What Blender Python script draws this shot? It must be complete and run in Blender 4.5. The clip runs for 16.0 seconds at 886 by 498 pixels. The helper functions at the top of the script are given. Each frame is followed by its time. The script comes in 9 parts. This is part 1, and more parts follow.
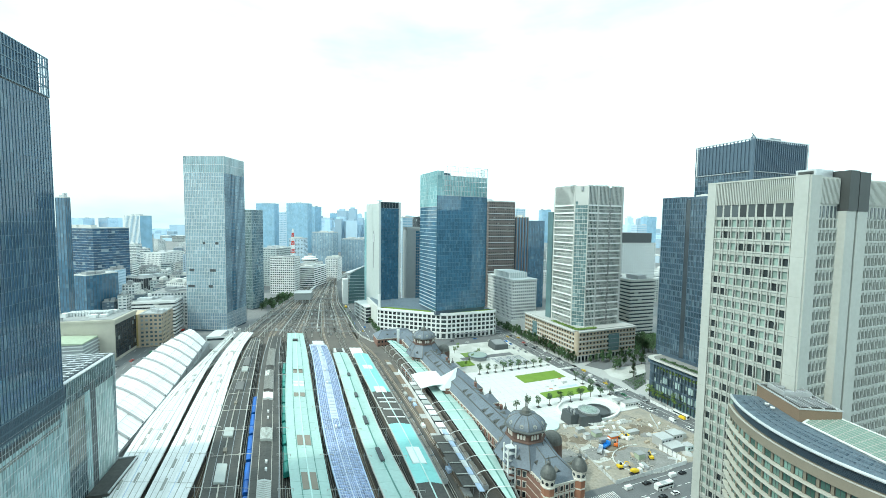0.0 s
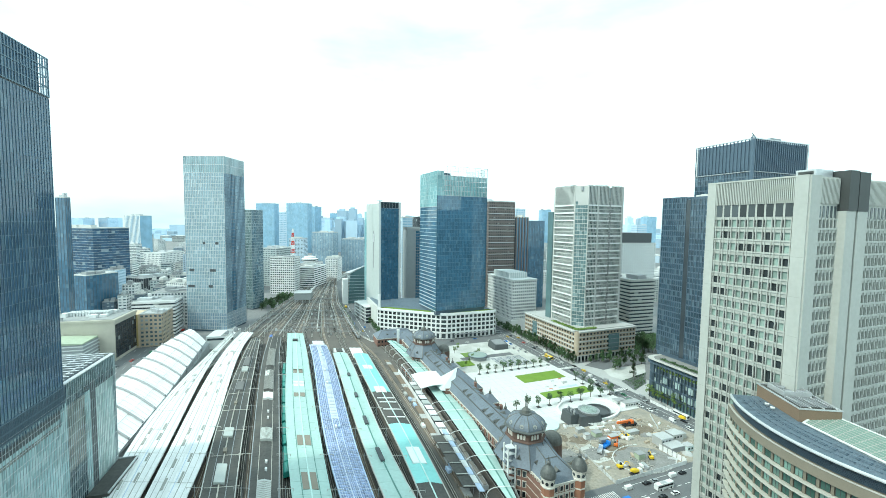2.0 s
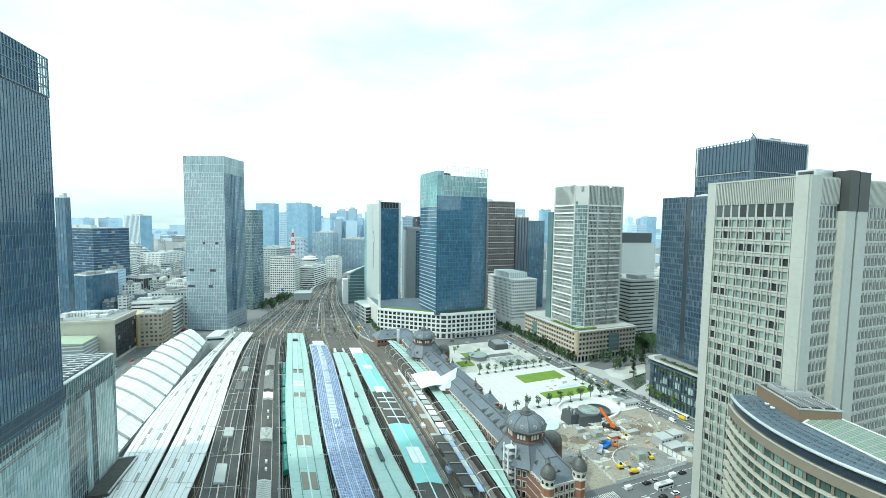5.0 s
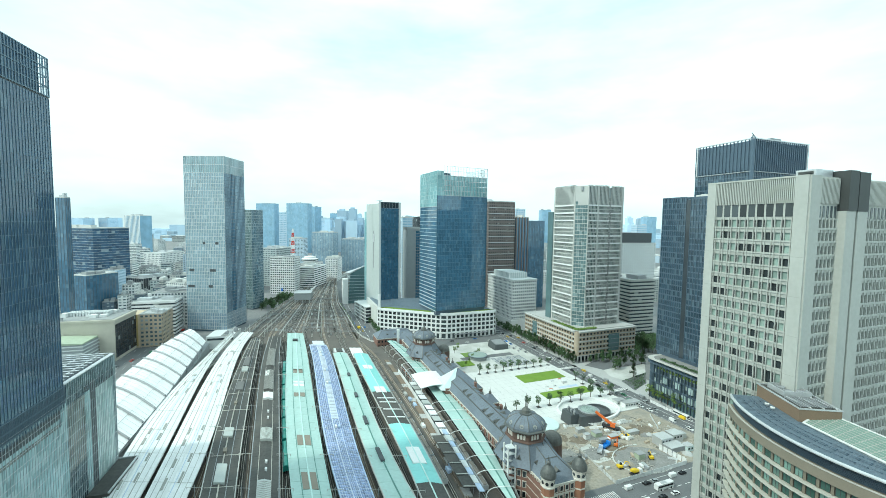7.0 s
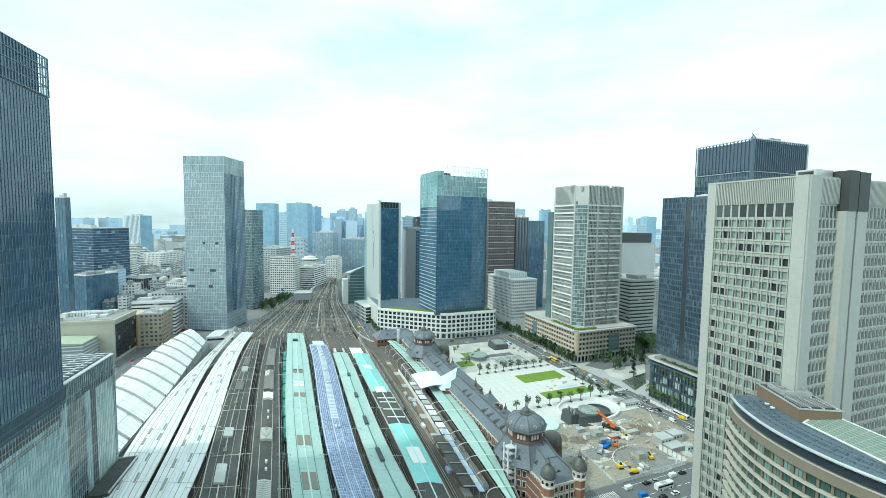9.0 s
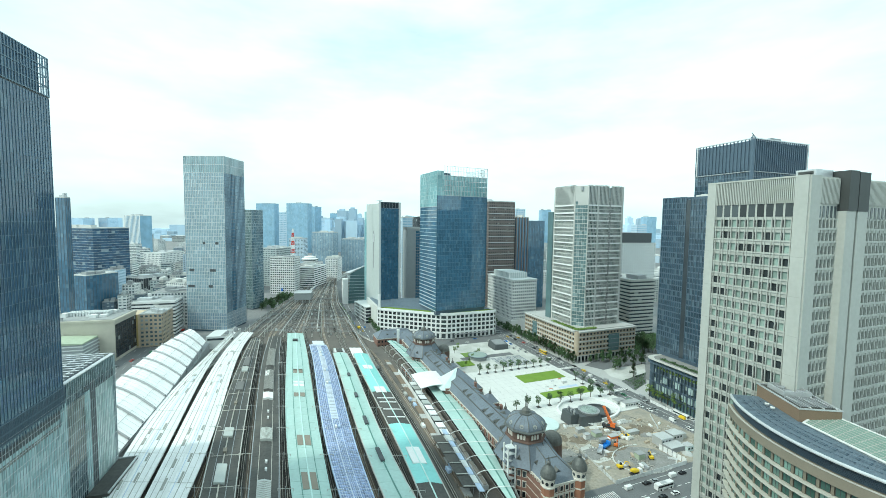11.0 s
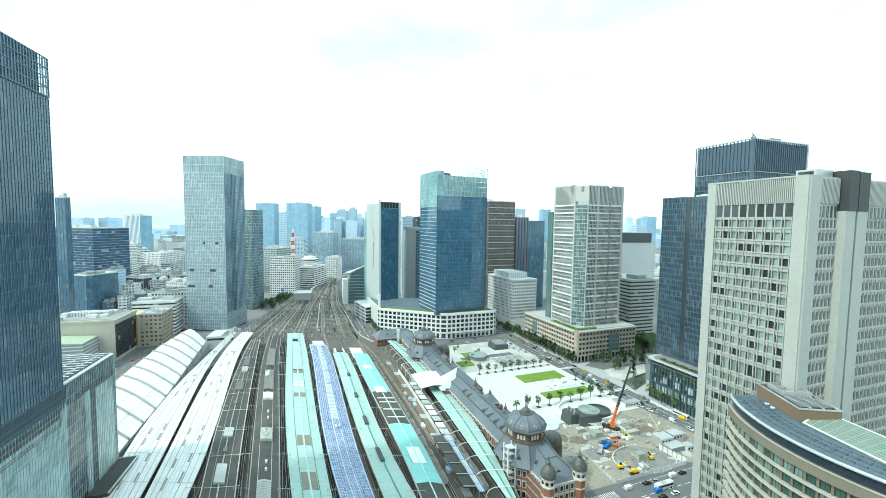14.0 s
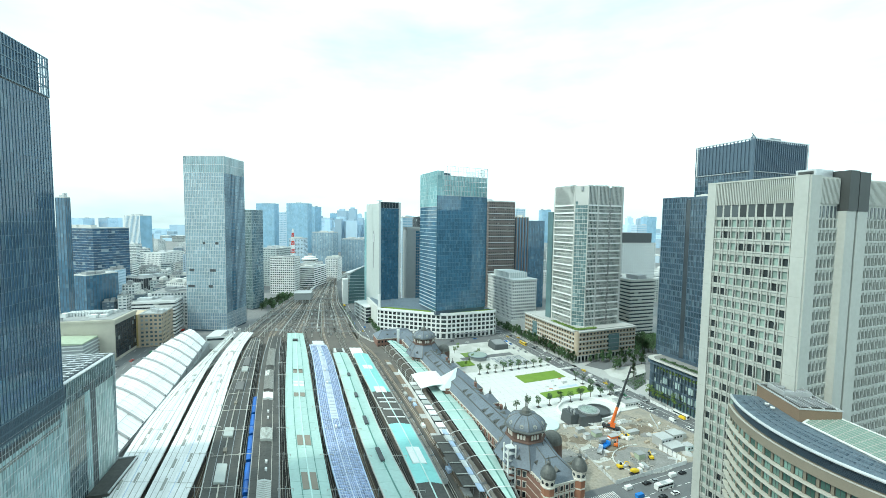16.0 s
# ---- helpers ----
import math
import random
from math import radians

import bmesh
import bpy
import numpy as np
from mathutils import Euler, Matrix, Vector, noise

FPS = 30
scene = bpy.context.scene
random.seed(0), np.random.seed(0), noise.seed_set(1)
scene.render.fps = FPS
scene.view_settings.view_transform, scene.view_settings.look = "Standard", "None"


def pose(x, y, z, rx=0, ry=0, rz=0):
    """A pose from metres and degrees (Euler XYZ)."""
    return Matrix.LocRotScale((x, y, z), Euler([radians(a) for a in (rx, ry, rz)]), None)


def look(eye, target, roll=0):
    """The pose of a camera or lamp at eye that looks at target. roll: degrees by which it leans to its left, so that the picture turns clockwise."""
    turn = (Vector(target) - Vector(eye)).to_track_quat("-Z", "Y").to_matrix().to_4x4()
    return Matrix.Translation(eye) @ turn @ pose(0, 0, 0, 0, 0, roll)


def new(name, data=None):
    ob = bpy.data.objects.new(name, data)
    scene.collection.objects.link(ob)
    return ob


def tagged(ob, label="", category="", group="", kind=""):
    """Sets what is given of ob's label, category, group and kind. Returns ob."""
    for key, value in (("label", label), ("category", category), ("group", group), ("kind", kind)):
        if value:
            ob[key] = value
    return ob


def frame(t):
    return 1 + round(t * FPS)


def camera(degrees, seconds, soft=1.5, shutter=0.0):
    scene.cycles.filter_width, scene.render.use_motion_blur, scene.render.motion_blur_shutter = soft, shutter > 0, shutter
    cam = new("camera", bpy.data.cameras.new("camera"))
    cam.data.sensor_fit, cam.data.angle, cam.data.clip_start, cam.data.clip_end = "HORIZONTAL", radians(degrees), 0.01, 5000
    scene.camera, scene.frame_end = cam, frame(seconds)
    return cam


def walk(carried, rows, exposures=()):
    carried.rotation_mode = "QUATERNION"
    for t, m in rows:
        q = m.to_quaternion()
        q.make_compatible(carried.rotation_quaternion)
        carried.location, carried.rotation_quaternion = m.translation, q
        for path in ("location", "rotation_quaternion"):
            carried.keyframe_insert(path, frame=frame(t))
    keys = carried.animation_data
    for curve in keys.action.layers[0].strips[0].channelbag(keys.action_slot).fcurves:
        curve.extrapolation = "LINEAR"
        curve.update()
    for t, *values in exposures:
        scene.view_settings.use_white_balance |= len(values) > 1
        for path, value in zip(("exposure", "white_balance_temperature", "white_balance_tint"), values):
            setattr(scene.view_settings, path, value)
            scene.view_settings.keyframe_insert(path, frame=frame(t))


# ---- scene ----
# Camera: fixed high over the station's north end, x right, y along the view, z up.
cam = camera(95.66, 16.0, soft=0.6)
EYE = (0.0, 0.0, 132.0)
VIEW = look(EYE, (0.0, 71.0, 132.0 - 4.65), 0.77)
walk(cam, [(0.0, VIEW), (16.0, VIEW)],
     exposures=[(0.0, 0.13, 6000, -9), (1.5, 0.13, 6000, -9), (2.5, 0.23, 6000, -9), (3.4, 0.42, 6040, -9), (4.0, 0.28, 6000, -9), (5.0, 0.03, 6000, -9), (6.5, -0.06, 6000, -9), (9.0, -0.13, 6040, -9), (12.5, -0.06, 6040, -9), (15.0, 0.2, 6000, -9), (16.0, 0.05, 6000, -9)])

# ---- light ----
SUN_FROM = Vector((-0.63, -0.28, 0.72)).normalized()
world = bpy.data.worlds.new("sky")
scene.world = world
world.use_nodes = True
wn, wl = world.node_tree.nodes, world.node_tree.links
wn.clear()
w_out = wn.new("ShaderNodeOutputWorld")
w_bg = wn.new("ShaderNodeBackground")
w_sky = wn.new("ShaderNodeTexSky")
w_sky.sky_type = 'NISHITA'
w_sky.sun_disc = False
w_sky.sun_elevation = math.asin(SUN_FROM.z)
w_sky.sun_rotation = math.atan2(SUN_FROM.x, SUN_FROM.y)
w_sky.air_density, w_sky.dust_density, w_sky.ozone_density = 1.0, 3.0, 1.0
w_co = wn.new("ShaderNodeTexCoord")
w_map = wn.new("ShaderNodeMapping")
w_map.inputs["Scale"].default_value = (1.0, 1.0, 3.4)
w_noise = wn.new("ShaderNodeTexNoise")
w_noise.inputs["Scale"].default_value = 1.7
w_noise.inputs["Detail"].default_value = 6.0
w_noise.inputs["Roughness"].default_value = 0.55
w_ramp = wn.new("ShaderNodeValToRGB")
w_ramp.color_ramp.elements[0].position = 0.33
w_ramp.color_ramp.elements[0].color = (0.50, 0.50, 0.50, 1)
w_ramp.color_ramp.elements[1].position = 0.67
w_mix = wn.new("ShaderNodeMixRGB")
w_mix.inputs[2].default_value = (9.3, 10.6, 11.0, 1)
wl.new(w_co.outputs["Generated"], w_map.inputs["Vector"])
wl.new(w_map.outputs[0], w_noise.inputs["Vector"])
wl.new(w_noise.outputs["Fac"], w_ramp.inputs[0])
wl.new(w_ramp.outputs[0], w_mix.inputs[0])
wl.new(w_sky.outputs[0], w_mix.inputs[1])
wl.new(w_mix.outputs[0], w_bg.inputs["Color"])
wl.new(w_bg.outputs[0], w_out.inputs[0])
w_bg.inputs["Strength"].default_value = 0.150

sun_data = bpy.data.lights.new("sun", "SUN")
sun_data.energy, sun_data.angle, sun_data.color = 2.3, radians(2.5), (1.0, 0.945, 0.86)
sun = new("sun", sun_data)
sun.matrix_world = look((0, 0, 400), Vector((0, 0, 400)) - SUN_FROM)


# ---- materials ----
def mat(name, color, rough=0.7, metal=0.0, vary=0.12, scale=0.25, fine=3.0, bump=0.0, island=0.0, obj=0.0, tint=None, spec=0.5):
    """Procedural surface: two scales of noise, optional variation per piece."""
    m = bpy.data.materials.new(name)
    m.use_nodes = True
    n, l = m.node_tree.nodes, m.node_tree.links
    b = n["Principled BSDF"]
    b.inputs["Roughness"].default_value = rough
    b.inputs["Metallic"].default_value = metal
    b.inputs["Specular IOR Level"].default_value = spec
    co = n.new("ShaderNodeNewGeometry")
    n1 = n.new("ShaderNodeTexNoise")
    n1.inputs["Scale"].default_value = scale
    n1.inputs["Detail"].default_value = 5
    n2 = n.new("ShaderNodeTexNoise")
    n2.inputs["Scale"].default_value = fine
    n2.inputs["Detail"].default_value = 3
    l.new(co.outputs["Position"], n1.inputs["Vector"])
    l.new(co.outputs["Position"], n2.inputs["Vector"])
    add = n.new("ShaderNodeMath")
    add.operation = 'ADD'
    l.new(n1.outputs["Fac"], add.inputs[0])
    l.new(n2.outputs["Fac"], add.inputs[1])
    rng = n.new("ShaderNodeMapRange")
    rng.inputs["From Min"].default_value, rng.inputs["From Max"].default_value = 0.6, 1.4
    rng.inputs["To Min"].default_value, rng.inputs["To Max"].default_value = 1 - vary, 1 + vary
    l.new(add.outputs[0], rng.inputs["Value"])
    val = rng.outputs[0]
    for amount, node, socket in ((island, "ShaderNodeNewGeometry", "Random Per Island"), (obj, "ShaderNodeObjectInfo", "Random")):
        if amount:
            src = n.new(node)
            r2 = n.new("ShaderNodeMapRange")
            r2.inputs["To Min"].default_value, r2.inputs["To Max"].default_value = 1 - amount, 1 + amount
            l.new(src.outputs[socket], r2.inputs["Value"])
            mu = n.new("ShaderNodeMath")
            mu.operation = 'MULTIPLY'
            l.new(val, mu.inputs[0])
            l.new(r2.outputs[0], mu.inputs[1])
            val = mu.outputs[0]
    mix = n.new("ShaderNodeVectorMath")
    mix.operation = 'SCALE'
    mix.inputs[0].default_value = color[:3]
    l.new(val, mix.inputs["Scale"])
    out = mix.outputs[0]
    if tint:
        tm = n.new("ShaderNodeMixRGB")
        tm.inputs[2].default_value = (*tint, 1)
        tr = n.new("ShaderNodeMapRange")
        tr.inputs["From Min"].default_value, tr.inputs["From Max"].default_value = 0.45, 0.7
        l.new(n1.outputs["Fac"], tr.inputs["Value"])
        l.new(tr.outputs[0], tm.inputs[0])
        l.new(out, tm.inputs[1])
        out = tm.outputs[0]
    l.new(out, b.inputs["Base Color"])
    if bump:
        bp = n.new("ShaderNodeBump")
        bp.inputs["Strength"].default_value = bump
        bp.inputs["Distance"].default_value = 0.1
        l.new(n2.outputs["Fac"], bp.inputs["Height"])
        l.new(bp.outputs[0], b.inputs["Normal"])
    return m


def glass(name, dark, light, share=0.08, rough=0.06, spec=0.5, metal=0.0, wave=0.02, vary=0.12):
    """Glazing: mostly dark panes, a share of them with blinds drawn, each pane a little out of true."""
    m = bpy.data.materials.new(name)
    m.use_nodes = True
    n, l = m.node_tree.nodes, m.node_tree.links
    b = n["Principled BSDF"]
    b.inputs["Roughness"].default_value = rough
    b.inputs["Metallic"].default_value = metal
    b.inputs["Specular IOR Level"].default_value = spec
    geo = n.new("ShaderNodeNewGeometry")
    ramp = n.new("ShaderNodeValToRGB")
    e = ramp.color_ramp.elements
    e[0].position, e[0].color = 0.0, (*[c * (1 - vary) for c in dark], 1)
    e[1].position, e[1].color = 1 - share, (*[c * (1 + vary) for c in dark], 1)
    k = e.new(min(0.999, 1 - share + 0.004))
    k.color = (*light, 1)
    l.new(geo.outputs["Random Per Island"], ramp.inputs[0])
    nz = n.new("ShaderNodeTexNoise")
    nz.inputs["Scale"].default_value = 0.06
    nz.inputs["Detail"].default_value = 4
    l.new(geo.outputs["Position"], nz.inputs["Vector"])
    mr = n.new("ShaderNodeMapRange")
    mr.inputs["To Min"].default_value, mr.inputs["To Max"].default_value = 0.65, 1.4
    l.new(nz.outputs["Fac"], mr.inputs["Value"])
    sc = n.new("ShaderNodeVectorMath")
    sc.operation = 'SCALE'
    l.new(ramp.outputs[0], sc.inputs[0])
    l.new(mr.outputs[0], sc.inputs["Scale"])
    l.new(sc.outputs[0], b.inputs["Base Color"])
    n3 = n.new("ShaderNodeTexNoise")
    n3.inputs["Scale"].default_value = 0.25
    l.new(geo.outputs["Position"], n3.inputs["Vector"])
    bp = n.new("ShaderNodeBump")
    bp.inputs["Strength"].default_value = wave * 5
    bp.inputs["Distance"].default_value = 0.3
    l.new(n3.outputs["Fac"], bp.inputs["Height"])
    l.new(bp.outputs[0], b.inputs["Normal"])
    return m



def blinds(name, dark, pale, share):
    """Window panes of which a share have pale blinds drawn, chosen window by window."""
    m = glass(name, dark, pale, 0.0, rough=0.08, wave=0.004)
    n, l = m.node_tree.nodes, m.node_tree.links
    info = n.new("ShaderNodeObjectInfo")
    ramp = n.new("ShaderNodeValToRGB")
    ramp.color_ramp.interpolation = 'CONSTANT'
    e = ramp.color_ramp.elements
    e[0].position, e[0].color = 0.0, (*dark, 1)
    e[1].position, e[1].color = 1 - share, (*[c * 0.7 for c in pale], 1)
    for at, k in ((1 - share * 0.7, 0.86), (1 - share * 0.35, 1.0)):
        x = e.new(at)
        x.color = (*[c * k for c in pale], 1)
    l.new(info.outputs["Random"], ramp.inputs[0])
    scale = [k for k in n if k.bl_idname == "ShaderNodeVectorMath"][0]
    l.new(ramp.outputs[0], scale.inputs[0])
    return m


M = {}
M["asphalt"] = mat("asphalt", (0.165, 0.17, 0.175), 0.9, vary=0.3, scale=0.05, fine=1.5, tint=(0.12, 0.125, 0.13))
M["ground"] = mat("city_ground", (0.22, 0.22, 0.22), 0.9, vary=0.3, scale=0.02, fine=0.4)
M["ballast"] = mat("ballast", (0.15, 0.135, 0.12), 0.95, vary=0.35, scale=0.06, fine=2.5, bump=0.3, tint=(0.09, 0.084, 0.078))
M["rail"] = mat("rail_steel", (0.50, 0.46, 0.41), 0.4, 0.6)
M["concrete"] = mat("concrete", (0.45, 0.45, 0.44), 0.85, vary=0.15, scale=0.08, fine=1.0)
M["pale_concrete"] = mat("pale_concrete", (0.62, 0.62, 0.60), 0.8, vary=0.1, scale=0.06, fine=1.0)
M["white"] = mat("white_paint", (0.78, 0.78, 0.77), 0.6, vary=0.08, scale=0.1, fine=1.0)
M["white_roof"] = mat("white_roof", (0.80, 0.80, 0.80), 0.55, vary=0.10, scale=0.12, fine=1.2)
M["membrane"] = mat("white_membrane", (0.82, 0.82, 0.82), 0.5, vary=0.05, scale=0.1)
M["dark_roof"] = mat("dark_roof", (0.072, 0.072, 0.068), 0.75, vary=0.35, scale=0.05, fine=0.8, tint=(0.105, 0.098, 0.088))
M["dark"] = mat("dark_steel", (0.035, 0.037, 0.04), 0.6, vary=0.2)
M["black"] = mat("gap_shade_black", (0.012, 0.012, 0.013), 0.9)
M["teal_roof"] = mat("pale_green_roof", (0.40, 0.545, 0.51), 0.6, vary=0.10, scale=0.07, fine=0.6)
M["teal_bright"] = mat("bright_green_roof", (0.28, 0.60, 0.58), 0.5, vary=0.10, scale=0.07, fine=0.6)
M["teal_dark"] = mat("green_roof_seam", (0.12, 0.25, 0.22), 0.6)
M["brown_patch"] = mat("brown_roof_panel", (0.25, 0.22, 0.18), 0.8)
M["solar"] = mat("solar_panel", (0.23, 0.29, 0.47), 0.2, vary=0.15, island=0.35, spec=0.6)
M["silver"] = mat("silver_metal", (0.6, 0.61, 0.62), 0.4, 0.5)
M["grey_metal"] = mat("grey_metal", (0.32, 0.33, 0.34), 0.5, 0.2)
M["slate"] = mat("slate_roof", (0.155, 0.18, 0.215), 0.55, vary=0.25, scale=0.1, fine=1.6, bump=0.2)
M["copper"] = mat("aged_copper", (0.13, 0.13, 0.12), 0.5, 0.3, vary=0.25, scale=0.4)
M["brick"] = mat("red_brick", (0.24, 0.135, 0.105), 0.85, vary=0.18, scale=0.3, fine=4)
M["stone_trim"] = mat("pale_stone_trim", (0.62, 0.58, 0.52), 0.8)
M["paving"] = mat("pale_paving", (0.66, 0.66, 0.64), 0.75, vary=0.08, scale=0.1, fine=1.5)
M["lawn"] = mat("lawn", (0.17, 0.27, 0.035), 0.9, vary=0.2, scale=0.12, fine=2)
M["earth"] = mat("site_earth", (0.37, 0.33, 0.27), 0.95, vary=0.4, scale=0.09, fine=0.7, bump=0.3, tint=(0.24, 0.23, 0.21))
M["leaf"] = mat("leaves", (0.065, 0.12, 0.048), 0.7, vary=0.3, scale=0.3, island=0.5)
M["leaf_pale"] = mat("pale_leaves", (0.16, 0.24, 0.06), 0.7, vary=0.3, scale=0.3, island=0.4)
M["bark"] = mat("bark", (0.09, 0.07, 0.05), 0.9)
M["line"] = mat("road_paint", (0.75, 0.75, 0.73), 0.7)
M["sand_stone"] = mat("sand_stone", (0.46, 0.38, 0.29), 0.8, vary=0.1, scale=0.1)
M["light_stone"] = mat("light_stone", (0.52, 0.52, 0.50), 0.75, vary=0.1, scale=0.06)
M["cream"] = mat("cream_panel", (0.455, 0.46, 0.43), 0.7, vary=0.08, scale=0.06, fine=0.8)
M["beige"] = mat("beige_panel", (0.55, 0.44, 0.31), 0.7, vary=0.08)
M["steelblue"] = mat("blue_grey_cladding", (0.095, 0.135, 0.18), 0.4, 0.2, vary=0.1)
M["brownwall"] = mat("brown_grid_wall", (0.17, 0.14, 0.13), 0.6)
M["orange"] = mat("orange_paint", (0.75, 0.17, 0.03), 0.5)
M["yellow"] = mat("yellow_paint", (0.80, 0.55, 0.03), 0.5)
M["blue"] = mat("blue_paint", (0.03, 0.20, 0.60), 0.5)
M["red"] = mat("red_paint", (0.55, 0.05, 0.03), 0.5)
M["train_green"] = mat("train_green", (0.04, 0.25, 0.21), 0.35)
M["tyre"] = mat("tyre_rubber", (0.02, 0.02, 0.02), 0.9)
# distance haze is painted into this far wall colour: paler and bluer
M["hazed_far"] = mat("far_wall_haze_tint", (0.50, 0.59, 0.68), 0.8, vary=0.12, scale=0.02, obj=0.2)
M["water"] = mat("sea_water", (0.30, 0.42, 0.50), 0.25, vary=0.05, scale=0.01)
M["g_north"] = glass("tower_glass_blue", (0.06, 0.105, 0.165), (0.11, 0.17, 0.23), 0.05, rough=0.05, spec=0.7, wave=0.004, vary=0.14)
M["g_pale"] = glass("tower_glass_pale", (0.30, 0.40, 0.46), (0.47, 0.55, 0.59), 0.10, rough=0.1, spec=0.7, wave=0.006, vary=0.07)
M["g_blue"] = glass("tower_glass_deep", (0.072, 0.155, 0.24), (0.13, 0.23, 0.31), 0.05, rough=0.02, spec=1.0, wave=0.003, vary=0.18)
M["g_banded"] = glass("banded_glass", (0.05, 0.10, 0.17), (0.26, 0.33, 0.38), 0.05, rough=0.08, vary=0.3)
M["g_teal"] = glass("crown_glass", (0.22, 0.40, 0.43), (0.36, 0.54, 0.56), 0.2, spec=0.8, wave=0.004)
M["g_dark"] = glass("dark_glass", (0.045, 0.055, 0.065), (0.3, 0.32, 0.32), 0.06)
M["g_green"] = glass("green_grey_glass", (0.07, 0.105, 0.105), (0.24, 0.30, 0.29), 0.25)
M["g_window"] = blinds("window_glass", (0.04, 0.05, 0.055), (0.35, 0.45, 0.41), 0.76)
M["rooftop"] = mat("grey_rooftop", (0.40, 0.41, 0.41), 0.85, vary=0.2, scale=0.08, obj=0.25)
M["fluted"] = mat("fluted_cream", (0.455, 0.46, 0.43), 0.7, vary=0.05)
M["louver"] = mat("louvre", (0.06, 0.068, 0.075), 0.5)
M["mint_glass"] = glass("mint_glass", (0.22, 0.34, 0.36), (0.36, 0.47, 0.48), 0.3, rough=0.12)
M["roof_glass"] = mat("roof_glass", (0.20, 0.28, 0.24), 0.25, vary=0.1, island=0.15)
M["blue_roof"] = mat("blue_grey_metal_roof", (0.165, 0.21, 0.255), 0.5, 0.2, vary=0.4, scale=0.5, fine=4.0, tint=(0.10, 0.135, 0.17))
M["brown_panel"] = mat("brown_panel", (0.215, 0.15, 0.10), 0.7)
M["green_pane"] = blinds("green_window", (0.06, 0.12, 0.10), (0.22, 0.34, 0.29), 0.4)
M["g_south_side"] = glass("tower_glass_grey", (0.26, 0.35, 0.43), (0.40, 0.49, 0.55), 0.05, rough=0.12)
M["g_crown_pale"] = glass("crown_glass_pale", (0.30, 0.40, 0.44), (0.36, 0.46, 0.50), 0.2, rough=0.15)
M["g_teal_dark"] = glass("corner_glass", (0.12, 0.185, 0.195), (0.24, 0.32, 0.33), 0.2)
M["g_navy"] = glass("navy_glass", (0.04, 0.07, 0.10), (0.10, 0.15, 0.19), 0.12, rough=0.05, spec=0.9, wave=0.006, vary=0.25)
M["g_aqua"] = glass("aqua_glass", (0.36, 0.49, 0.51), (0.50, 0.62, 0.63), 0.3, rough=0.15, vary=0.2)
M["g_aqua_pale"] = glass("pale_aqua_glass", (0.46, 0.57, 0.56), (0.60, 0.69, 0.67), 0.35, rough=0.15, vary=0.2)
M["g_store_warm"] = glass("warm_grey_glass", (0.19, 0.20, 0.19), (0.28, 0.29, 0.27), 0.3, rough=0.12, vary=0.3)
M["g_store_dark"] = glass("dark_store_glass", (0.06, 0.085, 0.10), (0.13, 0.17, 0.19), 0.2, rough=0.1, vary=0.35)
M["g_wing"] = glass("wing_glass", (0.10, 0.17, 0.22), (0.26, 0.34, 0.38), 0.15, rough=0.08, spec=0.8, vary=0.3)
M["g_podium"] = glass("podium_glass", (0.075, 0.105, 0.115), (0.36, 0.42, 0.40), 0.22, rough=0.08, vary=0.35)
M["g_store"] = glass("store_glass", (0.16, 0.21, 0.23), (0.30, 0.35, 0.36), 0.25)
M["g_shop"] = mat("shop_window", (0.30, 0.38, 0.38), 0.2, obj=0.3)
M["mullion_blue"] = mat("blue_grey_mullion", (0.14, 0.20, 0.25), 0.4, 0.3)
M["mullion_pale"] = mat("pale_mullion", (0.42, 0.48, 0.51), 0.4, 0.3)
M["fin_blue"] = mat("blue_fin", (0.06, 0.13, 0.19), 0.4, 0.2)
M["fin_glass"] = mat("blue_glazing_bar", (0.13, 0.23, 0.32), 0.4, 0.2)
M["fin_pale"] = mat("pale_fin", (0.36, 0.48, 0.50), 0.4, 0.2)
M["pale_clad"] = mat("pale_cladding", (0.62, 0.64, 0.64), 0.6, vary=0.06)
M["grey_clad"] = mat("grey_cladding", (0.33, 0.35, 0.36), 0.6, vary=0.08)
M["louver_box"] = mat("dark_louvre_box", (0.055, 0.06, 0.06), 0.6)
M["hotel_pier"] = mat("hotel_pier", (0.20, 0.175, 0.135), 0.8)
M["slab"] = mat("pale_slab", (0.49, 0.475, 0.42), 0.75, vary=0.1)
M["beige_band"] = mat("beige_stone", (0.235, 0.205, 0.16), 0.75, vary=0.1)
M["track_bed"] = mat("track_bed", (0.065, 0.06, 0.055), 0.95, vary=0.3, scale=0.1)
M["track_rust"] = mat("rusty_track_bed", (0.21, 0.165, 0.125), 0.95, vary=0.3, scale=0.1)
M["vent_grey"] = mat("grey_roof_vent", (0.34, 0.34, 0.31), 0.7)
M["pale_blue"] = mat("pale_blue_paint", (0.45, 0.55, 0.72), 0.5)
M["pale_edge"] = mat("pale_steel_edge", (0.50, 0.49, 0.46), 0.6)
M["skylight"] = mat("translucent_skylight", (0.46, 0.48, 0.46), 0.4)
M["skylight_dark"] = mat("dusty_skylight", (0.16, 0.155, 0.15), 0.5)
M["teal_pale"] = mat("pale_ridge", (0.55, 0.72, 0.68), 0.6)
M["solar_base"] = mat("pale_violet_roof", (0.62, 0.67, 0.78), 0.5)
M["pale_mint"] = mat("pale_mint_roof", (0.60, 0.70, 0.69), 0.4)
M["dark_brick"] = mat("dark_brick", (0.12, 0.075, 0.06), 0.8)
M["brick_warm"] = mat("warm_brick", (0.30, 0.14, 0.085), 0.85, vary=0.15, scale=0.4, fine=4)
M["dome_grey"] = mat("grey_dome_metal", (0.115, 0.12, 0.115), 0.5, 0.2, vary=0.3, scale=0.6)
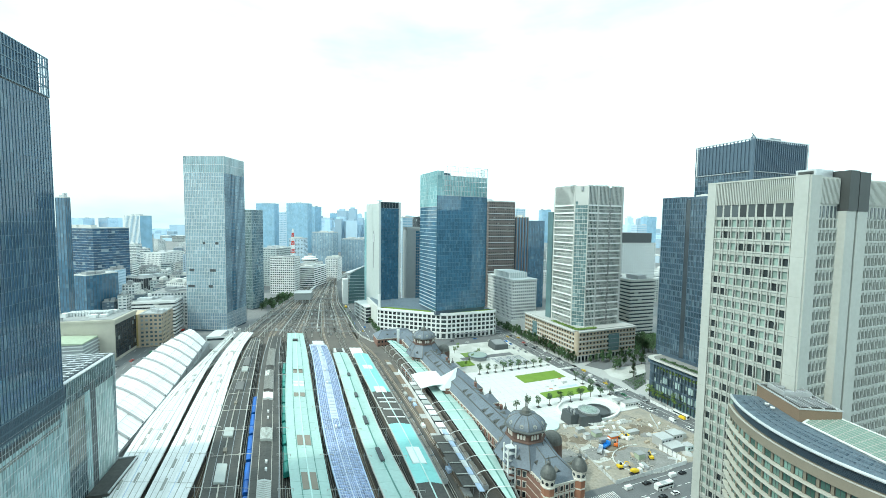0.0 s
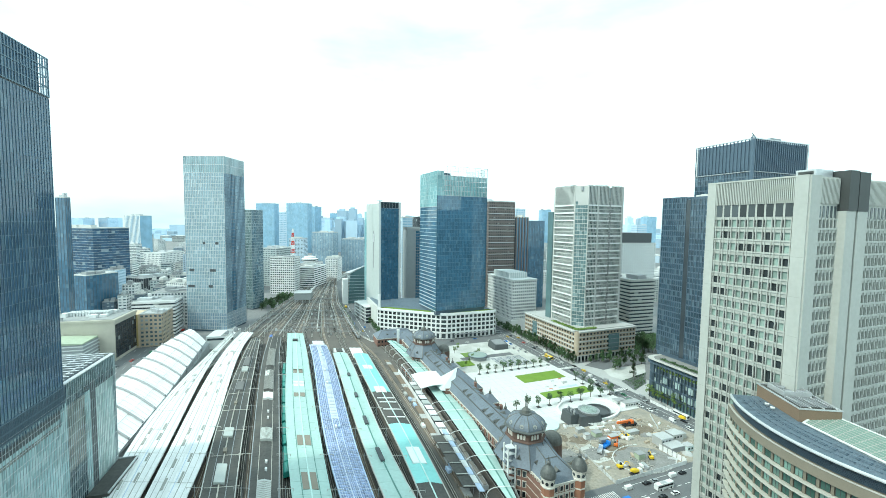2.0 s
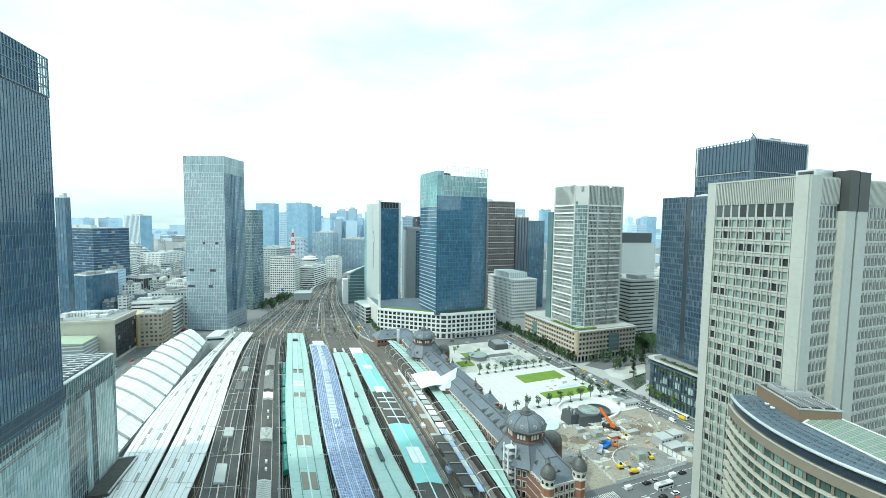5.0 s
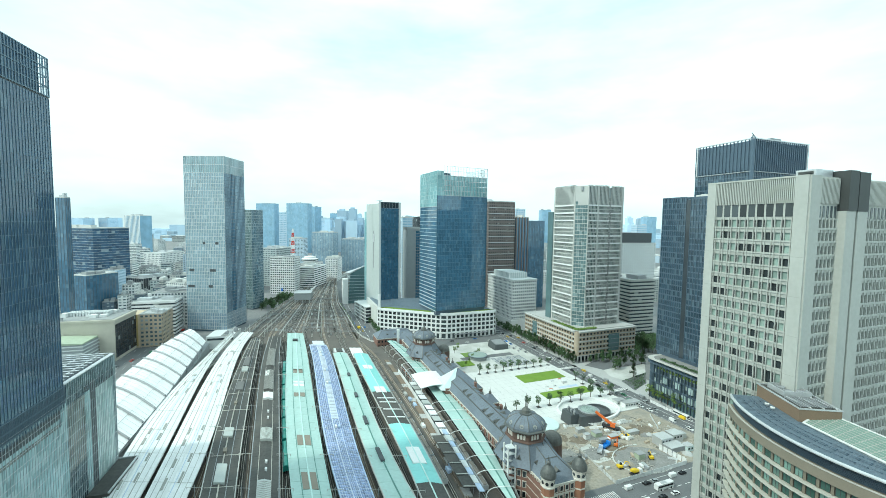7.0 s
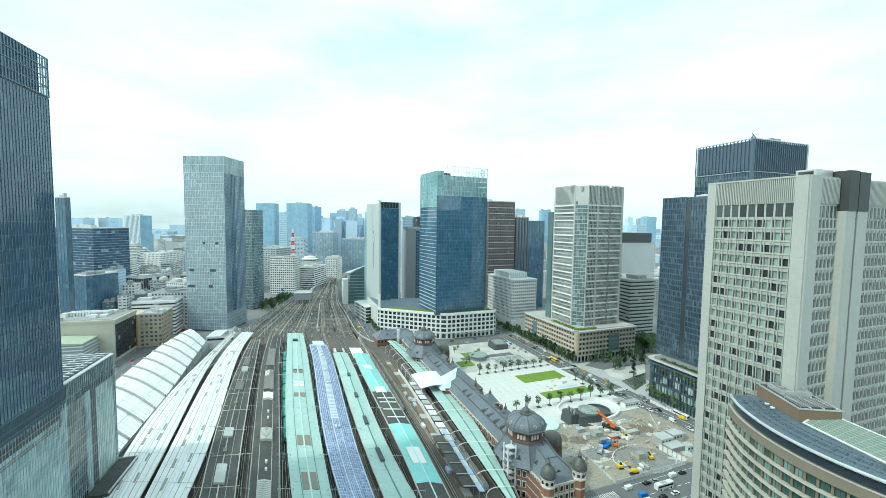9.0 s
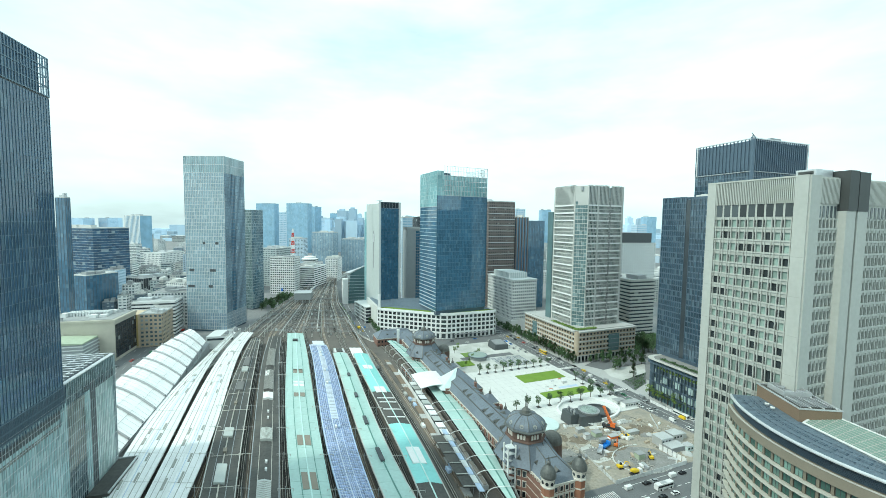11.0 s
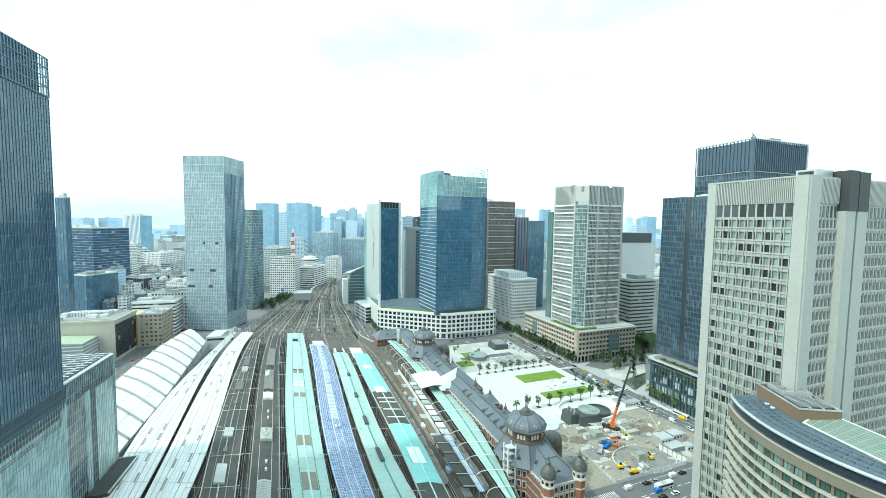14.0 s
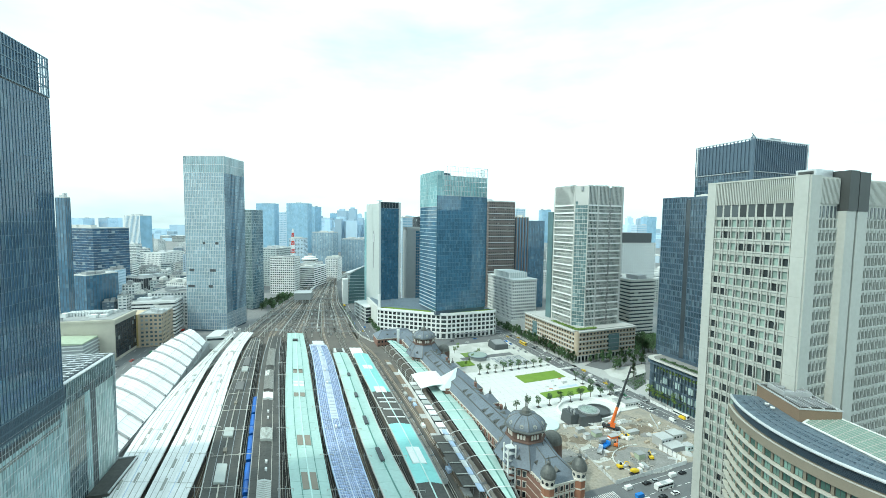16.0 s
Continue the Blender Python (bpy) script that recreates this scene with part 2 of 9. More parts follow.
M["vent_mint"] = mat("pale_green_louvre", (0.30, 0.37, 0.34), 0.6, vary=0.12)
M["vent_stone"] = mat("dark_vent_stone", (0.085, 0.095, 0.10), 0.7, vary=0.2)
M["g_pool"] = mat("blue_roof_light", (0.16, 0.24, 0.29), 0.1)
# far glass and its fins carry the haze in a lightened blue
M["g_far_hazed_blue"] = glass("far_blue_glass_hazed", (0.27, 0.43, 0.57), (0.33, 0.49, 0.62), 0.05, rough=0.3, vary=0.05)
M["fin_far_hazed"] = mat("far_blue_fin_hazed", (0.37, 0.52, 0.64), 0.6)
M["g_window_joined"] = glass("dark_panes", (0.11, 0.14, 0.16), (0.32, 0.36, 0.37), 0.2)
M["pale_grey_wall"] = mat("pale_grey_wall", (0.46, 0.50, 0.50), 0.8, vary=0.1, obj=0.12)
# horizon blocks: haze put into the base colour
M["hazed_far_island"] = mat("far_city_haze_tint", (0.46, 0.58, 0.69), 0.85, vary=0.1, scale=0.01, island=0.3)
M["store_beige"] = mat("store_beige", (0.50, 0.47, 0.40), 0.8, vary=0.08)
M["moss_roof"] = mat("moss_roof", (0.42, 0.48, 0.36), 0.8, vary=0.15)
M["gold"] = mat("gold_fin", (0.50, 0.37, 0.16), 0.5, 0.2)
M["car_white"] = mat("white_car_paint", (0.80, 0.80, 0.79), 0.25, vary=0.03)
M["car_black"] = mat("black_car_paint", (0.02, 0.02, 0.022), 0.2, vary=0.03)
M["car_silver"] = mat("silver_car_paint", (0.45, 0.46, 0.47), 0.3, 0.5, vary=0.03)
M["car_green"] = mat("green_car_paint", (0.05, 0.20, 0.10), 0.3, vary=0.03)
M["dark_steel_boom"] = mat("dark_boom_steel", (0.06, 0.065, 0.07), 0.5)
M["train_roof"] = mat("dusty_train_roof", (0.20, 0.175, 0.15), 0.7, vary=0.2, scale=0.2)
M["train_blue"] = mat("train_blue", (0.03, 0.15, 0.55), 0.35)
M["debris"] = mat("site_debris", (0.36, 0.34, 0.30), 0.9, island=0.7)
M["soil"] = mat("damp_soil", (0.20, 0.165, 0.125), 0.95, vary=0.4, scale=0.2, fine=1.0, bump=0.3)
M["lot"] = mat("trodden_lot", (0.25, 0.245, 0.235), 0.9, vary=0.3, scale=0.2, fine=1.0)
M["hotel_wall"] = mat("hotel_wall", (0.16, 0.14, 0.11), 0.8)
M["garden_paving"] = mat("grey_paving", (0.50, 0.50, 0.47), 0.8, vary=0.2, scale=0.05, fine=0.5, tint=(0.62, 0.62, 0.60))
M["rubble"] = mat("works_rubble", (0.20, 0.18, 0.155), 0.9, island=0.6)
M["fin_floor"] = mat("pale_floor_fin", (0.50, 0.58, 0.62), 0.5)
# white tower's side wall: its shade is put into a greyer colour
M["shade_side_wall"] = mat("pale_green_grey_shade", (0.50, 0.54, 0.53), 0.6, vary=0.06)
M["g_window_dark"] = mat("window_glass_dark", (0.05, 0.06, 0.065), 0.1, vary=0.2, scale=0.1, obj=0.6)


# ---- mesh helpers ----
class Shape:
    """Collects simple solids into one mesh."""
    def __init__(self):
        self.v, self.f = [], []

    def box(self, x0, x1, y0, y1, z0, z1):
        k = len(self.v)
        self.v += [(x0, y0, z0), (x1, y0, z0), (x1, y1, z0), (x0, y1, z0), (x0, y0, z1), (x1, y0, z1), (x1, y1, z1), (x0, y1, z1)]
        self.f += [tuple(k + i for i in q) for q in ((0, 3, 2, 1), (4, 5, 6, 7), (0, 1, 5, 4), (1, 2, 6, 5), (2, 3, 7, 6), (3, 0, 4, 7))]
        return self

    def hull(self, bottom, top):
        """Prism or frustum from two rings with the same count."""
        k, c = len(self.v), len(bottom)
        self.v += list(bottom) + list(top)
        self.f.append(tuple(k + i for i in reversed(range(c))))
        self.f.append(tuple(k + c + i for i in range(c)))
        for i in range(c):
            j = (i + 1) % c
            self.f.append((k + i, k + j, k + c + j, k + c + i))
        return self

    def prism(self, ring, z0, z1):
        return self.hull([(x, y, z0) for x, y in ring], [(x, y, z1) for x, y in ring])

    def tube(self, a, b, r, r2=None, sides=6):
        a, b = Vector(a), Vector(b)
        d = (b - a).normalized()
        u = d.cross(Vector((0, 0, 1)) if abs(d.z) < 0.9 else Vector((1, 0, 0))).normalized()
        w = d.cross(u)
        r2 = r if r2 is None else r2
        ring = [(math.cos(i * math.tau / sides), math.sin(i * math.tau / sides)) for i in range(sides)]
        return self.hull([tuple(a + r * (c * u + s * w)) for c, s in ring], [tuple(b + r2 * (c * u + s * w)) for c, s in ring])

    def turned(self, profile, sides=16, cx=0, cy=0, turn=0.0):
        """Solid of revolution from (radius, height) pairs."""
        k = len(self.v)
        for r, z in profile:
            self.v += [(cx + r * math.cos(turn + i * math.tau / sides), cy + r * math.sin(turn + i * math.tau / sides), z) for i in range(sides)]
        for p in range(len(profile) - 1):
            for i in range(sides):
                j = (i + 1) % sides
                a = k + p * sides
                self.f.append((a + i, a + j, a + sides + j, a + sides + i))
        self.f.append(tuple(k + (len(profile) - 1) * sides + i for i in range(sides)))
        self.f.append(tuple(k + i for i in reversed(range(sides))))
        return self

    def sweep(self, stations):
        """Closed cross-section rings (lists of points) skinned one after another."""
        k, c = len(self.v), len(stations[0])
        for s in stations:
            self.v += list(s)
        for p in range(len(stations) - 1):
            for i in range(c):
                j = (i + 1) % c
                a = k + p * c
                self.f.append((a + i, a + j, a + c + j, a + c + i))
        self.f.append(tuple(k + i for i in reversed(range(c))))
        self.f.append(tuple(k + (len(stations) - 1) * c + i for i in range(c)))
        return self

    def mesh(self, name, material):
        me = bpy.data.meshes.new(name)
        me.from_pydata(self.v, [], self.f)
        me.materials.append(material)
        me.update()
        return me


def part(name, shape, material, parent, label="", kind="", at=None):
    data = shape.mesh(name, material) if isinstance(shape, Shape) else shape
    ob = new(name, data)
    ob.parent = parent
    if at is not None:
        ob.matrix_basis = at
    if label or kind:
        tagged(ob, label, kind=kind)
    return ob


def thing(name, label, category, at=None, group="", kind=""):
    ob = tagged(new(name), label, category, group, kind)
    if at is not None:
        ob.matrix_basis = at
    return ob


def setting(name, shape, material, label):
    return tagged(new(name, shape.mesh(name, material)), label, kind="structure")


def wall_of(face, w, d):
    """Frame of a wall of a w x d block: x along the wall as seen from outside, y inward, z up."""
    return {"S": pose(0, 0, 0), "E": pose(w, 0, 0, 0, 0, 90), "N": pose(w, d, 0, 0, 0, 180), "W": pose(0, d, 0, 0, 0, -90)}[face]


def curtain(parent, at, run, z0, z1, floors, bays, pane, frame_m, band=0.9, mull=0.25, proud=0.35, band_proud=0.2, band_m=None, a0=0.0, ends=True):
    """Glazed wall: joined panes, a spandrel band for each storey, and upright mullions."""
    fh, bw = (z1 - z0) / floors, (run - a0) / bays
    g = Shape()
    for i in range(floors):
        for j in range(bays):
            g.box(a0 + j * bw + 0.02, a0 + (j + 1) * bw - 0.02, -0.05, 0.28, z0 + i * fh + 0.02, z0 + (i + 1) * fh - 0.02)
    part("glazing", g, pane, parent, kind="stuff", at=at)
    if band:
        strip = Shape().box(a0, run, -band_proud, 0.1, -band / 2, band / 2).mesh("spandrel", band_m or frame_m)
        for i in range(0 if ends else 1, floors + (1 if ends else 0)):
            part("spandrel", strip, None, parent, at=at @ Matrix.Translation((0, 0, z0 + i * fh)))
    if mull:
        u = Shape()
        for j in range(bays + 1):
            a = a0 + j * bw
            u.box(a - mull / 2, a + mull / 2, -proud, 0.1, z0, z1)
        part("mullion_grid", u, frame_m, parent, kind="stuff", at=at)


def punched(parent, at, run, z0, z1, floors, bays, win_w, win_h, sill, wall_m, pane_m, a0=0.0, depth=0.4, single=True, thick=0.6, skip=None):
    """Solid wall with a grid of recessed windows; each window a piece of its own."""
    fh, bw = (z1 - z0) / floors, (run - a0) / bays
    s = Shape()
    for i in range(floors):
        z = z0 + i * fh
        s.box(a0, run, 0, thick, z, z + sill)
        if fh - sill - win_h > 0.01:
            s.box(a0, run, 0, thick, z + sill + win_h, z + fh)
        for j in range(bays + 1):
            b0 = a0 + max(0, j * bw - (bw - win_w) / 2)
            b1 = min(run, a0 + j * bw + (bw - win_w) / 2)
            s.box(b0, b1, 0.003, thick, z + sill, z + sill + win_h)
    part("wall", s, wall_m, parent, at=at)
    if single:
        me = Shape().box(-win_w / 2, win_w / 2, depth, depth + 0.15, 0, win_h)
        me.box(-0.05, 0.05, depth - 0.06, depth + 0.1, 0, win_h)
        me = me.mesh("window", pane_m)
        for i in range(floors):
            for j in range(bays):
                part("window", me, None, parent, at=at @ Matrix.Translation((a0 + (j + 0.5) * bw, 0, z0 + i * fh + sill)))
    else:
        g = Shape()
        for i in range(floors):
            for j in range(bays):
                g.box(a0 + (j + 0.5) * bw - win_w / 2, a0 + (j + 0.5) * bw + win_w / 2, depth, depth + 0.15, z0 + i * fh + sill, z0 + i * fh + sill + win_h)
        part("window_grid", g, pane_m, parent, kind="stuff", at=at)


def roof_gear(parent, w, d, z, n, rnd, m=None):
    """Plant on a flat roof: boxes, ducts and a parapet."""
    s = Shape()
    for x0, x1, y0, y1 in ((0, w, 0, 0.5), (0, w, d - 0.5, d), (0, 0.5, 0.5, d - 0.5), (w - 0.5, w, 0.5, d - 0.5)):
        s.box(x0, x1, y0, y1, z, z + 1.1)
    part("parapet", s, m or M["concrete"], parent)
    for _ in range(n):
        a, b, c = rnd.uniform(2, max(2.5, w * 0.28)), rnd.uniform(2, max(2.5, d * 0.28)), rnd.uniform(1.2, 4.0)
        x, y = rnd.uniform(1, max(1.1, w - a - 1)), rnd.uniform(1, max(1.1, d - b - 1))
        s = Shape().box(x, x + a, y, y + b, z, z + c)
        s.box(x + a * 0.2, x + a * 0.8, y + b * 0.2, y + b * 0.8, z + c, z + c + 0.5)
        part("roof_plant", s, rnd.choice((M["silver"], M["pale_concrete"], M["grey_metal"])), parent)


def quad(p, q, s):
    """Quadratic x(y) through three (x, y) pairs."""
    (x0, y0), (x1, y1), (x2, y2) = p, q, s
    def f(y):
        return (x0 * (y - y1) * (y - y2) / ((y0 - y1) * (y0 - y2)) + x1 * (y - y0) * (y - y2) / ((y1 - y0) * (y1 - y2))
                + x2 * (y - y0) * (y - y1) / ((y2 - y0) * (y2 - y1)))
    return f


def frange(a, b, n):
    return [a + (b - a) * i / n for i in range(n + 1)]


def foliage(x0, x1, y0, y1, z0, z1, n, seed, size=0.55):
    """Uneven planting: many small leaf clumps inside a strip."""
    q = random.Random(seed)
    s = Shape()
    for _ in range(n):
        fx = q.random()
        top = z0 + (z1 - z0) * (0.45 + 0.55 * math.sin(fx * 23 + seed) ** 2)
        c = Vector((x0 + (x1 - x0) * fx, q.uniform(y0, y1), q.uniform(z0, top)))
        u = Vector((q.gauss(0, 1), q.gauss(0, 1), q.gauss(0, 1))).normalized() * size * q.uniform(0.6, 1.2)
        v = u.orthogonal().normalized() * size * 0.8
        k = len(s.v)
        s.v += [tuple(c + u), tuple(c + v), tuple(c - u), tuple(c - v)]
        s.f.append((k, k + 1, k + 2, k + 3))
    return s


# ---- large structure ----
class Line:
    """Plan curve x(y): a cubic about y = 250 m, carried on straight beyond its ends."""
    def __init__(self, c, y0, y1):
        self.c, self.y0, self.y1 = c, y0, y1

    def raw(self, y):
        s = (y - 250) / 100
        return sum(a * s ** i for i, a in enumerate(self.c))

    def __call__(self, y):
        if y > self.y1:
            return self.raw(self.y1) + (y - self.y1) * (self.raw(self.y1) - self.raw(self.y1 - 40)) / 40
        if y < self.y0:
            return self.raw(self.y0) + (y - self.y0) * (self.raw(self.y0 + 30) - self.raw(self.y0)) / 30
        return self.raw(y)


def poly(points):
    ys, xs = [p[1] for p in points], [p[0] for p in points]
    return lambda y: float(np.interp(y, ys, xs))


EDGE = {
    "w1": (Line((-180.05, -32.4, 8.77, -2.91), 164, 417), Line((-162.6, -40.7, 0.83, 2.53), 164, 420)),
    "w2": (Line((-159.5, -38.6, 1.94, 1.48), 165, 420), Line((-140.44, -40.9, -1.96, 3.1), 165, 421)),
    "d1": (Line((-139.2, -39.57, 3.26, -0.21), 165, 400), Line((-124.06, -40.9, 1.22, -0.49), 165, 397)),
    "d2": (Line((-118.28, -41.8, 1.32, 0.94), 165, 405), Line((-103.76, -41.3, 0.1, 0.7), 166, 409)),
    "g1": (Line((-99.45, -39.9, 2.56, -0.86), 166, 414), Line((-80.75, -39.27, 0.99, -0.68), 165, 419)),
    "solar": (Line((-77.72, -37.6, 2.69, -2.5), 165, 378), Line((-61.27, -36.27, 1.47, -2.63), 166, 379)),
    "g2": (Line((-57.91, -38.3, 1.75, -1.4), 166, 355), Line((-45.14, -37.2, 2.46, -3.38), 167, 352)),
    "g3": (Line((-39.09, -39.7, -1.04, 2.01), 166, 352), Line((-25.62, -38.9, -2.0, 1.68), 166, 356)),
    "g4": (Line((1.70, -33.39, -1.93, -1.34), 168, 395), Line((16.31, -28.49, -9.54, -0.30), 168, 395)),
}
LEFT = poly([(-148, 120), (-158, 190), (-190, 300), (-214, 437), (-231, 569), (-262, 880), (-258, 1000)])
RIGHT = poly([(42, 120), (34, 190), (8, 280), (-38, 385), (-50, 400), (-80, 416), (-98, 450), (-129, 533), (-158, 607), (-182, 688), (-234, 880), (-238, 1000)])
THROAT = poly([(-36, 312), (-55, 350), (-81, 408), (-98, 450), (-129, 533), (-158, 607), (-182, 688), (-234, 880), (-238, 1000)])

setting("ground", Shape().box(-9000, 9000, -400, 14000, -2, 0), M["ground"], "grey city ground reaching the far horizon")
setting("water", Shape().box(-6000, -500, 3400, 9000, 0, 0.4), M["water"], "pale bay water beyond the city")
ys = frange(120, 1000, 60)
setting("viaduct", Shape().sweep([[(LEFT(y), y, 0), (RIGHT(y), y, 0), (RIGHT(y), y, 7), (LEFT(y), y, 7)] for y in ys]), M["ballast"], "brown ballasted railway viaduct")
for side, off in ((LEFT, -0.4), (RIGHT, 0.1)):
    setting("parapet_wall", Shape().sweep([[(side(y) + off, y, 0), (side(y) + off + 0.3, y, 0), (side(y) + off + 0.3, y, 8.3), (side(y) + off, y, 8.3)] for y in ys]), M["pale_concrete"], "pale concrete viaduct parapet")

# unseen block for the viewpoint's building, added to darken near walls by hiding sky
setting("unseen_sky_block", Shape().box(-45, 40, -32, -1.2, 0, 168), M["grey_clad"], "unseen grey block behind the viewpoint, added to block sky light")

AX, AY = Vector((-0.3565, 0.934)), Vector((-0.934, -0.3565))
STN = pose(43, 195, 0, 0, 0, 110.9)


def loc(x, y):
    """Plan place from the station's own axes: x along it, y towards the tracks."""
    p = Vector((43, 195)) + x * AX + y * AY
    return p.x, p.y


def slab_on(name, x0, x1, y0, y1, z0, z1, m, label):
    ob = setting(name, Shape().box(x0, x1, y0, y1, z0, z1), m, label)
    ob.matrix_basis = STN
    return ob


AVE = lambda x: float(np.interp(x, [-75, 0, 46, 100, 137, 250, 330], [-146, -140, -135.5, -131, -128.5, -128.5, -128.5]))


def local_strip(name, xs, o0, o1, z1, m, label):
    """Ribbon along the avenue between two offsets from its middle."""
    ob = setting(name, Shape().sweep([[(x, AVE(x) + o0, 0.0), (x, AVE(x) + o1, 0.0), (x, AVE(x) + o1, z1), (x, AVE(x) + o0, z1)] for x in xs]), m, label)
    ob.matrix_basis = STN
    return ob


def local_prism(name, ring, z1, m, label):
    ob = setting(name, Shape().prism(ring, 0.0, z1), m, label)
    ob.matrix_basis = STN


XS = [-75, 0, 46, 100, 137, 250, 330]
local_strip("road", XS, -9.5, 9.5, 0.06, M["asphalt"], "grey asphalt avenue beside the plaza")
local_strip("pavement", XS, -16, -9.51, 0.15, M["concrete"], "grey pavement along the avenue")
local_prism("pavement", [(62, -176), (136, -172), (136, -144.6), (62, -150)], 0.16, M["concrete"], "grey pavement between the podiums")
slab_on("road", -46, -15, -131, -14, 0.0, 0.05, M["asphalt"], "grey asphalt street by the building site")
slab_on("road", 226, 252, -118.9, 40, 0.0, 0.07, M["asphalt"], "grey asphalt street before the white building")
local_prism("pavement", [(46, -125.8), (100, -121.3), (137, -118.8), (148, -118.8), (148, -13), (46, -13)], 0.16, M["paving"], "pale granite plaza paving")
local_prism("pavement", [(148.01, -118.8), (225.9, -118.8), (225.9, -13), (148.01, -13)], 0.16, M["garden_paving"], "grey granite garden paving of the plaza")
local_prism("building_site", [(-14.5, -131), (0, -130), (45.5, -125.9), (45.5, -13), (-14.5, -13)], 0.10, M["earth"], "brown earth of the building site")
joints = Shape()
for k in range(17):
    joints.box(49 + k * 6.1, 49.16 + k * 6.1, -117, -14, 0.16, 0.168)
for k in range(17):
    joints.box(47, 147, -116 + k * 6.1, -115.84 + k * 6.1, 0.16, 0.166)
ob = setting("paving_joint", joints, M["concrete"], "grey joints in the pale plaza paving")
ob.matrix_basis = STN
slab_on("lawn", 112, 128, -112, -71, 0.16, 0.42, M["lawn"], "bright green rectangular lawn in the plaza")
slab_on("lawn", 80, 91, -114, -71, 0.16, 0.42, M["lawn"], "bright green rectangular lawn in the plaza")
slab_on("flower_bed", 163, 176, -50, -36, 0.16, 0.6, M["lawn"], "green planted bed in the plaza garden")
slab_on("flower_bed", 186, 198, -62, -50, 0.16, 0.6, M["leaf_pale"], "green planted bed in the plaza garden")
for k in range(12):
    slab_on("paving_strip", 150 + k * 2.2, 150.9 + k * 2.2, -104, -72, 0.16, 0.22, M["slate"], "dark stone strip in the plaza paving")
for k in range(5):
    slab_on("paving_strip", 150, 175.2, -104 + k * 7, -103 + k * 7, 0.16, 0.23, M["slate"], "dark stone strip in the plaza paving")
slab_on("road", 178, 186, -100, -44, 0.16, 0.2, M["asphalt"], "curving asphalt lane in the plaza")
# lane marks
marks = Shape()
for k in range(60):
    x = -70 + k * 6.6
    for o in (-4.8, 4.8):
        marks.sweep([[(xx, AVE(xx) + o - 0.12, 0.06), (xx, AVE(xx) + o + 0.12, 0.06), (xx, AVE(xx) + o + 0.12, 0.075), (xx, AVE(xx) + o - 0.12, 0.075)] for xx in (x, x + 2.6)])
for o in (-0.3, 0.0, -9.2, 8.9):
    marks.sweep([[(x, AVE(x) + o, 0.06), (x, AVE(x) + o + 0.14, 0.06), (x, AVE(x) + o + 0.14, 0.075), (x, AVE(x) + o, 0.075)] for x in XS])
for k in range(14):
    marks.box(-24, -19, -24 - k * 1.1 - 0.5, -24 - k * 1.1, 0.06, 0.075)
    marks.box(-34.5 + 0.0, -34.2, -40 - k * 6, -36.5 - k * 6, 0.06, 0.075)
    marks.box(-27.2, -26.9, -40 - k * 6, -36.5 - k * 6, 0.06, 0.075)
for k in range(20):
    marks.box(74, 78, -141 + k * 0.9, -140.5 + k * 0.9, 0.06, 0.075)
    marks.box(128, 132, -137 + k * 0.9, -136.5 + k * 0.9, 0.06, 0.075)
for xx in (-18.6, -40.5):
    marks.box(xx, xx + 0.2, -128, -45, 0.05, 0.075)
ob = tagged(new("lane_marks", marks.mesh("lane_marks", M["line"])), "white painted lane marks on the asphalt", kind="structure")
ob.matrix_basis = STN
# street west of the membrane roof
lane = poly([(-262, 180), (-283, 320), (-306, 430), (-340, 640), (-370, 800)])
setting("road", Shape().sweep([[(lane(y) - 26, y, 0), (lane(y) + 16, y, 0), (lane(y) + 16, y, 0.06), (lane(y) - 26, y, 0.06)] for y in frange(180, 800, 20)]), M["asphalt"], "grey asphalt street beside the white canopy")
mk = Shape()
for k in range(40):
    y = 200 + k * 12
    for o in (-14, -8, 2, 8):
        mk.sweep([[(lane(yy) + o - 0.12, yy, 0.06), (lane(yy) + o + 0.12, yy, 0.06), (lane(yy) + o + 0.12, yy, 0.08), (lane(yy) + o - 0.12, yy, 0.08)] for yy in (y, y + 5)])
tagged(new("lane_marks", mk.mesh("lane_marks", M["line"])), "white painted lane marks on the street", kind="structure")


# ---- railway ----
def gap(a, b, f):
    A, B = EDGE[a][1], EDGE[b][0]
    return lambda y: A(y) + (B(y) - A(y)) * f


def spread(near, y_s=400.0):
    """Carry a near track on into the fan of tracks beyond the platforms."""
    f = (near(y_s + 40) - LEFT(y_s + 40)) / (THROAT(y_s + 40) - LEFT(y_s + 40))
    f = min(0.97, max(0.03, f))
    def x(y):
        u = min(1.0, max(0.0, (y - y_s) / 80))
        u = u * u * (3 - 2 * u)
        return near(y) * (1 - u) + (LEFT(y) + f * (THROAT(y) - LEFT(y))) * u
    return x


TRACKS = []
for a, b in (("w2", "d1"), ("d1", "d2"), ("d2", "g1"), ("g1", "solar"), ("solar", "g2"), ("g2", "g3")):
    for f in (0.2, 0.8):
        TRACKS.append(spread(gap(a, b, f)))
L4 = EDGE["g4"][0]
R3 = EDGE["g3"][1]
for o in (2.2, 6.0):
    TRACKS.append(spread(lambda y, o=o: R3(y) + o, 350))
TRACKS.append(spread(lambda y: L4(y) - 4.6, 390))
TRACKS.append(spread(lambda y: R3(y) + 10.6, 350))
FAN = [(lambda y, f=f: LEFT(y) + f * (THROAT(y) - LEFT(y))) for f in (0.07, 0.16, 0.24, 0.33, 0.37, 0.45, 0.52, 0.58, 0.66, 0.73, 0.8, 0.87, 0.93)]
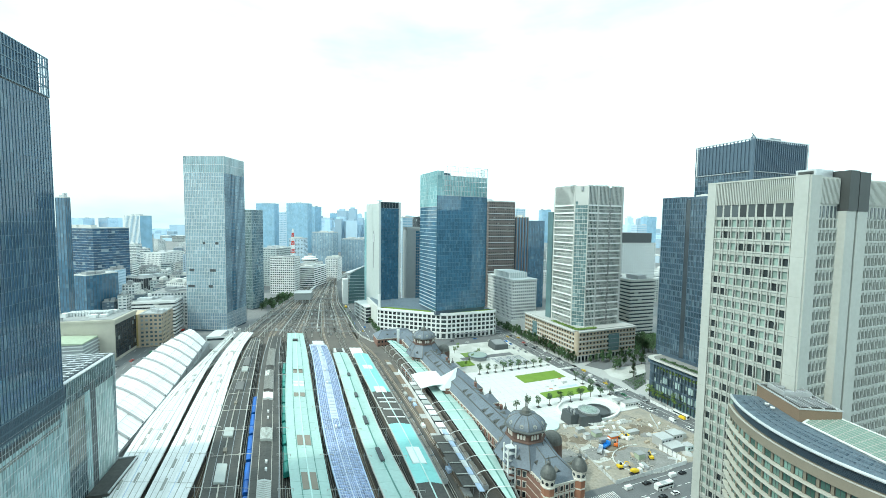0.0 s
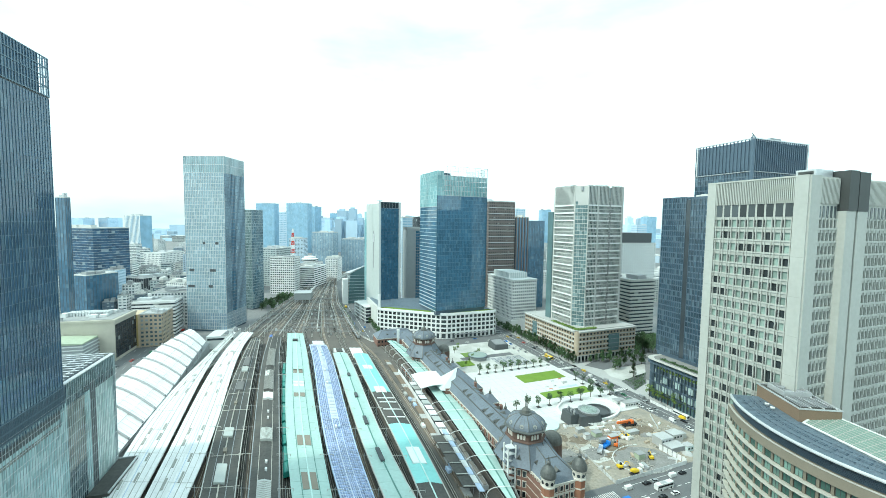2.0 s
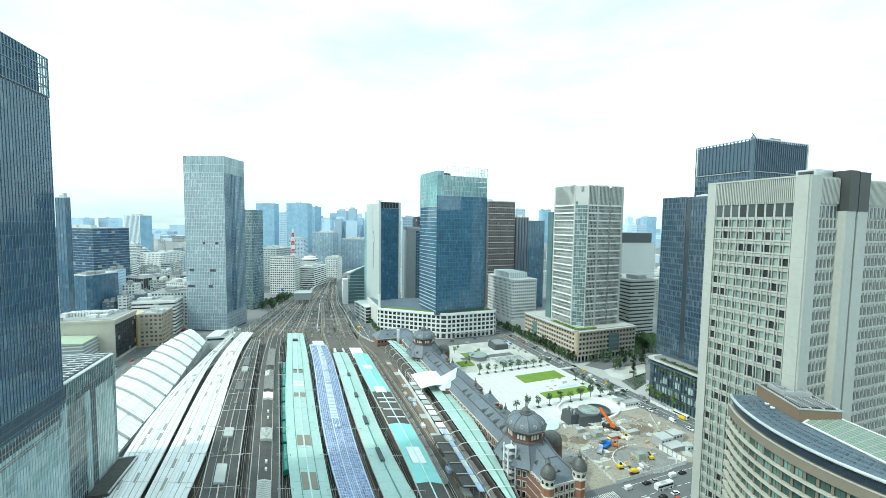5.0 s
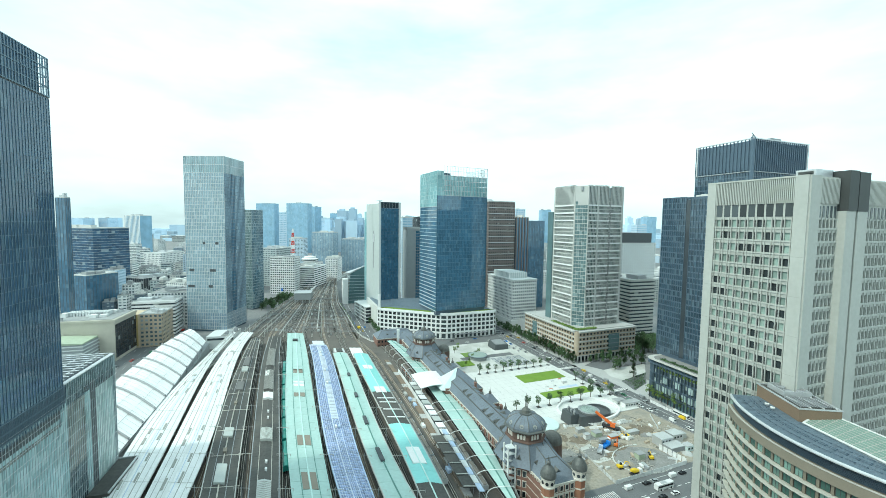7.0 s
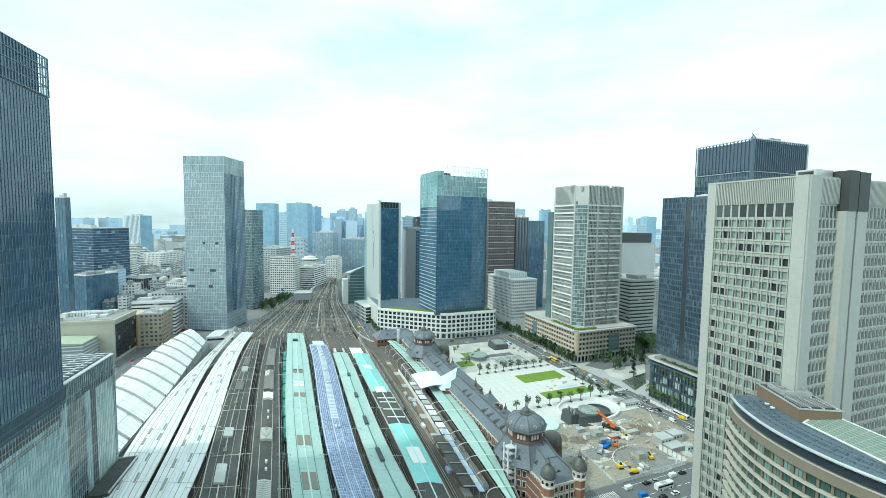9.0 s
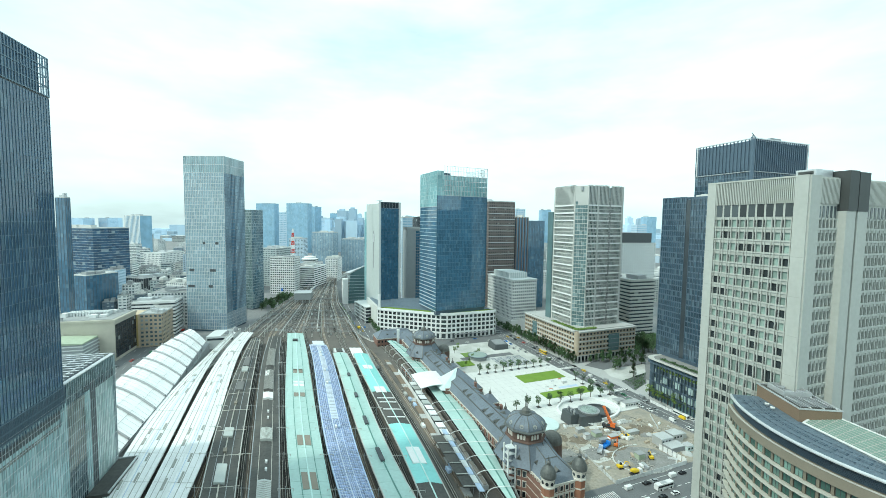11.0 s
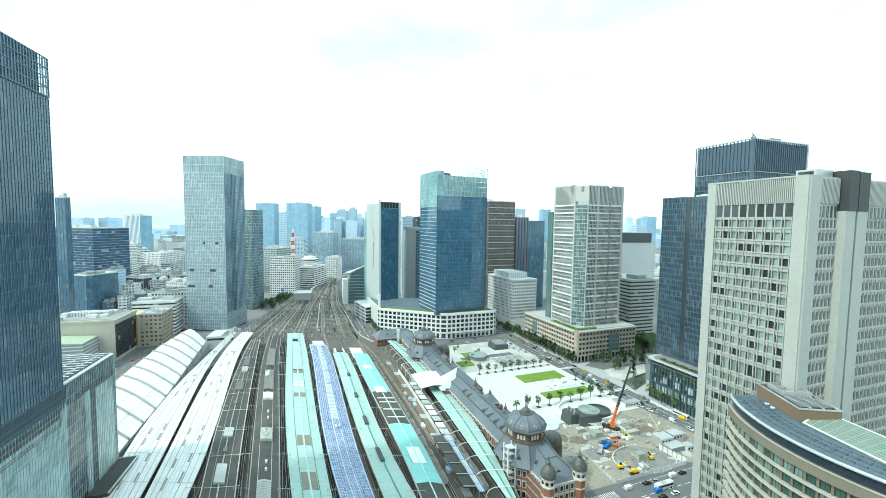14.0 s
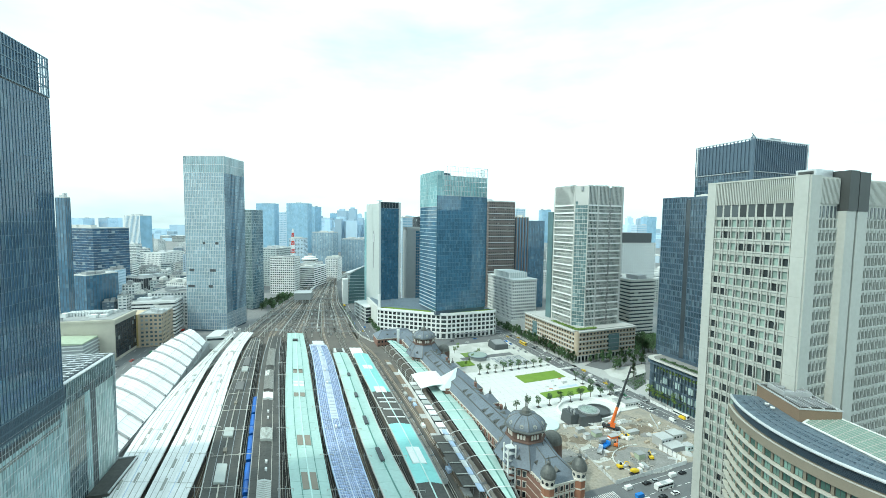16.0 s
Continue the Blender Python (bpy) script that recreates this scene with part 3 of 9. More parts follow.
for i, x in enumerate(TRACKS + FAN):
    t = thing("railway_track", "rusty steel railway track on brown ballast", "railway track", group="station tracks")
    pts = frange(130, 930, 80) if i < len(TRACKS) else frange(424, 930, 40)
    for o in (-0.55, 0.55):
        part("rail", Shape().sweep([[(x(y) + o - 0.11, y, 7.0), (x(y) + o + 0.11, y, 7.0), (x(y) + o + 0.11, y, 7.3), (x(y) + o - 0.11, y, 7.3)] for y in pts]), M["rail"], t)
    part("track_bed", Shape().sweep([[(x(y) - 1.5, y, 6.9), (x(y) + 1.5, y, 6.9), (x(y) + 1.2, y, 7.06), (x(y) - 1.2, y, 7.06)] for y in pts]), M["track_bed"] if i % 3 else M["track_rust"], t)


def canopy(key, label, m, y0, y1, z=13.0, ridge=1.0, step=9.0, seam=None, ridge_m=None, cuts=(), inset=0.0, group="platform canopies", edge_m=None, gable=None):
    """Platform roof in panels each side of a ridge, with gutters, ridge cap, posts and platform."""
    l, r = EDGE[key]
    t = thing("platform_canopy", label, "platform roof", group=group)
    n = max(1, round((y1 - y0) / step))
    yy = frange(y0, y1, n)
    for a, b in zip(yy, yy[1:]):
        mm = m
        for c0, c1, cm in cuts:
            if c0 <= (a + b) / 2 <= c1:
                mm = cm
        for side in (0, 1):
            ring = []
            for y in (a + 0.04, b - 0.04):
                e, mid = (l(y), (l(y) + r(y)) / 2) if side == 0 else (r(y), (l(y) + r(y)) / 2)
                ring.append((e, mid, y))
            (e0, m0, ya), (e1, m1, yb) = ring
            bot = [(e0, ya, z - 0.3), (m0, ya, z + ridge - 0.3), (m1, yb, z + ridge - 0.3), (e1, yb, z - 0.3)]
            top = [(p[0], p[1], p[2] + 0.3) for p in bot]
            if side:
                bot, top = bot[::-1], top[::-1]
            part("roof_panel", Shape().hull(bot, top), mm, t)
    ys2 = frange(y0, y1, n)
    for e, s in ((l, -1), (r, 1)):
        part("gutter", Shape().sweep([[(e(y) - 0.25, y, z - 0.7), (e(y) + 0.25, y, z - 0.7), (e(y) + 0.25, y, z + 0.12), (e(y) - 0.25, y, z + 0.12)] for y in ys2]), edge_m or M["grey_metal"], t)
    def strip(f, w, h, mm, name):
        part(name, Shape().sweep([[(l(y) + f * (r(y) - l(y)) - w, y, z + ridge * (1 - abs(2 * f - 1)) - 0.1), (l(y) + f * (r(y) - l(y)) + w, y, z + ridge * (1 - abs(2 * f - 1)) - 0.1),
                                   (l(y) + f * (r(y) - l(y)) + w, y, z + ridge * (1 - abs(2 * f - 1)) + h), (l(y) + f * (r(y) - l(y)) - w, y, z + ridge * (1 - abs(2 * f - 1)) + h)] for y in ys2]), mm, t)
    if ridge_m:
        strip(0.5, 0.3, 0.25, ridge_m, "ridge_cap")
    if seam:
        strip(0.27, 0.16, 0.14, seam, "roof_seam")
        strip(0.73, 0.16, 0.14, seam, "roof_seam")
    part("platform", Shape().sweep([[(l(y) + 3.2, y, 6.9), (r(y) - 3.2, y, 6.9), (r(y) - 3.2, y, 8.2), (l(y) + 3.2, y, 8.2)] for y in ys2]), M["concrete"], t)
    post = Shape().tube((0, 0, 8.1), (0, 0, z + ridge - 0.35), 0.22, sides=6).mesh("post", M["grey_metal"])
    for y in ys2[::2]:
        part("post", post, None, t, at=pose((l(y) + r(y)) / 2, y, 0))
    return t


def on_roof(t, key, y, f0, f1, length, z0, z1, m, name, label=""):
    """A box on a canopy between two fractions of its width."""
    l, r = EDGE[key]
    x0, x1 = [(l(y) + f * (r(y) - l(y)), l(y + length) + f * (r(y + length) - l(y + length))) for f in (f0, f1)]
    ring = [(x0[0], y), (x1[0], y), (x1[1], y + length), (x0[1], y + length)]
    return part(name, Shape().prism(ring, z0, z1), m, t, label)


rnd = random.Random(11)
for key, far in (("w1", 418), ("w2", 419)):
    t = canopy(key, "long white ridged platform roof with grey vents", M["white_roof"], 140, far, z=13.0, ridge=0.9, ridge_m=M["white"], edge_m=M["white"])
    for y in (168, 184, 203, 214, 262, 280, 316, 342):
        for f in (0.30, 0.64):
            on_roof(t, key, y + (5 if f > 0.5 else 0), f, f + 0.05, rnd.uniform(5, 8), 13.5, 13.95, M["vent_grey"], "roof_vent")
    for y in (296, 352, 385):
        on_roof(t, key, y, 0.42, 0.62, 3.0, 13.7, 14.7, M["light_stone"], "roof_hatch")
    l, r = EDGE[key]
    for f, wid, mm in ((0.12, 0.12, "vent_grey"), (0.28, 0.16, "vent_grey"), (0.40, 0.10, "pale_edge"), (0.72, 0.16, "vent_grey"), (0.88, 0.12, "pale_edge")):
        zz = 13 + 0.9 * (1 - abs(2 * f - 1))
        part("roof_rail", Shape().sweep([[(l(y) + f * (r(y) - l(y)) - wid, y, zz - 0.1), (l(y) + f * (r(y) - l(y)) + wid, y, zz - 0.1), (l(y) + f * (r(y) - l(y)) + wid, y, zz + 0.16), (l(y) + f * (r(y) - l(y)) - wid, y, zz + 0.16)] for y in frange(140, far, 40)]), M[mm], t)
    beams = Shape()
    for y in frange(150, far - 20, 11):
        beams.tube((l(y), y + 1.5, 13.3), ((l(y) + r(y)) / 2, y, 14.25), 0.09, sides=4).tube(((l(y) + r(y)) / 2, y, 14.25), (r(y), y + 1.5, 13.3), 0.09, sides=4)
    part("tie_beam", beams, M["pale_edge"], t, kind="stuff")
    part("roof_pipe", Shape().sweep([[(l(y) * 0.42 + r(y) * 0.58 - 0.1, y, 13.7), (l(y) * 0.42 + r(y) * 0.58 + 0.1, y, 13.7), (l(y) * 0.42 + r(y) * 0.58 + 0.1, y, 13.95), (l(y) * 0.42 + r(y) * 0.58 - 0.1, y, 13.95)] for y in frange(140, 300, 20)]), M["pale_blue"], t)

t = canopy("d1", "dark grey platform roof with pale translucent skylights", M["dark_roof"], 140, 398, seam=M["grey_metal"], ridge_m=M["rail"], edge_m=M["pale_edge"])
for y, n, m in ((172, 14, "skylight"), (211, 9, "skylight"), (271, 14, "skylight_dark"), (306, 9, "skylight"), (318, 20, "skylight_dark")):
    on_roof(t, "d1", y, 0.33, 0.66, n, 13.6, 14.9, M[m], "skylight")
for y in (196, 250):
    on_roof(t, "d1", y, 0.44, 0.56, 3.5, 13.6, 15.0, M["brown_patch"], "roof_hatch")
for k in range(10):
    y = 168 + k * 24
    l, r = EDGE["d1"]
    s = Shape().tube((l(y), y + 2, 13.6), ((l(y) + r(y)) / 2, y, 15.4), 0.13, sides=4).tube(((l(y) + r(y)) / 2, y, 15.4), (r(y) + 0.5, y + 3, 14.2), 0.13, sides=4)
    part("tie_beam", s, M["stone_trim"], t)
t = canopy("d2", "dark brown platform roof with white and striped skylights", M["dark_roof"], 140, 404, seam=M["rail"], edge_m=M["grey_metal"])
for y, n, m in ((160, 14, "skylight"), (208, 12, "skylight"), (258, 9, "white"), (272, 36, "skylight_dark"), (296, 10, "white"), (318, 42, "skylight_dark")):
    on_roof(t, "d2", y, 0.27, 0.73, n, 13.7, 14.9, M[m], "skylight")
    l, r = EDGE["d2"]
    if m != "white":
        bars = Shape()
        for k in range(int(n / 1.2)):
            yy = y + 0.3 + k * 1.2
            xa, xb = l(yy) + 0.26 * (r(yy) - l(yy)), l(yy) + 0.74 * (r(yy) - l(yy))
            xm = (xa + xb) / 2
            bars.hull([(xa, yy, 14.6), (xm, yy, 15.3), (xm, yy + 0.3, 15.3), (xa, yy + 0.3, 14.6)], [(xa, yy, 14.85), (xm, yy, 15.6), (xm, yy + 0.3, 15.6), (xa, yy + 0.3, 14.85)])
            bars.hull([(xm, yy, 15.3), (xb, yy, 14.6), (xb, yy + 0.3, 14.6), (xm, yy + 0.3, 15.3)], [(xm, yy, 15.6), (xb, yy, 14.85), (xb, yy + 0.3, 14.85), (xm, yy + 0.3, 15.6)])
        part("glazing_bar", bars, M["vent_grey"], t, kind="stuff")
    ridge_y = (y, y + n)
    part("skylight_ridge", Shape().sweep([[(l(yy) + 0.27 * (r(yy) - l(yy)), yy, 14.85), (l(yy) + 0.73 * (r(yy) - l(yy)), yy, 14.85), ((l(yy) + r(yy)) / 2, yy, 15.45)] for yy in ridge_y]), M[m], t)
for y in (182, 188, 232, 240, 330):
    on_roof(t, "d2", y, 0.50, 0.58, 1.6, 13.8, 15.0, M["white"], "roof_vent")
t = canopy("g1", "long pale green platform roof with white ridge and brown panels", M["teal_roof"], 140, 418, ridge=0.7, seam=M["teal_dark"], ridge_m=M["teal_pale"], edge_m=M["teal_roof"])
for y, n, m in ((170, 12, "brown_patch"), (205, 10, "brown_patch"), (264, 6, "brown_patch"), (281, 4, "white"), (287, 3, "white"), (306, 7, "brown_patch"), (312, 2, "brown_patch")):
    on_roof(t, "g1", y, 0.30, 0.47, n, 13.55, 13.75, M[m], "roof_panel")
    on_roof(t, "g1", y, 0.53, 0.70, n, 13.55, 13.75, M[m], "roof_panel")
on_roof(t, "g1", 388, 0.3, 0.6, 4, 13.6, 15.2, M["dark"], "roof_hatch")
t = canopy("solar", "platform roof covered with violet-blue solar panels", M["solar_base"], 140, 380, ridge=0.9, seam=M["dark"], edge_m=M["pale_blue"])
l, r = EDGE["solar"]
cells, ridge_bars = Shape(), Shape()
y = 141.0
while y < 376:
    def cell(shape, f0, f1, length, lift):
        z = 13 + 0.9 * (1 - abs(f0 + f1 - 1)) + lift
        ya, yb = y, y + length
        shape.prism([(l(ya) + f0 * (r(ya) - l(ya)), ya), (l(ya) + f1 * (r(ya) - l(ya)), ya), (l(yb) + f1 * (r(yb) - l(yb)), yb), (l(yb) + f0 * (r(yb) - l(yb)), yb)], z, z + 0.12)
    for k in range(5):
        cell(cells, 0.03 + k * 0.069, 0.086 + k * 0.069, 1.6, 0.10)
        cell(cells, 0.914 - k * 0.069, 0.97 - k * 0.069, 1.6, 0.10)
    if y < 232:
        for f in (0.40, 0.455, 0.51, 0.565):
            cell(cells, f, f + 0.042, 1.6, 0.10)
    else:
        cell(ridge_bars, 0.39, 0.61, 0.25, 0.06)
    y += 2.05
part("solar_panel", cells, M["solar"], t, kind="stuff")
part("ridge_bar", ridge_bars, M["grey_metal"], t, kind="stuff")
on_roof(t, "solar", 374, 0.2, 0.85, 12, 13.3, 15.0, M["solar_base"], "end_roof")
for y in (222, 285, 310, 345, 352):
    on_roof(t, "solar", y, 0.42, 0.5, 2, 13.8, 15.2, M["white"], "roof_vent")
    on_roof(t, "solar", y + 0.5, 0.54, 0.62, 2, 13.8, 15.0, M["pale_blue"], "roof_vent")
t = canopy("g2", "pale green platform roof with dark oblong vents", M["teal_roof"], 140, 356, ridge=0.8, ridge_m=M["teal_dark"], edge_m=M["pale_edge"])
for y, n in ((191, 11), (227, 9), (263, 6), (300, 5)):
    on_roof(t, "g2", y, 0.40, 0.56, n, 13.6, 14.8, M["louver"], "roof_vent")
on_roof(t, "g2", 357, 0.15, 0.9, 12, 9, 13.4, M["pale_clad"], "end_cabin")
on_roof(t, "g2", 358, 0.3, 0.75, 9, 13.4, 14.0, M["dark_roof"], "end_cabin_roof")
t = canopy("g3", "bright turquoise platform roof with darker glazed bays", M["teal_bright"], 140, 355, ridge=1.0, cuts=((100, 177, M["dark_roof"]), (234, 272, M["dark_roof"])), ridge_m=M["teal_pale"], edge_m=M["pale_edge"])
for y, n in ((190, 14), (272, 9), (316, 8)):
    on_roof(t, "g3", y, 0.22, 0.75, n, 13.5, 14.15, M["white"], "roof_panel")
for y in (236, 246, 256, 262):
    on_roof(t, "g3", y, 0.1, 0.9, 0.7, 13.9, 14.3, M["white"], "glazing_bar")
on_roof(t, "g3", 357, 0.05, 0.95, 30, 8.0, 8.35, M["white"], "bare_platform")
# gutters painted black in place of the dark gaps on both sides
t = canopy("g4", "narrow pale green platform roof under white arched frames", M["teal_roof"], 140, 396, ridge=0.5, seam=None, ridge_m=M["teal_dark"], edge_m=M["black"], step=11)
l, r = EDGE["g4"]
for k in range(19):
    y = 160 + k * 12.2
    if 266 < y < 303:
        continue
    a = thing("arch_frame", "white curved steel frame spanning platform and track", "steel frame", group="arched frames over the platform")
    pts = []
    for i in range(13):
        th = math.pi * i / 12
        cxm = (l(y) - 6.5 + r(y) + 1.5) / 2
        half = (r(y) + 1.5 - l(y) + 6.5) / 2
        pts.append((cxm - half * math.copysign(abs(math.cos(th)) ** 0.6, math.cos(th)), y - 2 * math.cos(th), 10.0 + 4.6 * abs(math.sin(th)) ** 0.6))
    s = Shape()
    for p, q in zip(pts, pts[1:]):
        s.tube(p, q, 0.17, sides=5)
    part("arch", s, M["white"], a)
    for p in (pts[0], pts[-1]):
        part("post", Shape().tube((p[0], p[1], 7), p, 0.17, sides=5), M["white"], a)
t = thing("white_canopy", "white barrel-shaped roof joining platform and station", "canopy roof")
A0, A1, B0, B1 = Vector((-22.9, 296.9)), Vector((-14.0, 271.1)), Vector((1.7, 303.6)), Vector((6.5, 278.2))
st = []
for k in range(11):
    f = k / 10
    z = 17.2 + 1.3 * math.sin(math.pi * f)
    p, q = A0.lerp(B0, f), A1.lerp(B1, f)
    st.append([(p.x, p.y, z - 0.4), (q.x, q.y, z - 0.4), (q.x, q.y, z), (p.x, p.y, z)])
part("roof", Shape().sweep(st), M["white_roof"], t)
for p in (A0, A1, B0, B1):
    x, y = p.lerp((A0 + B1) / 2, 0.06)
    part("post", Shape().tube((x, y, 7), (x, y, 17.0), 0.4), M["white"], t)


def membrane():
    """White tensile roof in bays, curving down towards the tracks."""
    t = thing("membrane_roof", "white tensile membrane canopy in curved bays with grey ribs", "canopy roof")
    def edge_l(y):
        return float(np.interp(y, [170, 252, 286, 343, 390], [-203, -216, -228, -245, -254]))
    def edge_r(y):
        return float(np.interp(y, [170, 200, 231, 271, 400], [-154, -161, -171, -184, -232]))
    n = 12
    yy = frange(186, 398, n)
    for a, b in zip(yy, yy[1:]):
        st = []
        for y in frange(a + 0.25, b - 0.25, 4):
            u = (y - a) / (b - a)
            sag = -0.35 * math.sin(math.pi * u)
            sec_t, sec_b = [], []
            for k in range(9):
                f = k / 8
                x = edge_l(y - 6 * f) + f * (edge_r(y + 4 - 8 * f) - edge_l(y - 6 * f))
                z = 22 - 8.0 * f ** 1.5 + 1.1 * math.sin(math.pi * f) + sag
                sec_t.append((x, y - 14 * f, z))
                sec_b.append((x, y - 14 * f, z - 0.25))
            st.append(sec_t + sec_b[::-1])
        part("membrane_bay", Shape().sweep(st[::-1]), M["membrane"], t)
        rib = Shape()
        pts = []
        for k in range(9):
            f = k / 8
            x = edge_l(a - 6 * f) + f * (edge_r(a + 4 - 8 * f) - edge_l(a - 6 * f))
            pts.append((x, a - 14 * f, 22.3 - 8.0 * f ** 1.5 + 1.1 * math.sin(math.pi * f)))
        for p, q in zip(pts, pts[1:]):
            rib.tube((p[0], p[1], p[2] + 0.35), (q[0], q[1], q[2] + 0.35), 0.62, sides=6)
        part("rib", rib, M["grey_metal"], t)
        seam = Shape()
        for u in (0.25, 0.5, 0.75):
            y = a + (b - a) * u
            line = []
            for k in range(9):
                f = k / 8
                x = edge_l(y - 6 * f) + f * (edge_r(y + 4 - 8 * f) - edge_l(y - 6 * f))
                line.append((x, y - 14 * f, 22.02 - 8.0 * f ** 1.5 + 1.1 * math.sin(math.pi * f) - 0.35 * math.sin(math.pi * u)))
            for p, q in zip(line, line[1:]):
                seam.tube(p, q, 0.1, sides=4)
        part("membrane_seam", seam, M["pale_grey_wall"], t)
        part("post", Shape().tube((pts[0][0] + 6, pts[0][1], 0), (pts[2][0], pts[2][1], pts[2][2]), 0.35, sides=6), M["grey_metal"], t)
        part("post", Shape().tube((pts[-1][0], pts[-1][1], 0), pts[-1], 0.3, sides=6), M["grey_metal"], t)
    for f in (0.25, 0.5, 0.75):
        c = Shape()
        for a, b in zip(yy, yy[1:]):
            pq = []
            for y in (a, b):
                x = edge_l(y - 6 * f) + f * (edge_r(y + 4 - 8 * f) - edge_l(y - 6 * f))
                pq.append((x, y - 14 * f, 22.3 - 8.0 * f ** 1.5 + 1.1 * math.sin(math.pi * f)))
            c.tube(pq[0], pq[1], 0.1, sides=4)
        part("cable", c, M["grey_metal"], t)
    c = Shape()
    for a, b in zip(yy, yy[1:]):
        c.tube((edge_r(a - 4), a - 14, 12.5), (edge_r(b - 4), b - 14, 12.5), 0.25, sides=4)
    part("edge_beam", c, M["grey_metal"], t)
    d = thing("deck_building", "grey low building under the membrane roof", "building")
    part("wall", Shape().sweep([[(edge_l(y) + 4, y, 0), (edge_r(y) - 3, y, 0), (edge_r(y) - 3, y, 8), (edge_l(y) + 4, y, 8)] for y in frange(190, 396, 10)]), M["grey_clad"], d)
    k = thing("signal_cabin", "pale grey trackside building with rooftop plant", "building", pose(-226, 404, 0, 0, 0, 12))
    part("wall", Shape().box(-14, 12, 0, 26, 0, 13), M["pale_clad"], k)
    part("window_band", Shape().box(-13, 11, -0.1, 0.2, 9, 11), M["g_dark"], k)
    roof_gear(k, 12, 26, 13, 5, random.Random(5))


membrane()

# overhead line portals beyond the platforms
for k, y in enumerate((424, 438, 456, 476, 498, 522, 548, 576, 606, 640, 680, 724, 772, 826)):
    g = thing("catenary_gantry", "slim grey steel portal over the railway tracks", "overhead line mast", group="overhead line portals")
    x0, x1 = LEFT(y) + 1, THROAT(y) - 1
    part("beam", Shape().box(x0, x1, y - 0.12, y + 0.12, 14.0, 14.25).box(x0, x1, y - 0.1, y + 0.1, 15.2, 15.4), M["grey_metal"], g)
    for i in range(7):
        x = x0 + (x1 - x0) * i / 6
        part("mast", Shape().tube((x, y, 6.9), (x, y, 17.5), 0.25, 0.18), M["pale_edge"], g)
        part("insulator", Shape().tube((x + 1.2, y, 12.6), (x + 1.2, y, 14.0), 0.14, sides=4).tube((x, y, 13.0), (x + 2.6, y, 13.0), 0.08, sides=4), M["grey_metal"], g)
for i, x in enumerate(TRACKS[:12] + FAN):
    cable = thing("overhead_wire", "thin dark overhead wire above the railway track", "overhead wire", group="overhead wires")
    part("wire", Shape().sweep([[(x(y) - 0.05, y, 13.0), (x(y) + 0.05, y, 13.0), (x(y) + 0.05, y, 13.1), (x(y) - 0.05, y, 13.1)] for y in frange(420, 830, 24)]), M["dark"], cable)
for i, f in enumerate((0.12, 0.285, 0.41, 0.49, 0.62, 0.695, 0.84, 0.965)):
    trough = thing("cable_trough", "pale concrete cable trough between the tracks", "cable trough", group="cable troughs")
    w = (0.7, 1.3, 0.5)[i % 3]
    part("cover", Shape().sweep([[(LEFT(y) + f * (THROAT(y) - LEFT(y)) - w / 2, y, 6.95), (LEFT(y) + f * (THROAT(y) - LEFT(y)) + w / 2, y, 6.95), (LEFT(y) + f * (THROAT(y) - LEFT(y)) + w / 2, y, 7.3), (LEFT(y) + f * (THROAT(y) - LEFT(y)) - w / 2, y, 7.3)] for y in frange(424 + i * 9, 900 - i * 17, 30)]), M["concrete"] if i % 2 else M["pale_edge"], trough)
for k in range(9):
    for a, b in (("w2", "d1"), ("d1", "d2"), ("d2", "g1"), ("g1", "solar"), ("solar", "g2"), ("g2", "g3")):
        y = 168 + k * 26
        if y > 350:
            continue
        x = gap(a, b, 0.5)(y)
        m2 = thing("catenary_mast", "grey steel overhead line mast between platform roofs", "overhead line mast", group="masts between platforms")
        part("mast", Shape().tube((x, y, 6.9), (x, y, 16.2), 0.2, 0.15), M["grey_metal"], m2)
        part("bracket", Shape().tube((x - 3.4, y, 15.2), (x + 3.4, y, 15.2), 0.12, sides=4).tube((x - 3.4, y, 14.2), (x - 3.4, y, 15.4), 0.1, sides=4).tube((x + 3.4, y, 14.2), (x + 3.4, y, 15.4), 0.1, sides=4), M["pale_edge"], m2)

# ---- towers ----
def south_tower():
    w, d, h = 48.0, 42.0, 203.0
    t = thing("glass_tower", "tall pale blue-grey glass office tower beside the tracks", "skyscraper", pose(-302, 470, 0, 0, 0, -3))
    part("core", Shape().box(0.3, w - 0.3, 0.3, d - 0.3, 0, h), M["steelblue"], t)
    S, E = wall_of("S", w, d), wall_of("E", w, d)
    curtain(t, S, w, 22, 186, 40, 24, M["g_pale"], M["silver"], band=0.5, mull=0.3)
    curtain(t, E, 12.0, 22, 186, 40, 6, M["g_south_side"], M["steelblue"], band=0.4, mull=0.2)
    curtain(t, E, 21.0, 22, 186, 40, 3, M["g_blue"], M["steelblue"], band=0.8, mull=0.2, a0=12.0)
    curtain(t, E, d, 22, 186, 40, 8, M["g_south_side"], M["steelblue"], band=0.4, mull=0.2, a0=21.0)
    for at, run in ((S, w), (E, d)):
        curtain(t, at, run, 186, h + 2, 2, 18, M["g_crown_pale"], M["silver"], band=0.6, mull=0.2)
        curtain(t, at, run, 2, 22, 5, 22, M["g_south_side"], M["silver"], band=0.5, mull=0.3)
    # dark plant-floor louvres
    for a, z, n in ((4, 71, 6), (29, 71, 7), (2, 52, 8), (27, 52, 5), (21, 103, 3), (36, 103, 4)):
        part("louvre_panel", Shape().box(a, a + n, -0.42, 0, z, z + 3.0), M["louver"], t)
    roof_gear(t, w, d, h + 0.5, 5, random.Random(3), M["silver"])


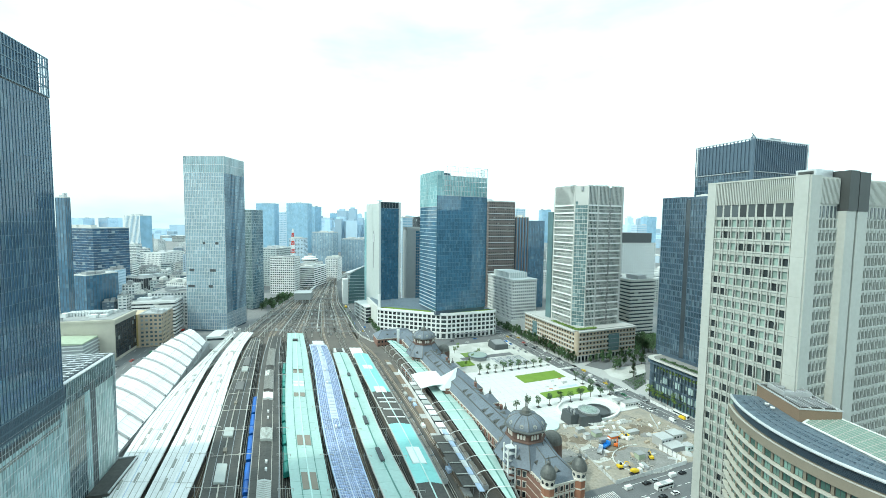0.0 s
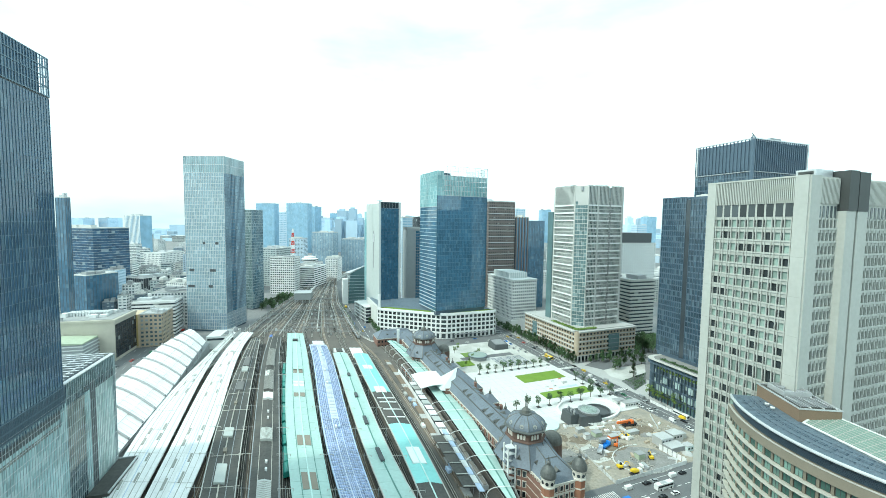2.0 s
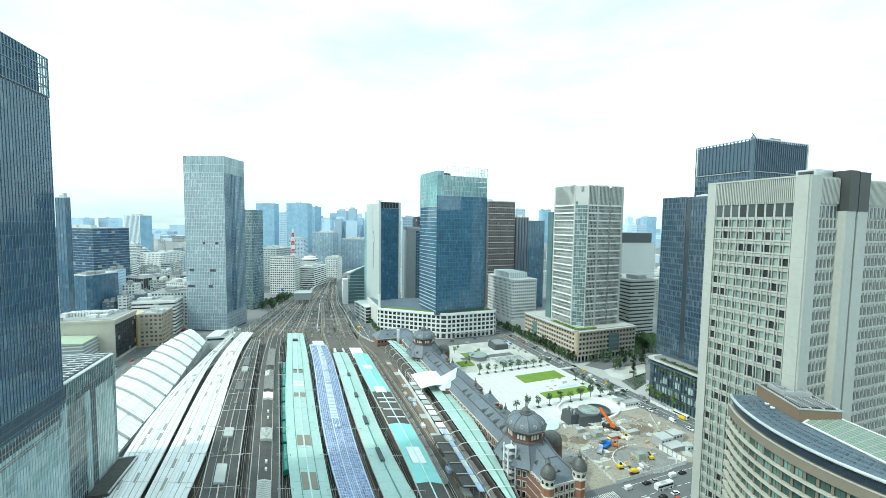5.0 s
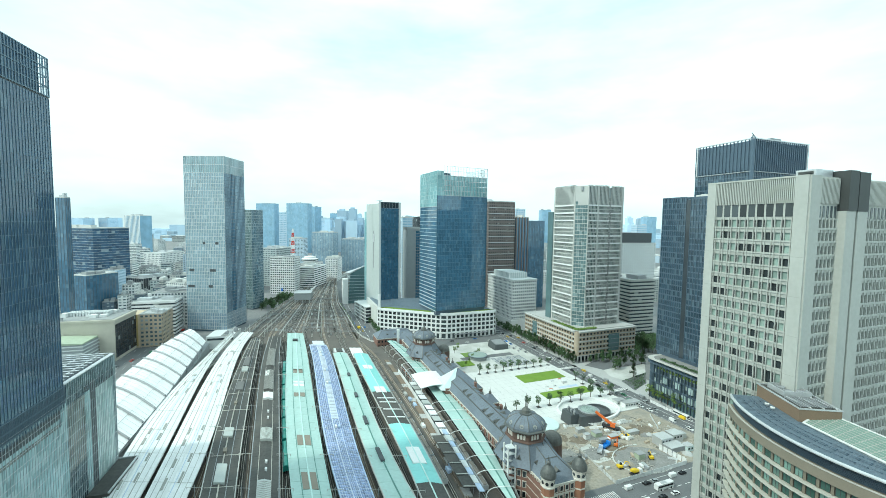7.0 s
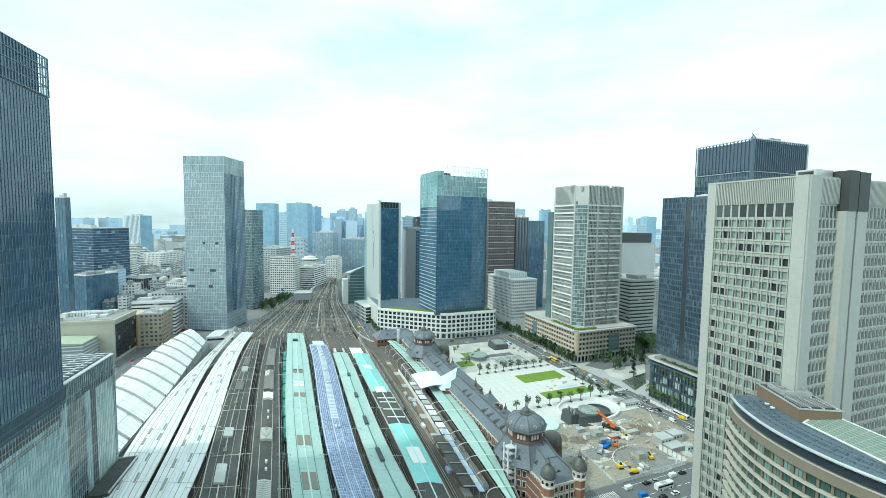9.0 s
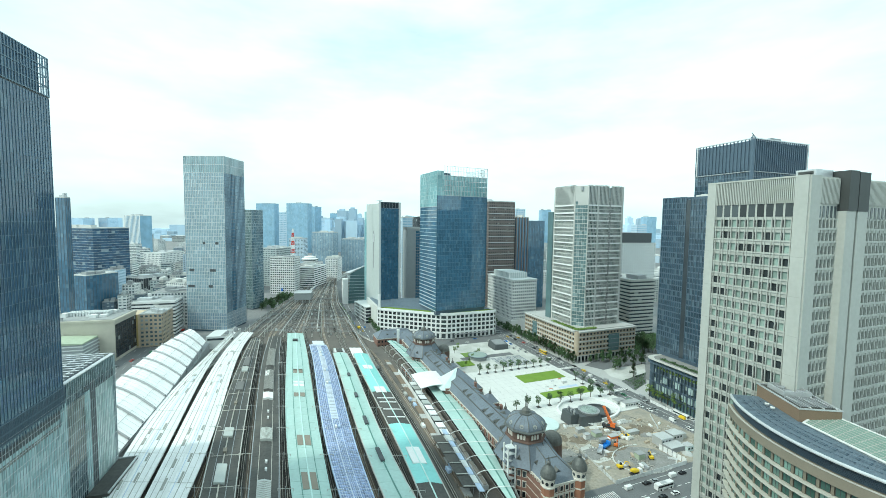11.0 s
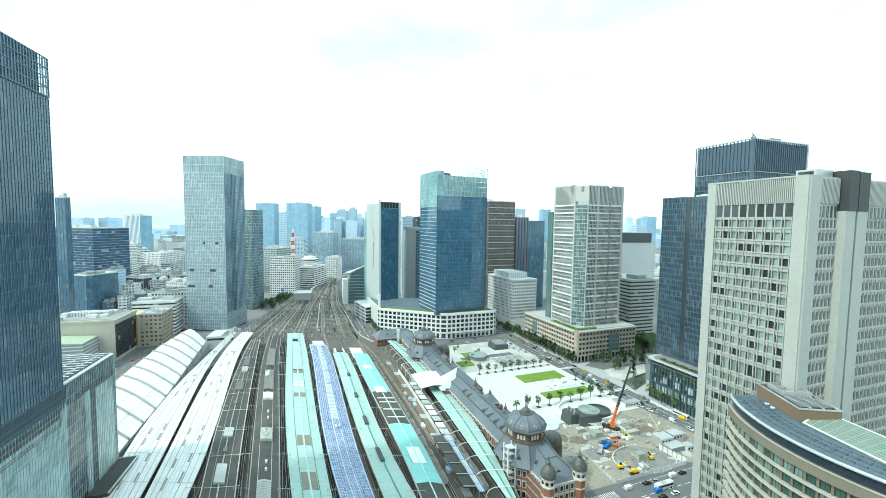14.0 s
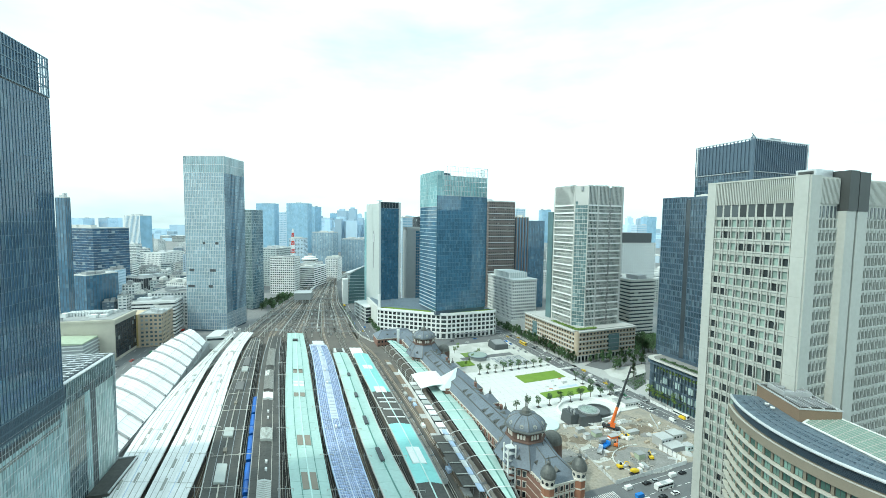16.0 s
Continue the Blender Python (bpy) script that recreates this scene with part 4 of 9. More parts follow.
def north_tower():
    """Near glass tower with its broad store block; both walls lie in one plane along the tracks."""
    w, d, h, base, crown = 50.0, 74.0, 190.6, 66.0, 14.8
    xa, ya = Vector((0.959, 0.284)), Vector((-0.284, 0.959))
    o = Vector((-147.3, 152.2)) - w * xa - d * ya
    t = thing("glass_tower", "tall dark blue glass tower with closely set mullions", "skyscraper", pose(o.x, o.y, 0, 0, 0, 16.5))
    part("core", Shape().box(0, w - 0.35, 0, d - 0.35, base, h - crown - 1), M["steelblue"], t)
    E, N = wall_of("E", w, d), wall_of("N", w, d)
    curtain(t, E, d, base - 8, h - crown, 26, 50, M["g_north"], M["mullion_blue"], band=0.14, mull=0.24, proud=0.2, band_proud=0.1)
    curtain(t, N, w, base + 4, h - crown, 24, 30, M["g_north"], M["mullion_blue"], band=0.5, mull=0.2, proud=0.16)
    part("shadow_gap", Shape().box(w - 0.3, w + 0.1, 0, d, h - crown, h - crown + 0.8), M["dark"], t)
    # open crown: glass behind, bare frame towards the corner
    g = Shape()
    for j in range(48):
        for k in range(4):
            g.box(w - 0.3, w, j * 1.43, j * 1.43 + 1.38, h - crown + 0.9 + k * 3.4, h - crown + 4.2 + k * 3.4)
    part("crown_glazing", g, M["g_north"], t, kind="stuff")
    s = Shape()
    for j in range(53):
        s.box(w - 0.1, w + 0.25, j * 1.43 - 0.1, j * 1.43 + 0.1, h - crown + 0.4, h)
    for k in range(5):
        s.box(w - 0.15, w + 0.2, 0, d, h - crown + 0.9 + k * 3.43 - 0.15, h - crown + 0.9 + k * 3.43 + 0.15)
    for j in range(20):
        s.box(w - j * 1.43 - 0.1, w - j * 1.43 + 0.1, d - 0.2, d + 0.1, h - crown + 0.4, h)
    for k in range(5):
        s.box(w - 28, w, d - 0.15, d + 0.1, h - crown + 0.9 + k * 3.43 - 0.15, h - crown + 0.9 + k * 3.43 + 0.15)
    part("crown_frame", s, M["mullion_blue"], t)
    # store block under and beyond the tower
    d2 = d + 40.0
    p = thing("department_store", "glass-clad department store block with gridded roof beside the platforms", "store building", pose(o.x, o.y, 0, 0, 0, 16.5))
    part("core", Shape().box(0, w - 0.35, 0, d2 - 0.4, 0, base - 1), M["steelblue"], p)
    E2, N2 = wall_of("E", w, d2), wall_of("N", w, d2)
    # zones of the glazed wall along the tracks: from, to, foot, head, glass, storeys
    for a0, a1, z0, z1, gm, fl in ((0, 72.2, 6, 51.5, "g_aqua", 10), (0, 71.0, 51.6, 53.0, "g_store_warm", 1), (0, 71.0, 53.1, 54.6, "g_aqua", 1), (0, 72.2, 58.4, 59.7, "g_aqua", 1), (72.3, 75.7, 6, 61.0, "g_aqua", 13),
                                   (75.8, 88.3, 30, 57.5, "g_store_warm", 6), (75.8, 88.3, 6, 30, "g_store_dark", 5), (88.4, 91.9, 6, 57.8, "g_aqua", 12), (96.2, 111.8, 6, 56.6, "g_aqua_pale", 11), (111.9, 114.0, 6, 66.0, "g_store", 12),
                                   (75.8, 111.8, 58.0, 66.8, "g_store_dark", 4)):
        curtain(p, E2, a1, z0, z1, fl, max(2, round((a1 - a0) / 1.45)), M[gm], M["mullion_pale"], band=0, mull=0, a0=a0)
    part("louvre_strip", Shape().box(w - 0.25, w + 0.1, 0, 71.4, 54.7, 58.3), M["louver"], p)
    part("dark_reveal", Shape().box(w - 0.3, w + 0.12, 91.9, 96.1, 4, 61), M["louver"], p)
    part("dark_reveal", Shape().box(w - 0.28, w + 0.08, 96.1, 111.8, 56.7, 57.9), M["louver"], p)
    part("louvre_band", Shape().box(w - 0.3, w + 0.05, 0, 75.0, 59.8, 66.2), M["louver"], p)
    blades = Shape()
    for k in range(16):
        blades.box(w + 0.05, w + 0.3, 0, 75.0, 59.9 + k * 0.4, 60.05 + k * 0.4)
    part("louvre_screen", blades, M["steelblue"], p)
    for z in (59.7, 62.9, 66.2):
        part("louvre_rail", Shape().box(w - 0.1, w + 0.4, 0, 75.0, z - 0.14, z + 0.14), M["mullion_blue"], p)
    grid = Shape()
    for k in range(79):
        y = k * 1.46
        grid.box(w - 0.1, w + 0.18, y - 0.09, y + 0.09, 6, 59.6 if y < 75 else 67)
    part("mullion_grid", grid, M["mullion_pale"], p, kind="stuff")
    lines = Shape()
    for k in range(14):
        lines.box(w + 0.2, w + 0.3, 0, d2, 8 + k * 4.05, 8.09 + k * 4.05)
    part("stay_cable", lines, M["silver"], p, kind="stuff")
    bed = thing("track_side_roof", "low dark flat roof with pale kerb below the store wall", "low roof", pose(o.x, o.y, 0, 0, 0, 16.5))
    part("deck", Shape().box(w + 0.8, w + 9.0, d + 10, d + 38, 0, 14.5), M["dark_roof"], bed)
    part("kerb", Shape().box(w + 8.6, w + 9.2, d + 10, d + 38.3, 14.5, 15.2).box(w + 0.8, w + 8.6, d + 38, d + 38.3, 14.5, 15.2), M["silver"], bed)
    part("roof_kerb", Shape().box(w - 1.2, w + 0.5, d, d2, base + 0.8, base + 1.2), M["silver"], p)
    part("roof_kerb", Shape().box(0, w + 0.5, d2 - 1.0, d2, base + 0.8, base + 1.2), M["silver"], p)
    for k in range(11):
        part("roof_bar", Shape().box(4, w - 3, d + 3 + k * 3.4, d + 3.9 + k * 3.4, base - 0.2, base + 0.9), M["silver"], p)
    for k in range(7):
        part("roof_bar", Shape().box(4 + k * 6.6, 4.8 + k * 6.6, d + 3, d2 - 3, base - 0.4, base + 0.6), M["silver"], p)


def glass_office_tower():
    """Deep blue tower over the white old post building."""
    w, d, top, mid = 64.0, 48.0, 189.0, 162.0
    t = thing("glass_tower", "deep blue glass tower with white floor fins and open glass crown", "skyscraper", pose(-7.2, 444.5, 0, 0, 0, 25.7))
    S, W = wall_of("S", w, d), wall_of("W", w, d)
    part("core", Shape().box(0.4, w - 0.4, 0.4, d - 0.4, 28, mid), M["steelblue"], t)
    part("core_top", Shape().box(0.4, 16, 0.4, d - 0.4, mid, top - 2), M["steelblue"], t)
    curtain(t, S, w, 33, mid, 31, 32, M["g_blue"], M["fin_glass"], band=0.3, mull=0.14, proud=0.15, band_proud=0.12)
    curtain(t, W, d, 33, 150, 28, 18, M["g_blue"], M["fin_blue"], band=0.5, mull=0.1, proud=0.15, band_proud=0.8, band_m=M["fin_floor"])
    curtain(t, W, d, 150, top, 9, 18, M["g_teal"], M["fin_pale"], band=0.25, mull=0.12)
    curtain(t, S, 8.0, mid, top, 6, 4, M["g_teal"], M["fin_pale"], band=0.25, mull=0.12)
    s, g = Shape(), Shape()
    for j in range(29):
        s.box(8 + j * 2 - 0.12, 8 + j * 2 + 0.12, -0.5, -0.1, mid, top + 5.6)
    for k in range(7):
        s.box(8, w, -0.45, -0.15, mid + 0.2 + k * 5.4, mid + 0.6 + k * 5.4)
        s.box(w - 0.4, w - 0.1, 0, d, mid + 0.2 + k * 5.4, mid + 0.6 + k * 5.4)
    for j in range(19):
        s.box(w - 0.4, w - 0.1, j * 2.6, j * 2.6 + 0.25, mid, top + 5.6)
    part("crown_frame", s, M["silver"], t)
    for j in range(28):
        for k in range(4):
            g.box(8.05 + j * 2, 9.95 + j * 2, 0.1, 0.3, mid + 0.6 + k * 5.6, mid + 5.8 + k * 5.6)
    part("crown_glazing", g, M["g_teal"], t, kind="stuff")
    part("plant_room", Shape().box(14, w - 8, 8, d - 8, mid, top - 6), M["g_teal"], t)
    for a in (0, w):
        part("corner_fin", Shape().box(a - 0.25, a + 0.25, -0.6, 0.1, 33, mid), M["fin_blue"], t)
    fins = Shape()
    for k in range(31):
        fins.box(w - 5, w + 0.2, -0.5, 0, 33 + k * 4.16, 33.35 + k * 4.16)
    part("corner_screen", fins, M["fin_blue"], t)
    part("plant_screen", Shape().box(w - 6, w, -0.3, 0.2, mid - 6, mid - 0.5), M["fin_blue"], t)


def post_building():
    """White low building with two angled street walls and planted roof."""
    t = thing("post_building", "white tiled low-rise building with rows of square windows and planted roof", "building", pose(0, 0, 0))
    pts = [Vector((-78, 476)), Vector((-74, 471)), Vector((-2, 447.5)), Vector((6, 447)), Vector((61, 467)), Vector((64, 472))]
    ring = [tuple(p) for p in pts] + [(34, 545), (-105, 545)]
    cx, cy = -8.0, 500.0
    inner = [(cx + (x - cx) * 0.985, cy + (y - cy) * 0.985) for x, y in ring]
    part("core", Shape().prism(inner, 0, 28.6), M["pale_concrete"], t)
    for p, q, bays in ((pts[0], pts[1], 1), (pts[1], pts[2], 14), (pts[2], pts[3], 1), (pts[3], pts[4], 11), (pts[4], pts[5], 1)):
        run = (q - p).length
        at = pose(p.x, p.y, 0, 0, 0, math.degrees(math.atan2(q.y - p.y, q.x - p.x)))
        bw = run / bays
        punched(t, at, run, 7.6, 27.6, 4, bays, bw * 0.70, 3.35, 0.95, M["white"], M["g_window_dark"], depth=0.5)
        punched(t, at, run, 0.5, 7.6, 1, bays, bw * 0.6, 5.6, 0.4, M["white"], M["g_window_dark"], depth=0.6)
        part("cornice", Shape().box(-0.4, run + 0.4, -0.7, 0.7, 27.6, 28.5), M["white"], t, at=at)
        part("parapet", Shape().box(0, run, 0, 0.6, 28.5, 30.2), M["white"], t, at=at)
        part("string_course", Shape().box(-0.1, run + 0.1, -0.35, 0.1, 7.2, 7.7), M["white"], t, at=at)
        turf = Shape()
        turf.box(1, run - 1, 1.2, 11.5, 28.6, 29.3)
        part("roof_planting", turf, M["lawn"], t, "green roof planting", at=at)
    part("roof_deck", Shape().prism([(cx + (x - cx) * 0.95, cy + (y - cy) * 0.95) for x, y in ring], 28.55, 28.75), M["blue_roof"], t, "dark blue-grey roof deck")
    part("roof_slope", Shape().hull([(-66, 490, 28.7), (-6, 470, 28.7), (-16, 520, 28.7), (-70, 525, 28.7)], [(-62, 494, 29.6), (-10, 476, 29.4), (-18, 517, 31.5), (-66, 522, 31.5)]), M["blue_roof"], t, "dark glazed roof slope")
    part("stair_tower", Shape().box(-77, -74, 474, 477, 28, 45), M["white"], t)
    part("awning", Shape().box(8, 50, -2.5, 0, 5.2, 5.7), M["grey_metal"], t, at=pose(6, 447, 0, 0, 0, 20))


def white_glass_tower():
    w, d, h = 31.0, 46.0, 158.0
    t = thing("office_tower", "slim white tower with a dark blue glazed front", "skyscraper", pose(-84, 524, 0, 0, 0, 31))
    S, W = wall_of("S", w, d), wall_of("W", w, d)
    part("core", Shape().box(0.3, w - 0.3, 0.4, d - 0.3, 0, h - 3), M["pale_clad"], t)
    curtain(t, S, w - 3, 20, h - 8, 34, 12, M["g_blue"], M["fin_blue"], band=0.3, mull=0.12, a0=2.5)
    curtain(t, S, w - 3, h - 8, h, 1, 6, M["g_dark"], M["silver"], band=0.4, mull=0.2, a0=2.5)
    part("edge_pier", Shape().box(0, 2.5, -1.2, 0.5, 0, h + 1), M["pale_clad"], t)
    part("edge_pier", Shape().box(w - 3, w, -0.6, 0.5, 0, h), M["pale_clad"], t)
    # this side alone gets the greyed colour that stands for shade
    punched(t, W, d, 20, h - 2, 34, 1, 0.8, 1.6, 1.2, M["shade_side_wall"], M["g_window_dark"], single=False)
    part("lift_slot", Shape().box(26, 28, -0.2, 0.1, 70, 120), M["grey_metal"], t, at=W)
    part("vent_panel", Shape().box(26, 31, -0.5, 0.1, 105, 116), M["silver"], t, at=W)
    part("plant_room", Shape().box(0, w * 0.8, d - 0.2, d + 8, 0, h - 12), M["g_teal"], t)
    part("cap", Shape().box(-1, 4, -1.5, 6, h + 1, h + 1.8), M["silver"], t)
    s = Shape()
    for k in range(5):
        s.box(-18, -0.5, -1.0, d, 3 + k * 4.4, 3.9 + k * 4.4)
    for k in range(10):
        s.box(-18, -17.4, k * 5, k * 5 + 0.6, 0, 21)
    part("terrace_frame", s, M["pale_clad"], t)
    part("annex", Shape().box(-17, -0.5, 0.4, d - 0.4, 0, 20), M["g_dark"], t)
    # grey neighbour between the two glass towers
    g = thing("office_tower", "grey slab tower with dark glazed strip", "skyscraper", pose(-52, 575, 0, 0, 0, 14))
    part("wall", Shape().box(0, 13, 0, 40, 0, 124), M["grey_clad"], g)
    curtain(g, wall_of("S", 33, 40), 33, 6, 120, 28, 7, M["g_blue"], M["grey_metal"], band=0.5, mull=0.2, a0=13)
    part("frame", Shape().box(13, 34, 0.1, 39, 0, 120), M["grey_clad"], g)
    part("cap", Shape().box(0, 34, -0.4, 40, 120.5, 125), M["grey_clad"], g)


def stone_tower():
    """Pale stone tower with glass corner over a sand-coloured podium."""
    w, d, h, pod = 52.0, 42.0, 171.0, 31.0
    t = thing("office_tower", "tall pale stone and glass tower with finned crown", "skyscraper", pose(133.6, 390, 0, 0, 0, 21.5))
    S, W = wall_of("S", w, d), wall_of("W", w, d)
    part("core", Shape().box(5.5, w - 0.6, 5.5, d - 0.6, pod, h - 6), M["grey_clad"], t)
    part("core_wing", Shape().box(0.6, 5.5, 9, d - 0.6, pod, h - 6), M["grey_clad"], t)
    part("core_wing", Shape().box(9, w - 0.6, 0.6, 5.5, pod, h - 6), M["grey_clad"], t)

    def field(at, a, b, bays):
        g, s = Shape(), Shape()
        n = 16
        fh = (h - 20 - pod) / n
        for i in range(n):
            for j in range(bays):
                bw = (b - a) / bays
                for k in (0, 1):
                    g.box(a + j * bw + 0.03, a + (j + 1) * bw - 0.03, 0.35, 0.6, pod + (i + k / 2) * fh, pod + (i + k / 2 + 0.5) * fh - 0.05)
        part("glazing", g, M["g_green"], t, kind="stuff", at=at)
        for j in range(bays + 1):
            x = a + j * (b - a) / bays
            s.box(x - 0.17, x + 0.17, -0.2, 0.55, pod, h - 20)
        for i in range(n * 2):
            s.box(a, b, 0.1, 0.5, pod + i * fh / 2 - 0.5, pod + i * fh / 2 + 0.5)
        part("mullions", s, M["light_stone"], t, kind="stuff", at=at)
        me = Shape().box(a - 0.3, b + 0.3, -0.7, 0.3, -0.7, 0.7).mesh("ledge", M["white"])
        for i in range(1, n + 1):
            part("ledge", me, None, t, at=at @ Matrix.Translation((0, 0, pod + i * fh)))
        c = Shape()
        k = 0
        x = a
        while x < b:
            c.box(x, x + 0.7, -0.3, 0.4, h - 20, h)
            x += 1.65
        part("crown_back", Shape().box(a, b, 0.3, 0.6, h - 20, h - 1), M["g_green"], t, at=at)
        part("crown_screen", c, M["light_stone"], t, kind="stuff", at=at)

    for at, spans, piers in ((S, ((8.6, 19, 6), (21, 33.5, 9), (36.5, 49.5, 9)), ((7.5, 8.6), (19, 21), (49.5, 52))),
                             (W, ((1.8, 31.5, 19),), ((0, 1.8), (31.5, 33)))):
        for a, b, bays in spans:
            field(at, a, b, bays)
        for a, b in piers:
            part("pier", Shape().box(a, b, -0.6, 0.6, pod, h - 0.5), M["light_stone"], t, at=at)
    curtain(t, S, 36.5, pod, h - 12, 34, 3, M["g_dark"], M["light_stone"], band=0.6, mull=0.3, a0=33.5)
    # glazed chamfer corner
    c = pose(0, 9, 0, 0, 0, -49)
    curtain(t, c, 11.6, pod, h - 16, 34, 5, M["g_teal_dark"], M["light_stone"], band=0.45, mull=0.15)
    part("corner_crown", Shape().prism([(0, 9), (7.5, 0), (9, 9)], h - 20, h - 1), M["light_stone"], t)
    part("side_wing", Shape().box(w, w + 4, 4, d - 4, pod, h - 26), M["g_teal_dark"], t)
    part("side_wing", Shape().box(-2, 4, d, d + 8, pod, h - 26), M["g_teal_dark"], t)
    part("crown_deck", Shape().box(3, w - 1, 3, d - 1, h - 6, h - 2), M["grey_clad"], t)

    w2, d2 = 74.0, 88.0
    p = thing("podium", "sand-coloured stone podium with rows of windows and planted terrace", "building", pose(128, 375, 0, 0, 0, 21.5))
    part("core", Shape().box(1.2, w2 - 1, 1.2, d2 - 1, 6, pod - 0.8), M["sand_stone"], p)
    part("base_wall", Shape().box(5, w2 - 4, 5, d2 - 4, 0, 6.5), M["g_dark"], p)
    for at, run, bays in ((wall_of("S", w2, d2), w2, 17), (wall_of("W", w2, d2), d2, 21)):
        a0 = 3.0 if bays == 17 else 0
        r = run if bays == 17 else run - 3.0
        punched(p, at, r, 6.5, 29, 5, bays, 2.6, 2.3, 1.0, M["sand_stone"], M["g_window_dark"], a0=a0, depth=0.8, thick=1.2)
        for k in range(6):
            part("string_course", Shape().box(a0, r, -0.5 if k % 2 else -0.3, 0.2, 6.0 + k * 4.5, (7.2 if k % 2 else 6.8) + k * 4.5), M["light_stone"], p, at=at)
        part("cornice", Shape().box(a0, r, -1.8, 1, 29.3, 30.3), M["light_stone"], p, at=at)
        g0, g1 = (39.2, 52.2) if bays == 17 else (16.2, 24.3)
        part("glazed_bay", Shape().box(g0, g1, -0.62, 0.3, 8, 25), M["g_teal_dark"], p, "tall dark glazed bay", at=at)
        for k in range(4):
            part("glazing_bar", Shape().box(g0, g1, -0.72, -0.6, 11.2 + k * 4.2, 11.5 + k * 4.2), M["grey_metal"], p, at=at)
        part("terrace_planting", foliage(3 if bays == 17 else run - 42, 26 if bays == 17 else run - 3, 1.6, 5.4, 30.9, 32.2, 1300, bays, 0.7), M["leaf_pale"], p, "green terrace planting", at=at)
        col = Shape().turned([(0.75, 0), (0.75, 6.6)], 10).mesh("column", M["light_stone"])
        for k in range(bays + 1):
            part("column", col, None, p, at=at @ Matrix.Translation((a0 + k * (r - a0) / bays, 1.0, 0)))
    corner = Shape().prism([(0, 3)] + [(3 - 3 * math.cos(i * math.pi / 12), 3 - 3 * math.sin(i * math.pi / 12)) for i in range(1, 6)] + [(3, 0), (5, 5)], 6.5, 29.3)
    part("rounded_corner", corner, M["sand_stone"], p)
    part("terrace", Shape().box(1, w2 - 1, 1, d2 - 1, 30.3, 30.9), M["concrete"], p)


def dark_tower():
    """Dark steel-blue tower with lower wing and rounded podium."""
    t = thing("office_tower", "tall dark blue-grey glass tower with finned crown", "skyscraper", pose(230.5, 304, 0, 0, 0, 20))
    w, d, h = 64.0, 45.0, 198.0
    S, W = wall_of("S", w, d), wall_of("W", w, d)
    part("core", Shape().box(0.4, w - 0.4, 0.4, d - 0.4, 0, h - 2), M["steelblue"], t)
    for at, run, bays in ((S, w, 34), (W, d, 20)):
        curtain(t, at, run, 31, h - 24, 34, bays, M["g_navy"], M["steelblue"], band=0.9, mull=0.35)
        s = Shape()
        n = 26 if bays == 34 else 16
        for j in range(n + 1):
            s.box(j * run / n - 0.28, j * run / n + 0.28, -0.8, 0.1, h - 24, h)
        s.box(0, run, -0.2, 0.3, h - 23, h - 1.5)
        part("crown_screen", s, M["steelblue"], t, kind="stuff", at=at)
        part("crown_rail", Shape().box(-0.4, run + 0.4, -0.9, 0.2, h - 0.4, h + 0.3), M["silver"], t, at=at)
        part("crown_sill", Shape().box(0, run, -0.9, 0.2, h - 24.6, h - 24), M["grey_clad"], t, at=at)
    part("corner_post", Shape().turned([(1.6, 31), (1.6, h + 1)], 12, 0.6, 0.6), M["steelblue"], t)
    part("corner_fin", Shape().box(-0.7, 0, d - 1.5, d - 0.5, h - 24, h), M["silver"], t)
    part("corner_fin", Shape().box(w - 1.2, w - 0.2, -0.9, 0, h - 24, h), M["silver"], t)
    roof = Shape().box(24, 32, 12, 18, h, h + 4).tube((8, 6, h), (8, 6, h + 4), 0.5).tube((4, 4, h + 5), (14, 8, h + 3.5), 0.3)
    part("roof_crane", roof, M["grey_metal"], t)
    part("plant_room", Shape().box(36, 48, 10, 20, h, h + 5), M["grey_metal"], t)
    ww, wd, wh = 40.0, 60.0, 153.0
    ya = Vector((-0.342, 0.94))
    o = Vector((172, 316)) - wd * ya
    v = thing("tower_wing", "lower dark glass wing of the steel-blue tower", "skyscraper", pose(o.x, o.y, 0, 0, 0, 20))
    part("core", Shape().box(0.4, ww, 0.4, wd - 0.4, 0, wh - 1), M["steelblue"], v)
    W2 = wall_of("W", ww, wd)
    curtain(v, W2, 20, 33, wh, 29, 11, M["g_navy"], M["steelblue"], band=0.9, mull=0.35)
    part("recess", Shape().box(20, 24, -0.05, 0.3, 33, wh - 2), M["g_dark"], v, at=W2)
    curtain(v, W2, wd, 33, wh - 1.5, 29, 17, M["g_navy"], M["steelblue"], band=0.9, mull=0.35, a0=24)
    curtain(v, wall_of("N", ww, wd), ww, 33, wh, 29, 20, M["g_navy"], M["steelblue"], band=0.9, mull=0.35)
    roof_gear(v, ww, wd, wh - 1, 6, random.Random(8), M["steelblue"])
    # podium with rounded corner towards the plaza
    p = thing("podium", "dark glass podium with rounded corner and planted ledge", "building", pose(160, 306.5, 0, 0, 0, 20))
    r = 7.0
    arc = [(r - r * math.cos(i * math.pi / 16), -r + r * math.sin(i * math.pi / 16)) for i in range(0, 9)]
    ring = [(0, -70)] + arc + [(60, 0), (60, -70)]
    ring = ring[::-1]
    part("core", Shape().prism([(x + 0.8, y - 0.8) for x, y in ring], 0, 29.5), M["g_teal_dark"], p)
    for z in (6, 13, 20, 27.2, 29.8):
        o2 = 0.4 if z < 27 else 1.6
        cx, cy = 30, -35
        big = [(x - o2 if x < 30 else x, y + o2 if y > -35 else y) for x, y in ring]
        part("floor_ledge", Shape().prism(big, z, z + (0.8 if z < 29 else 0.5)), M["steelblue"] if z < 29 else M["pale_edge"], p)
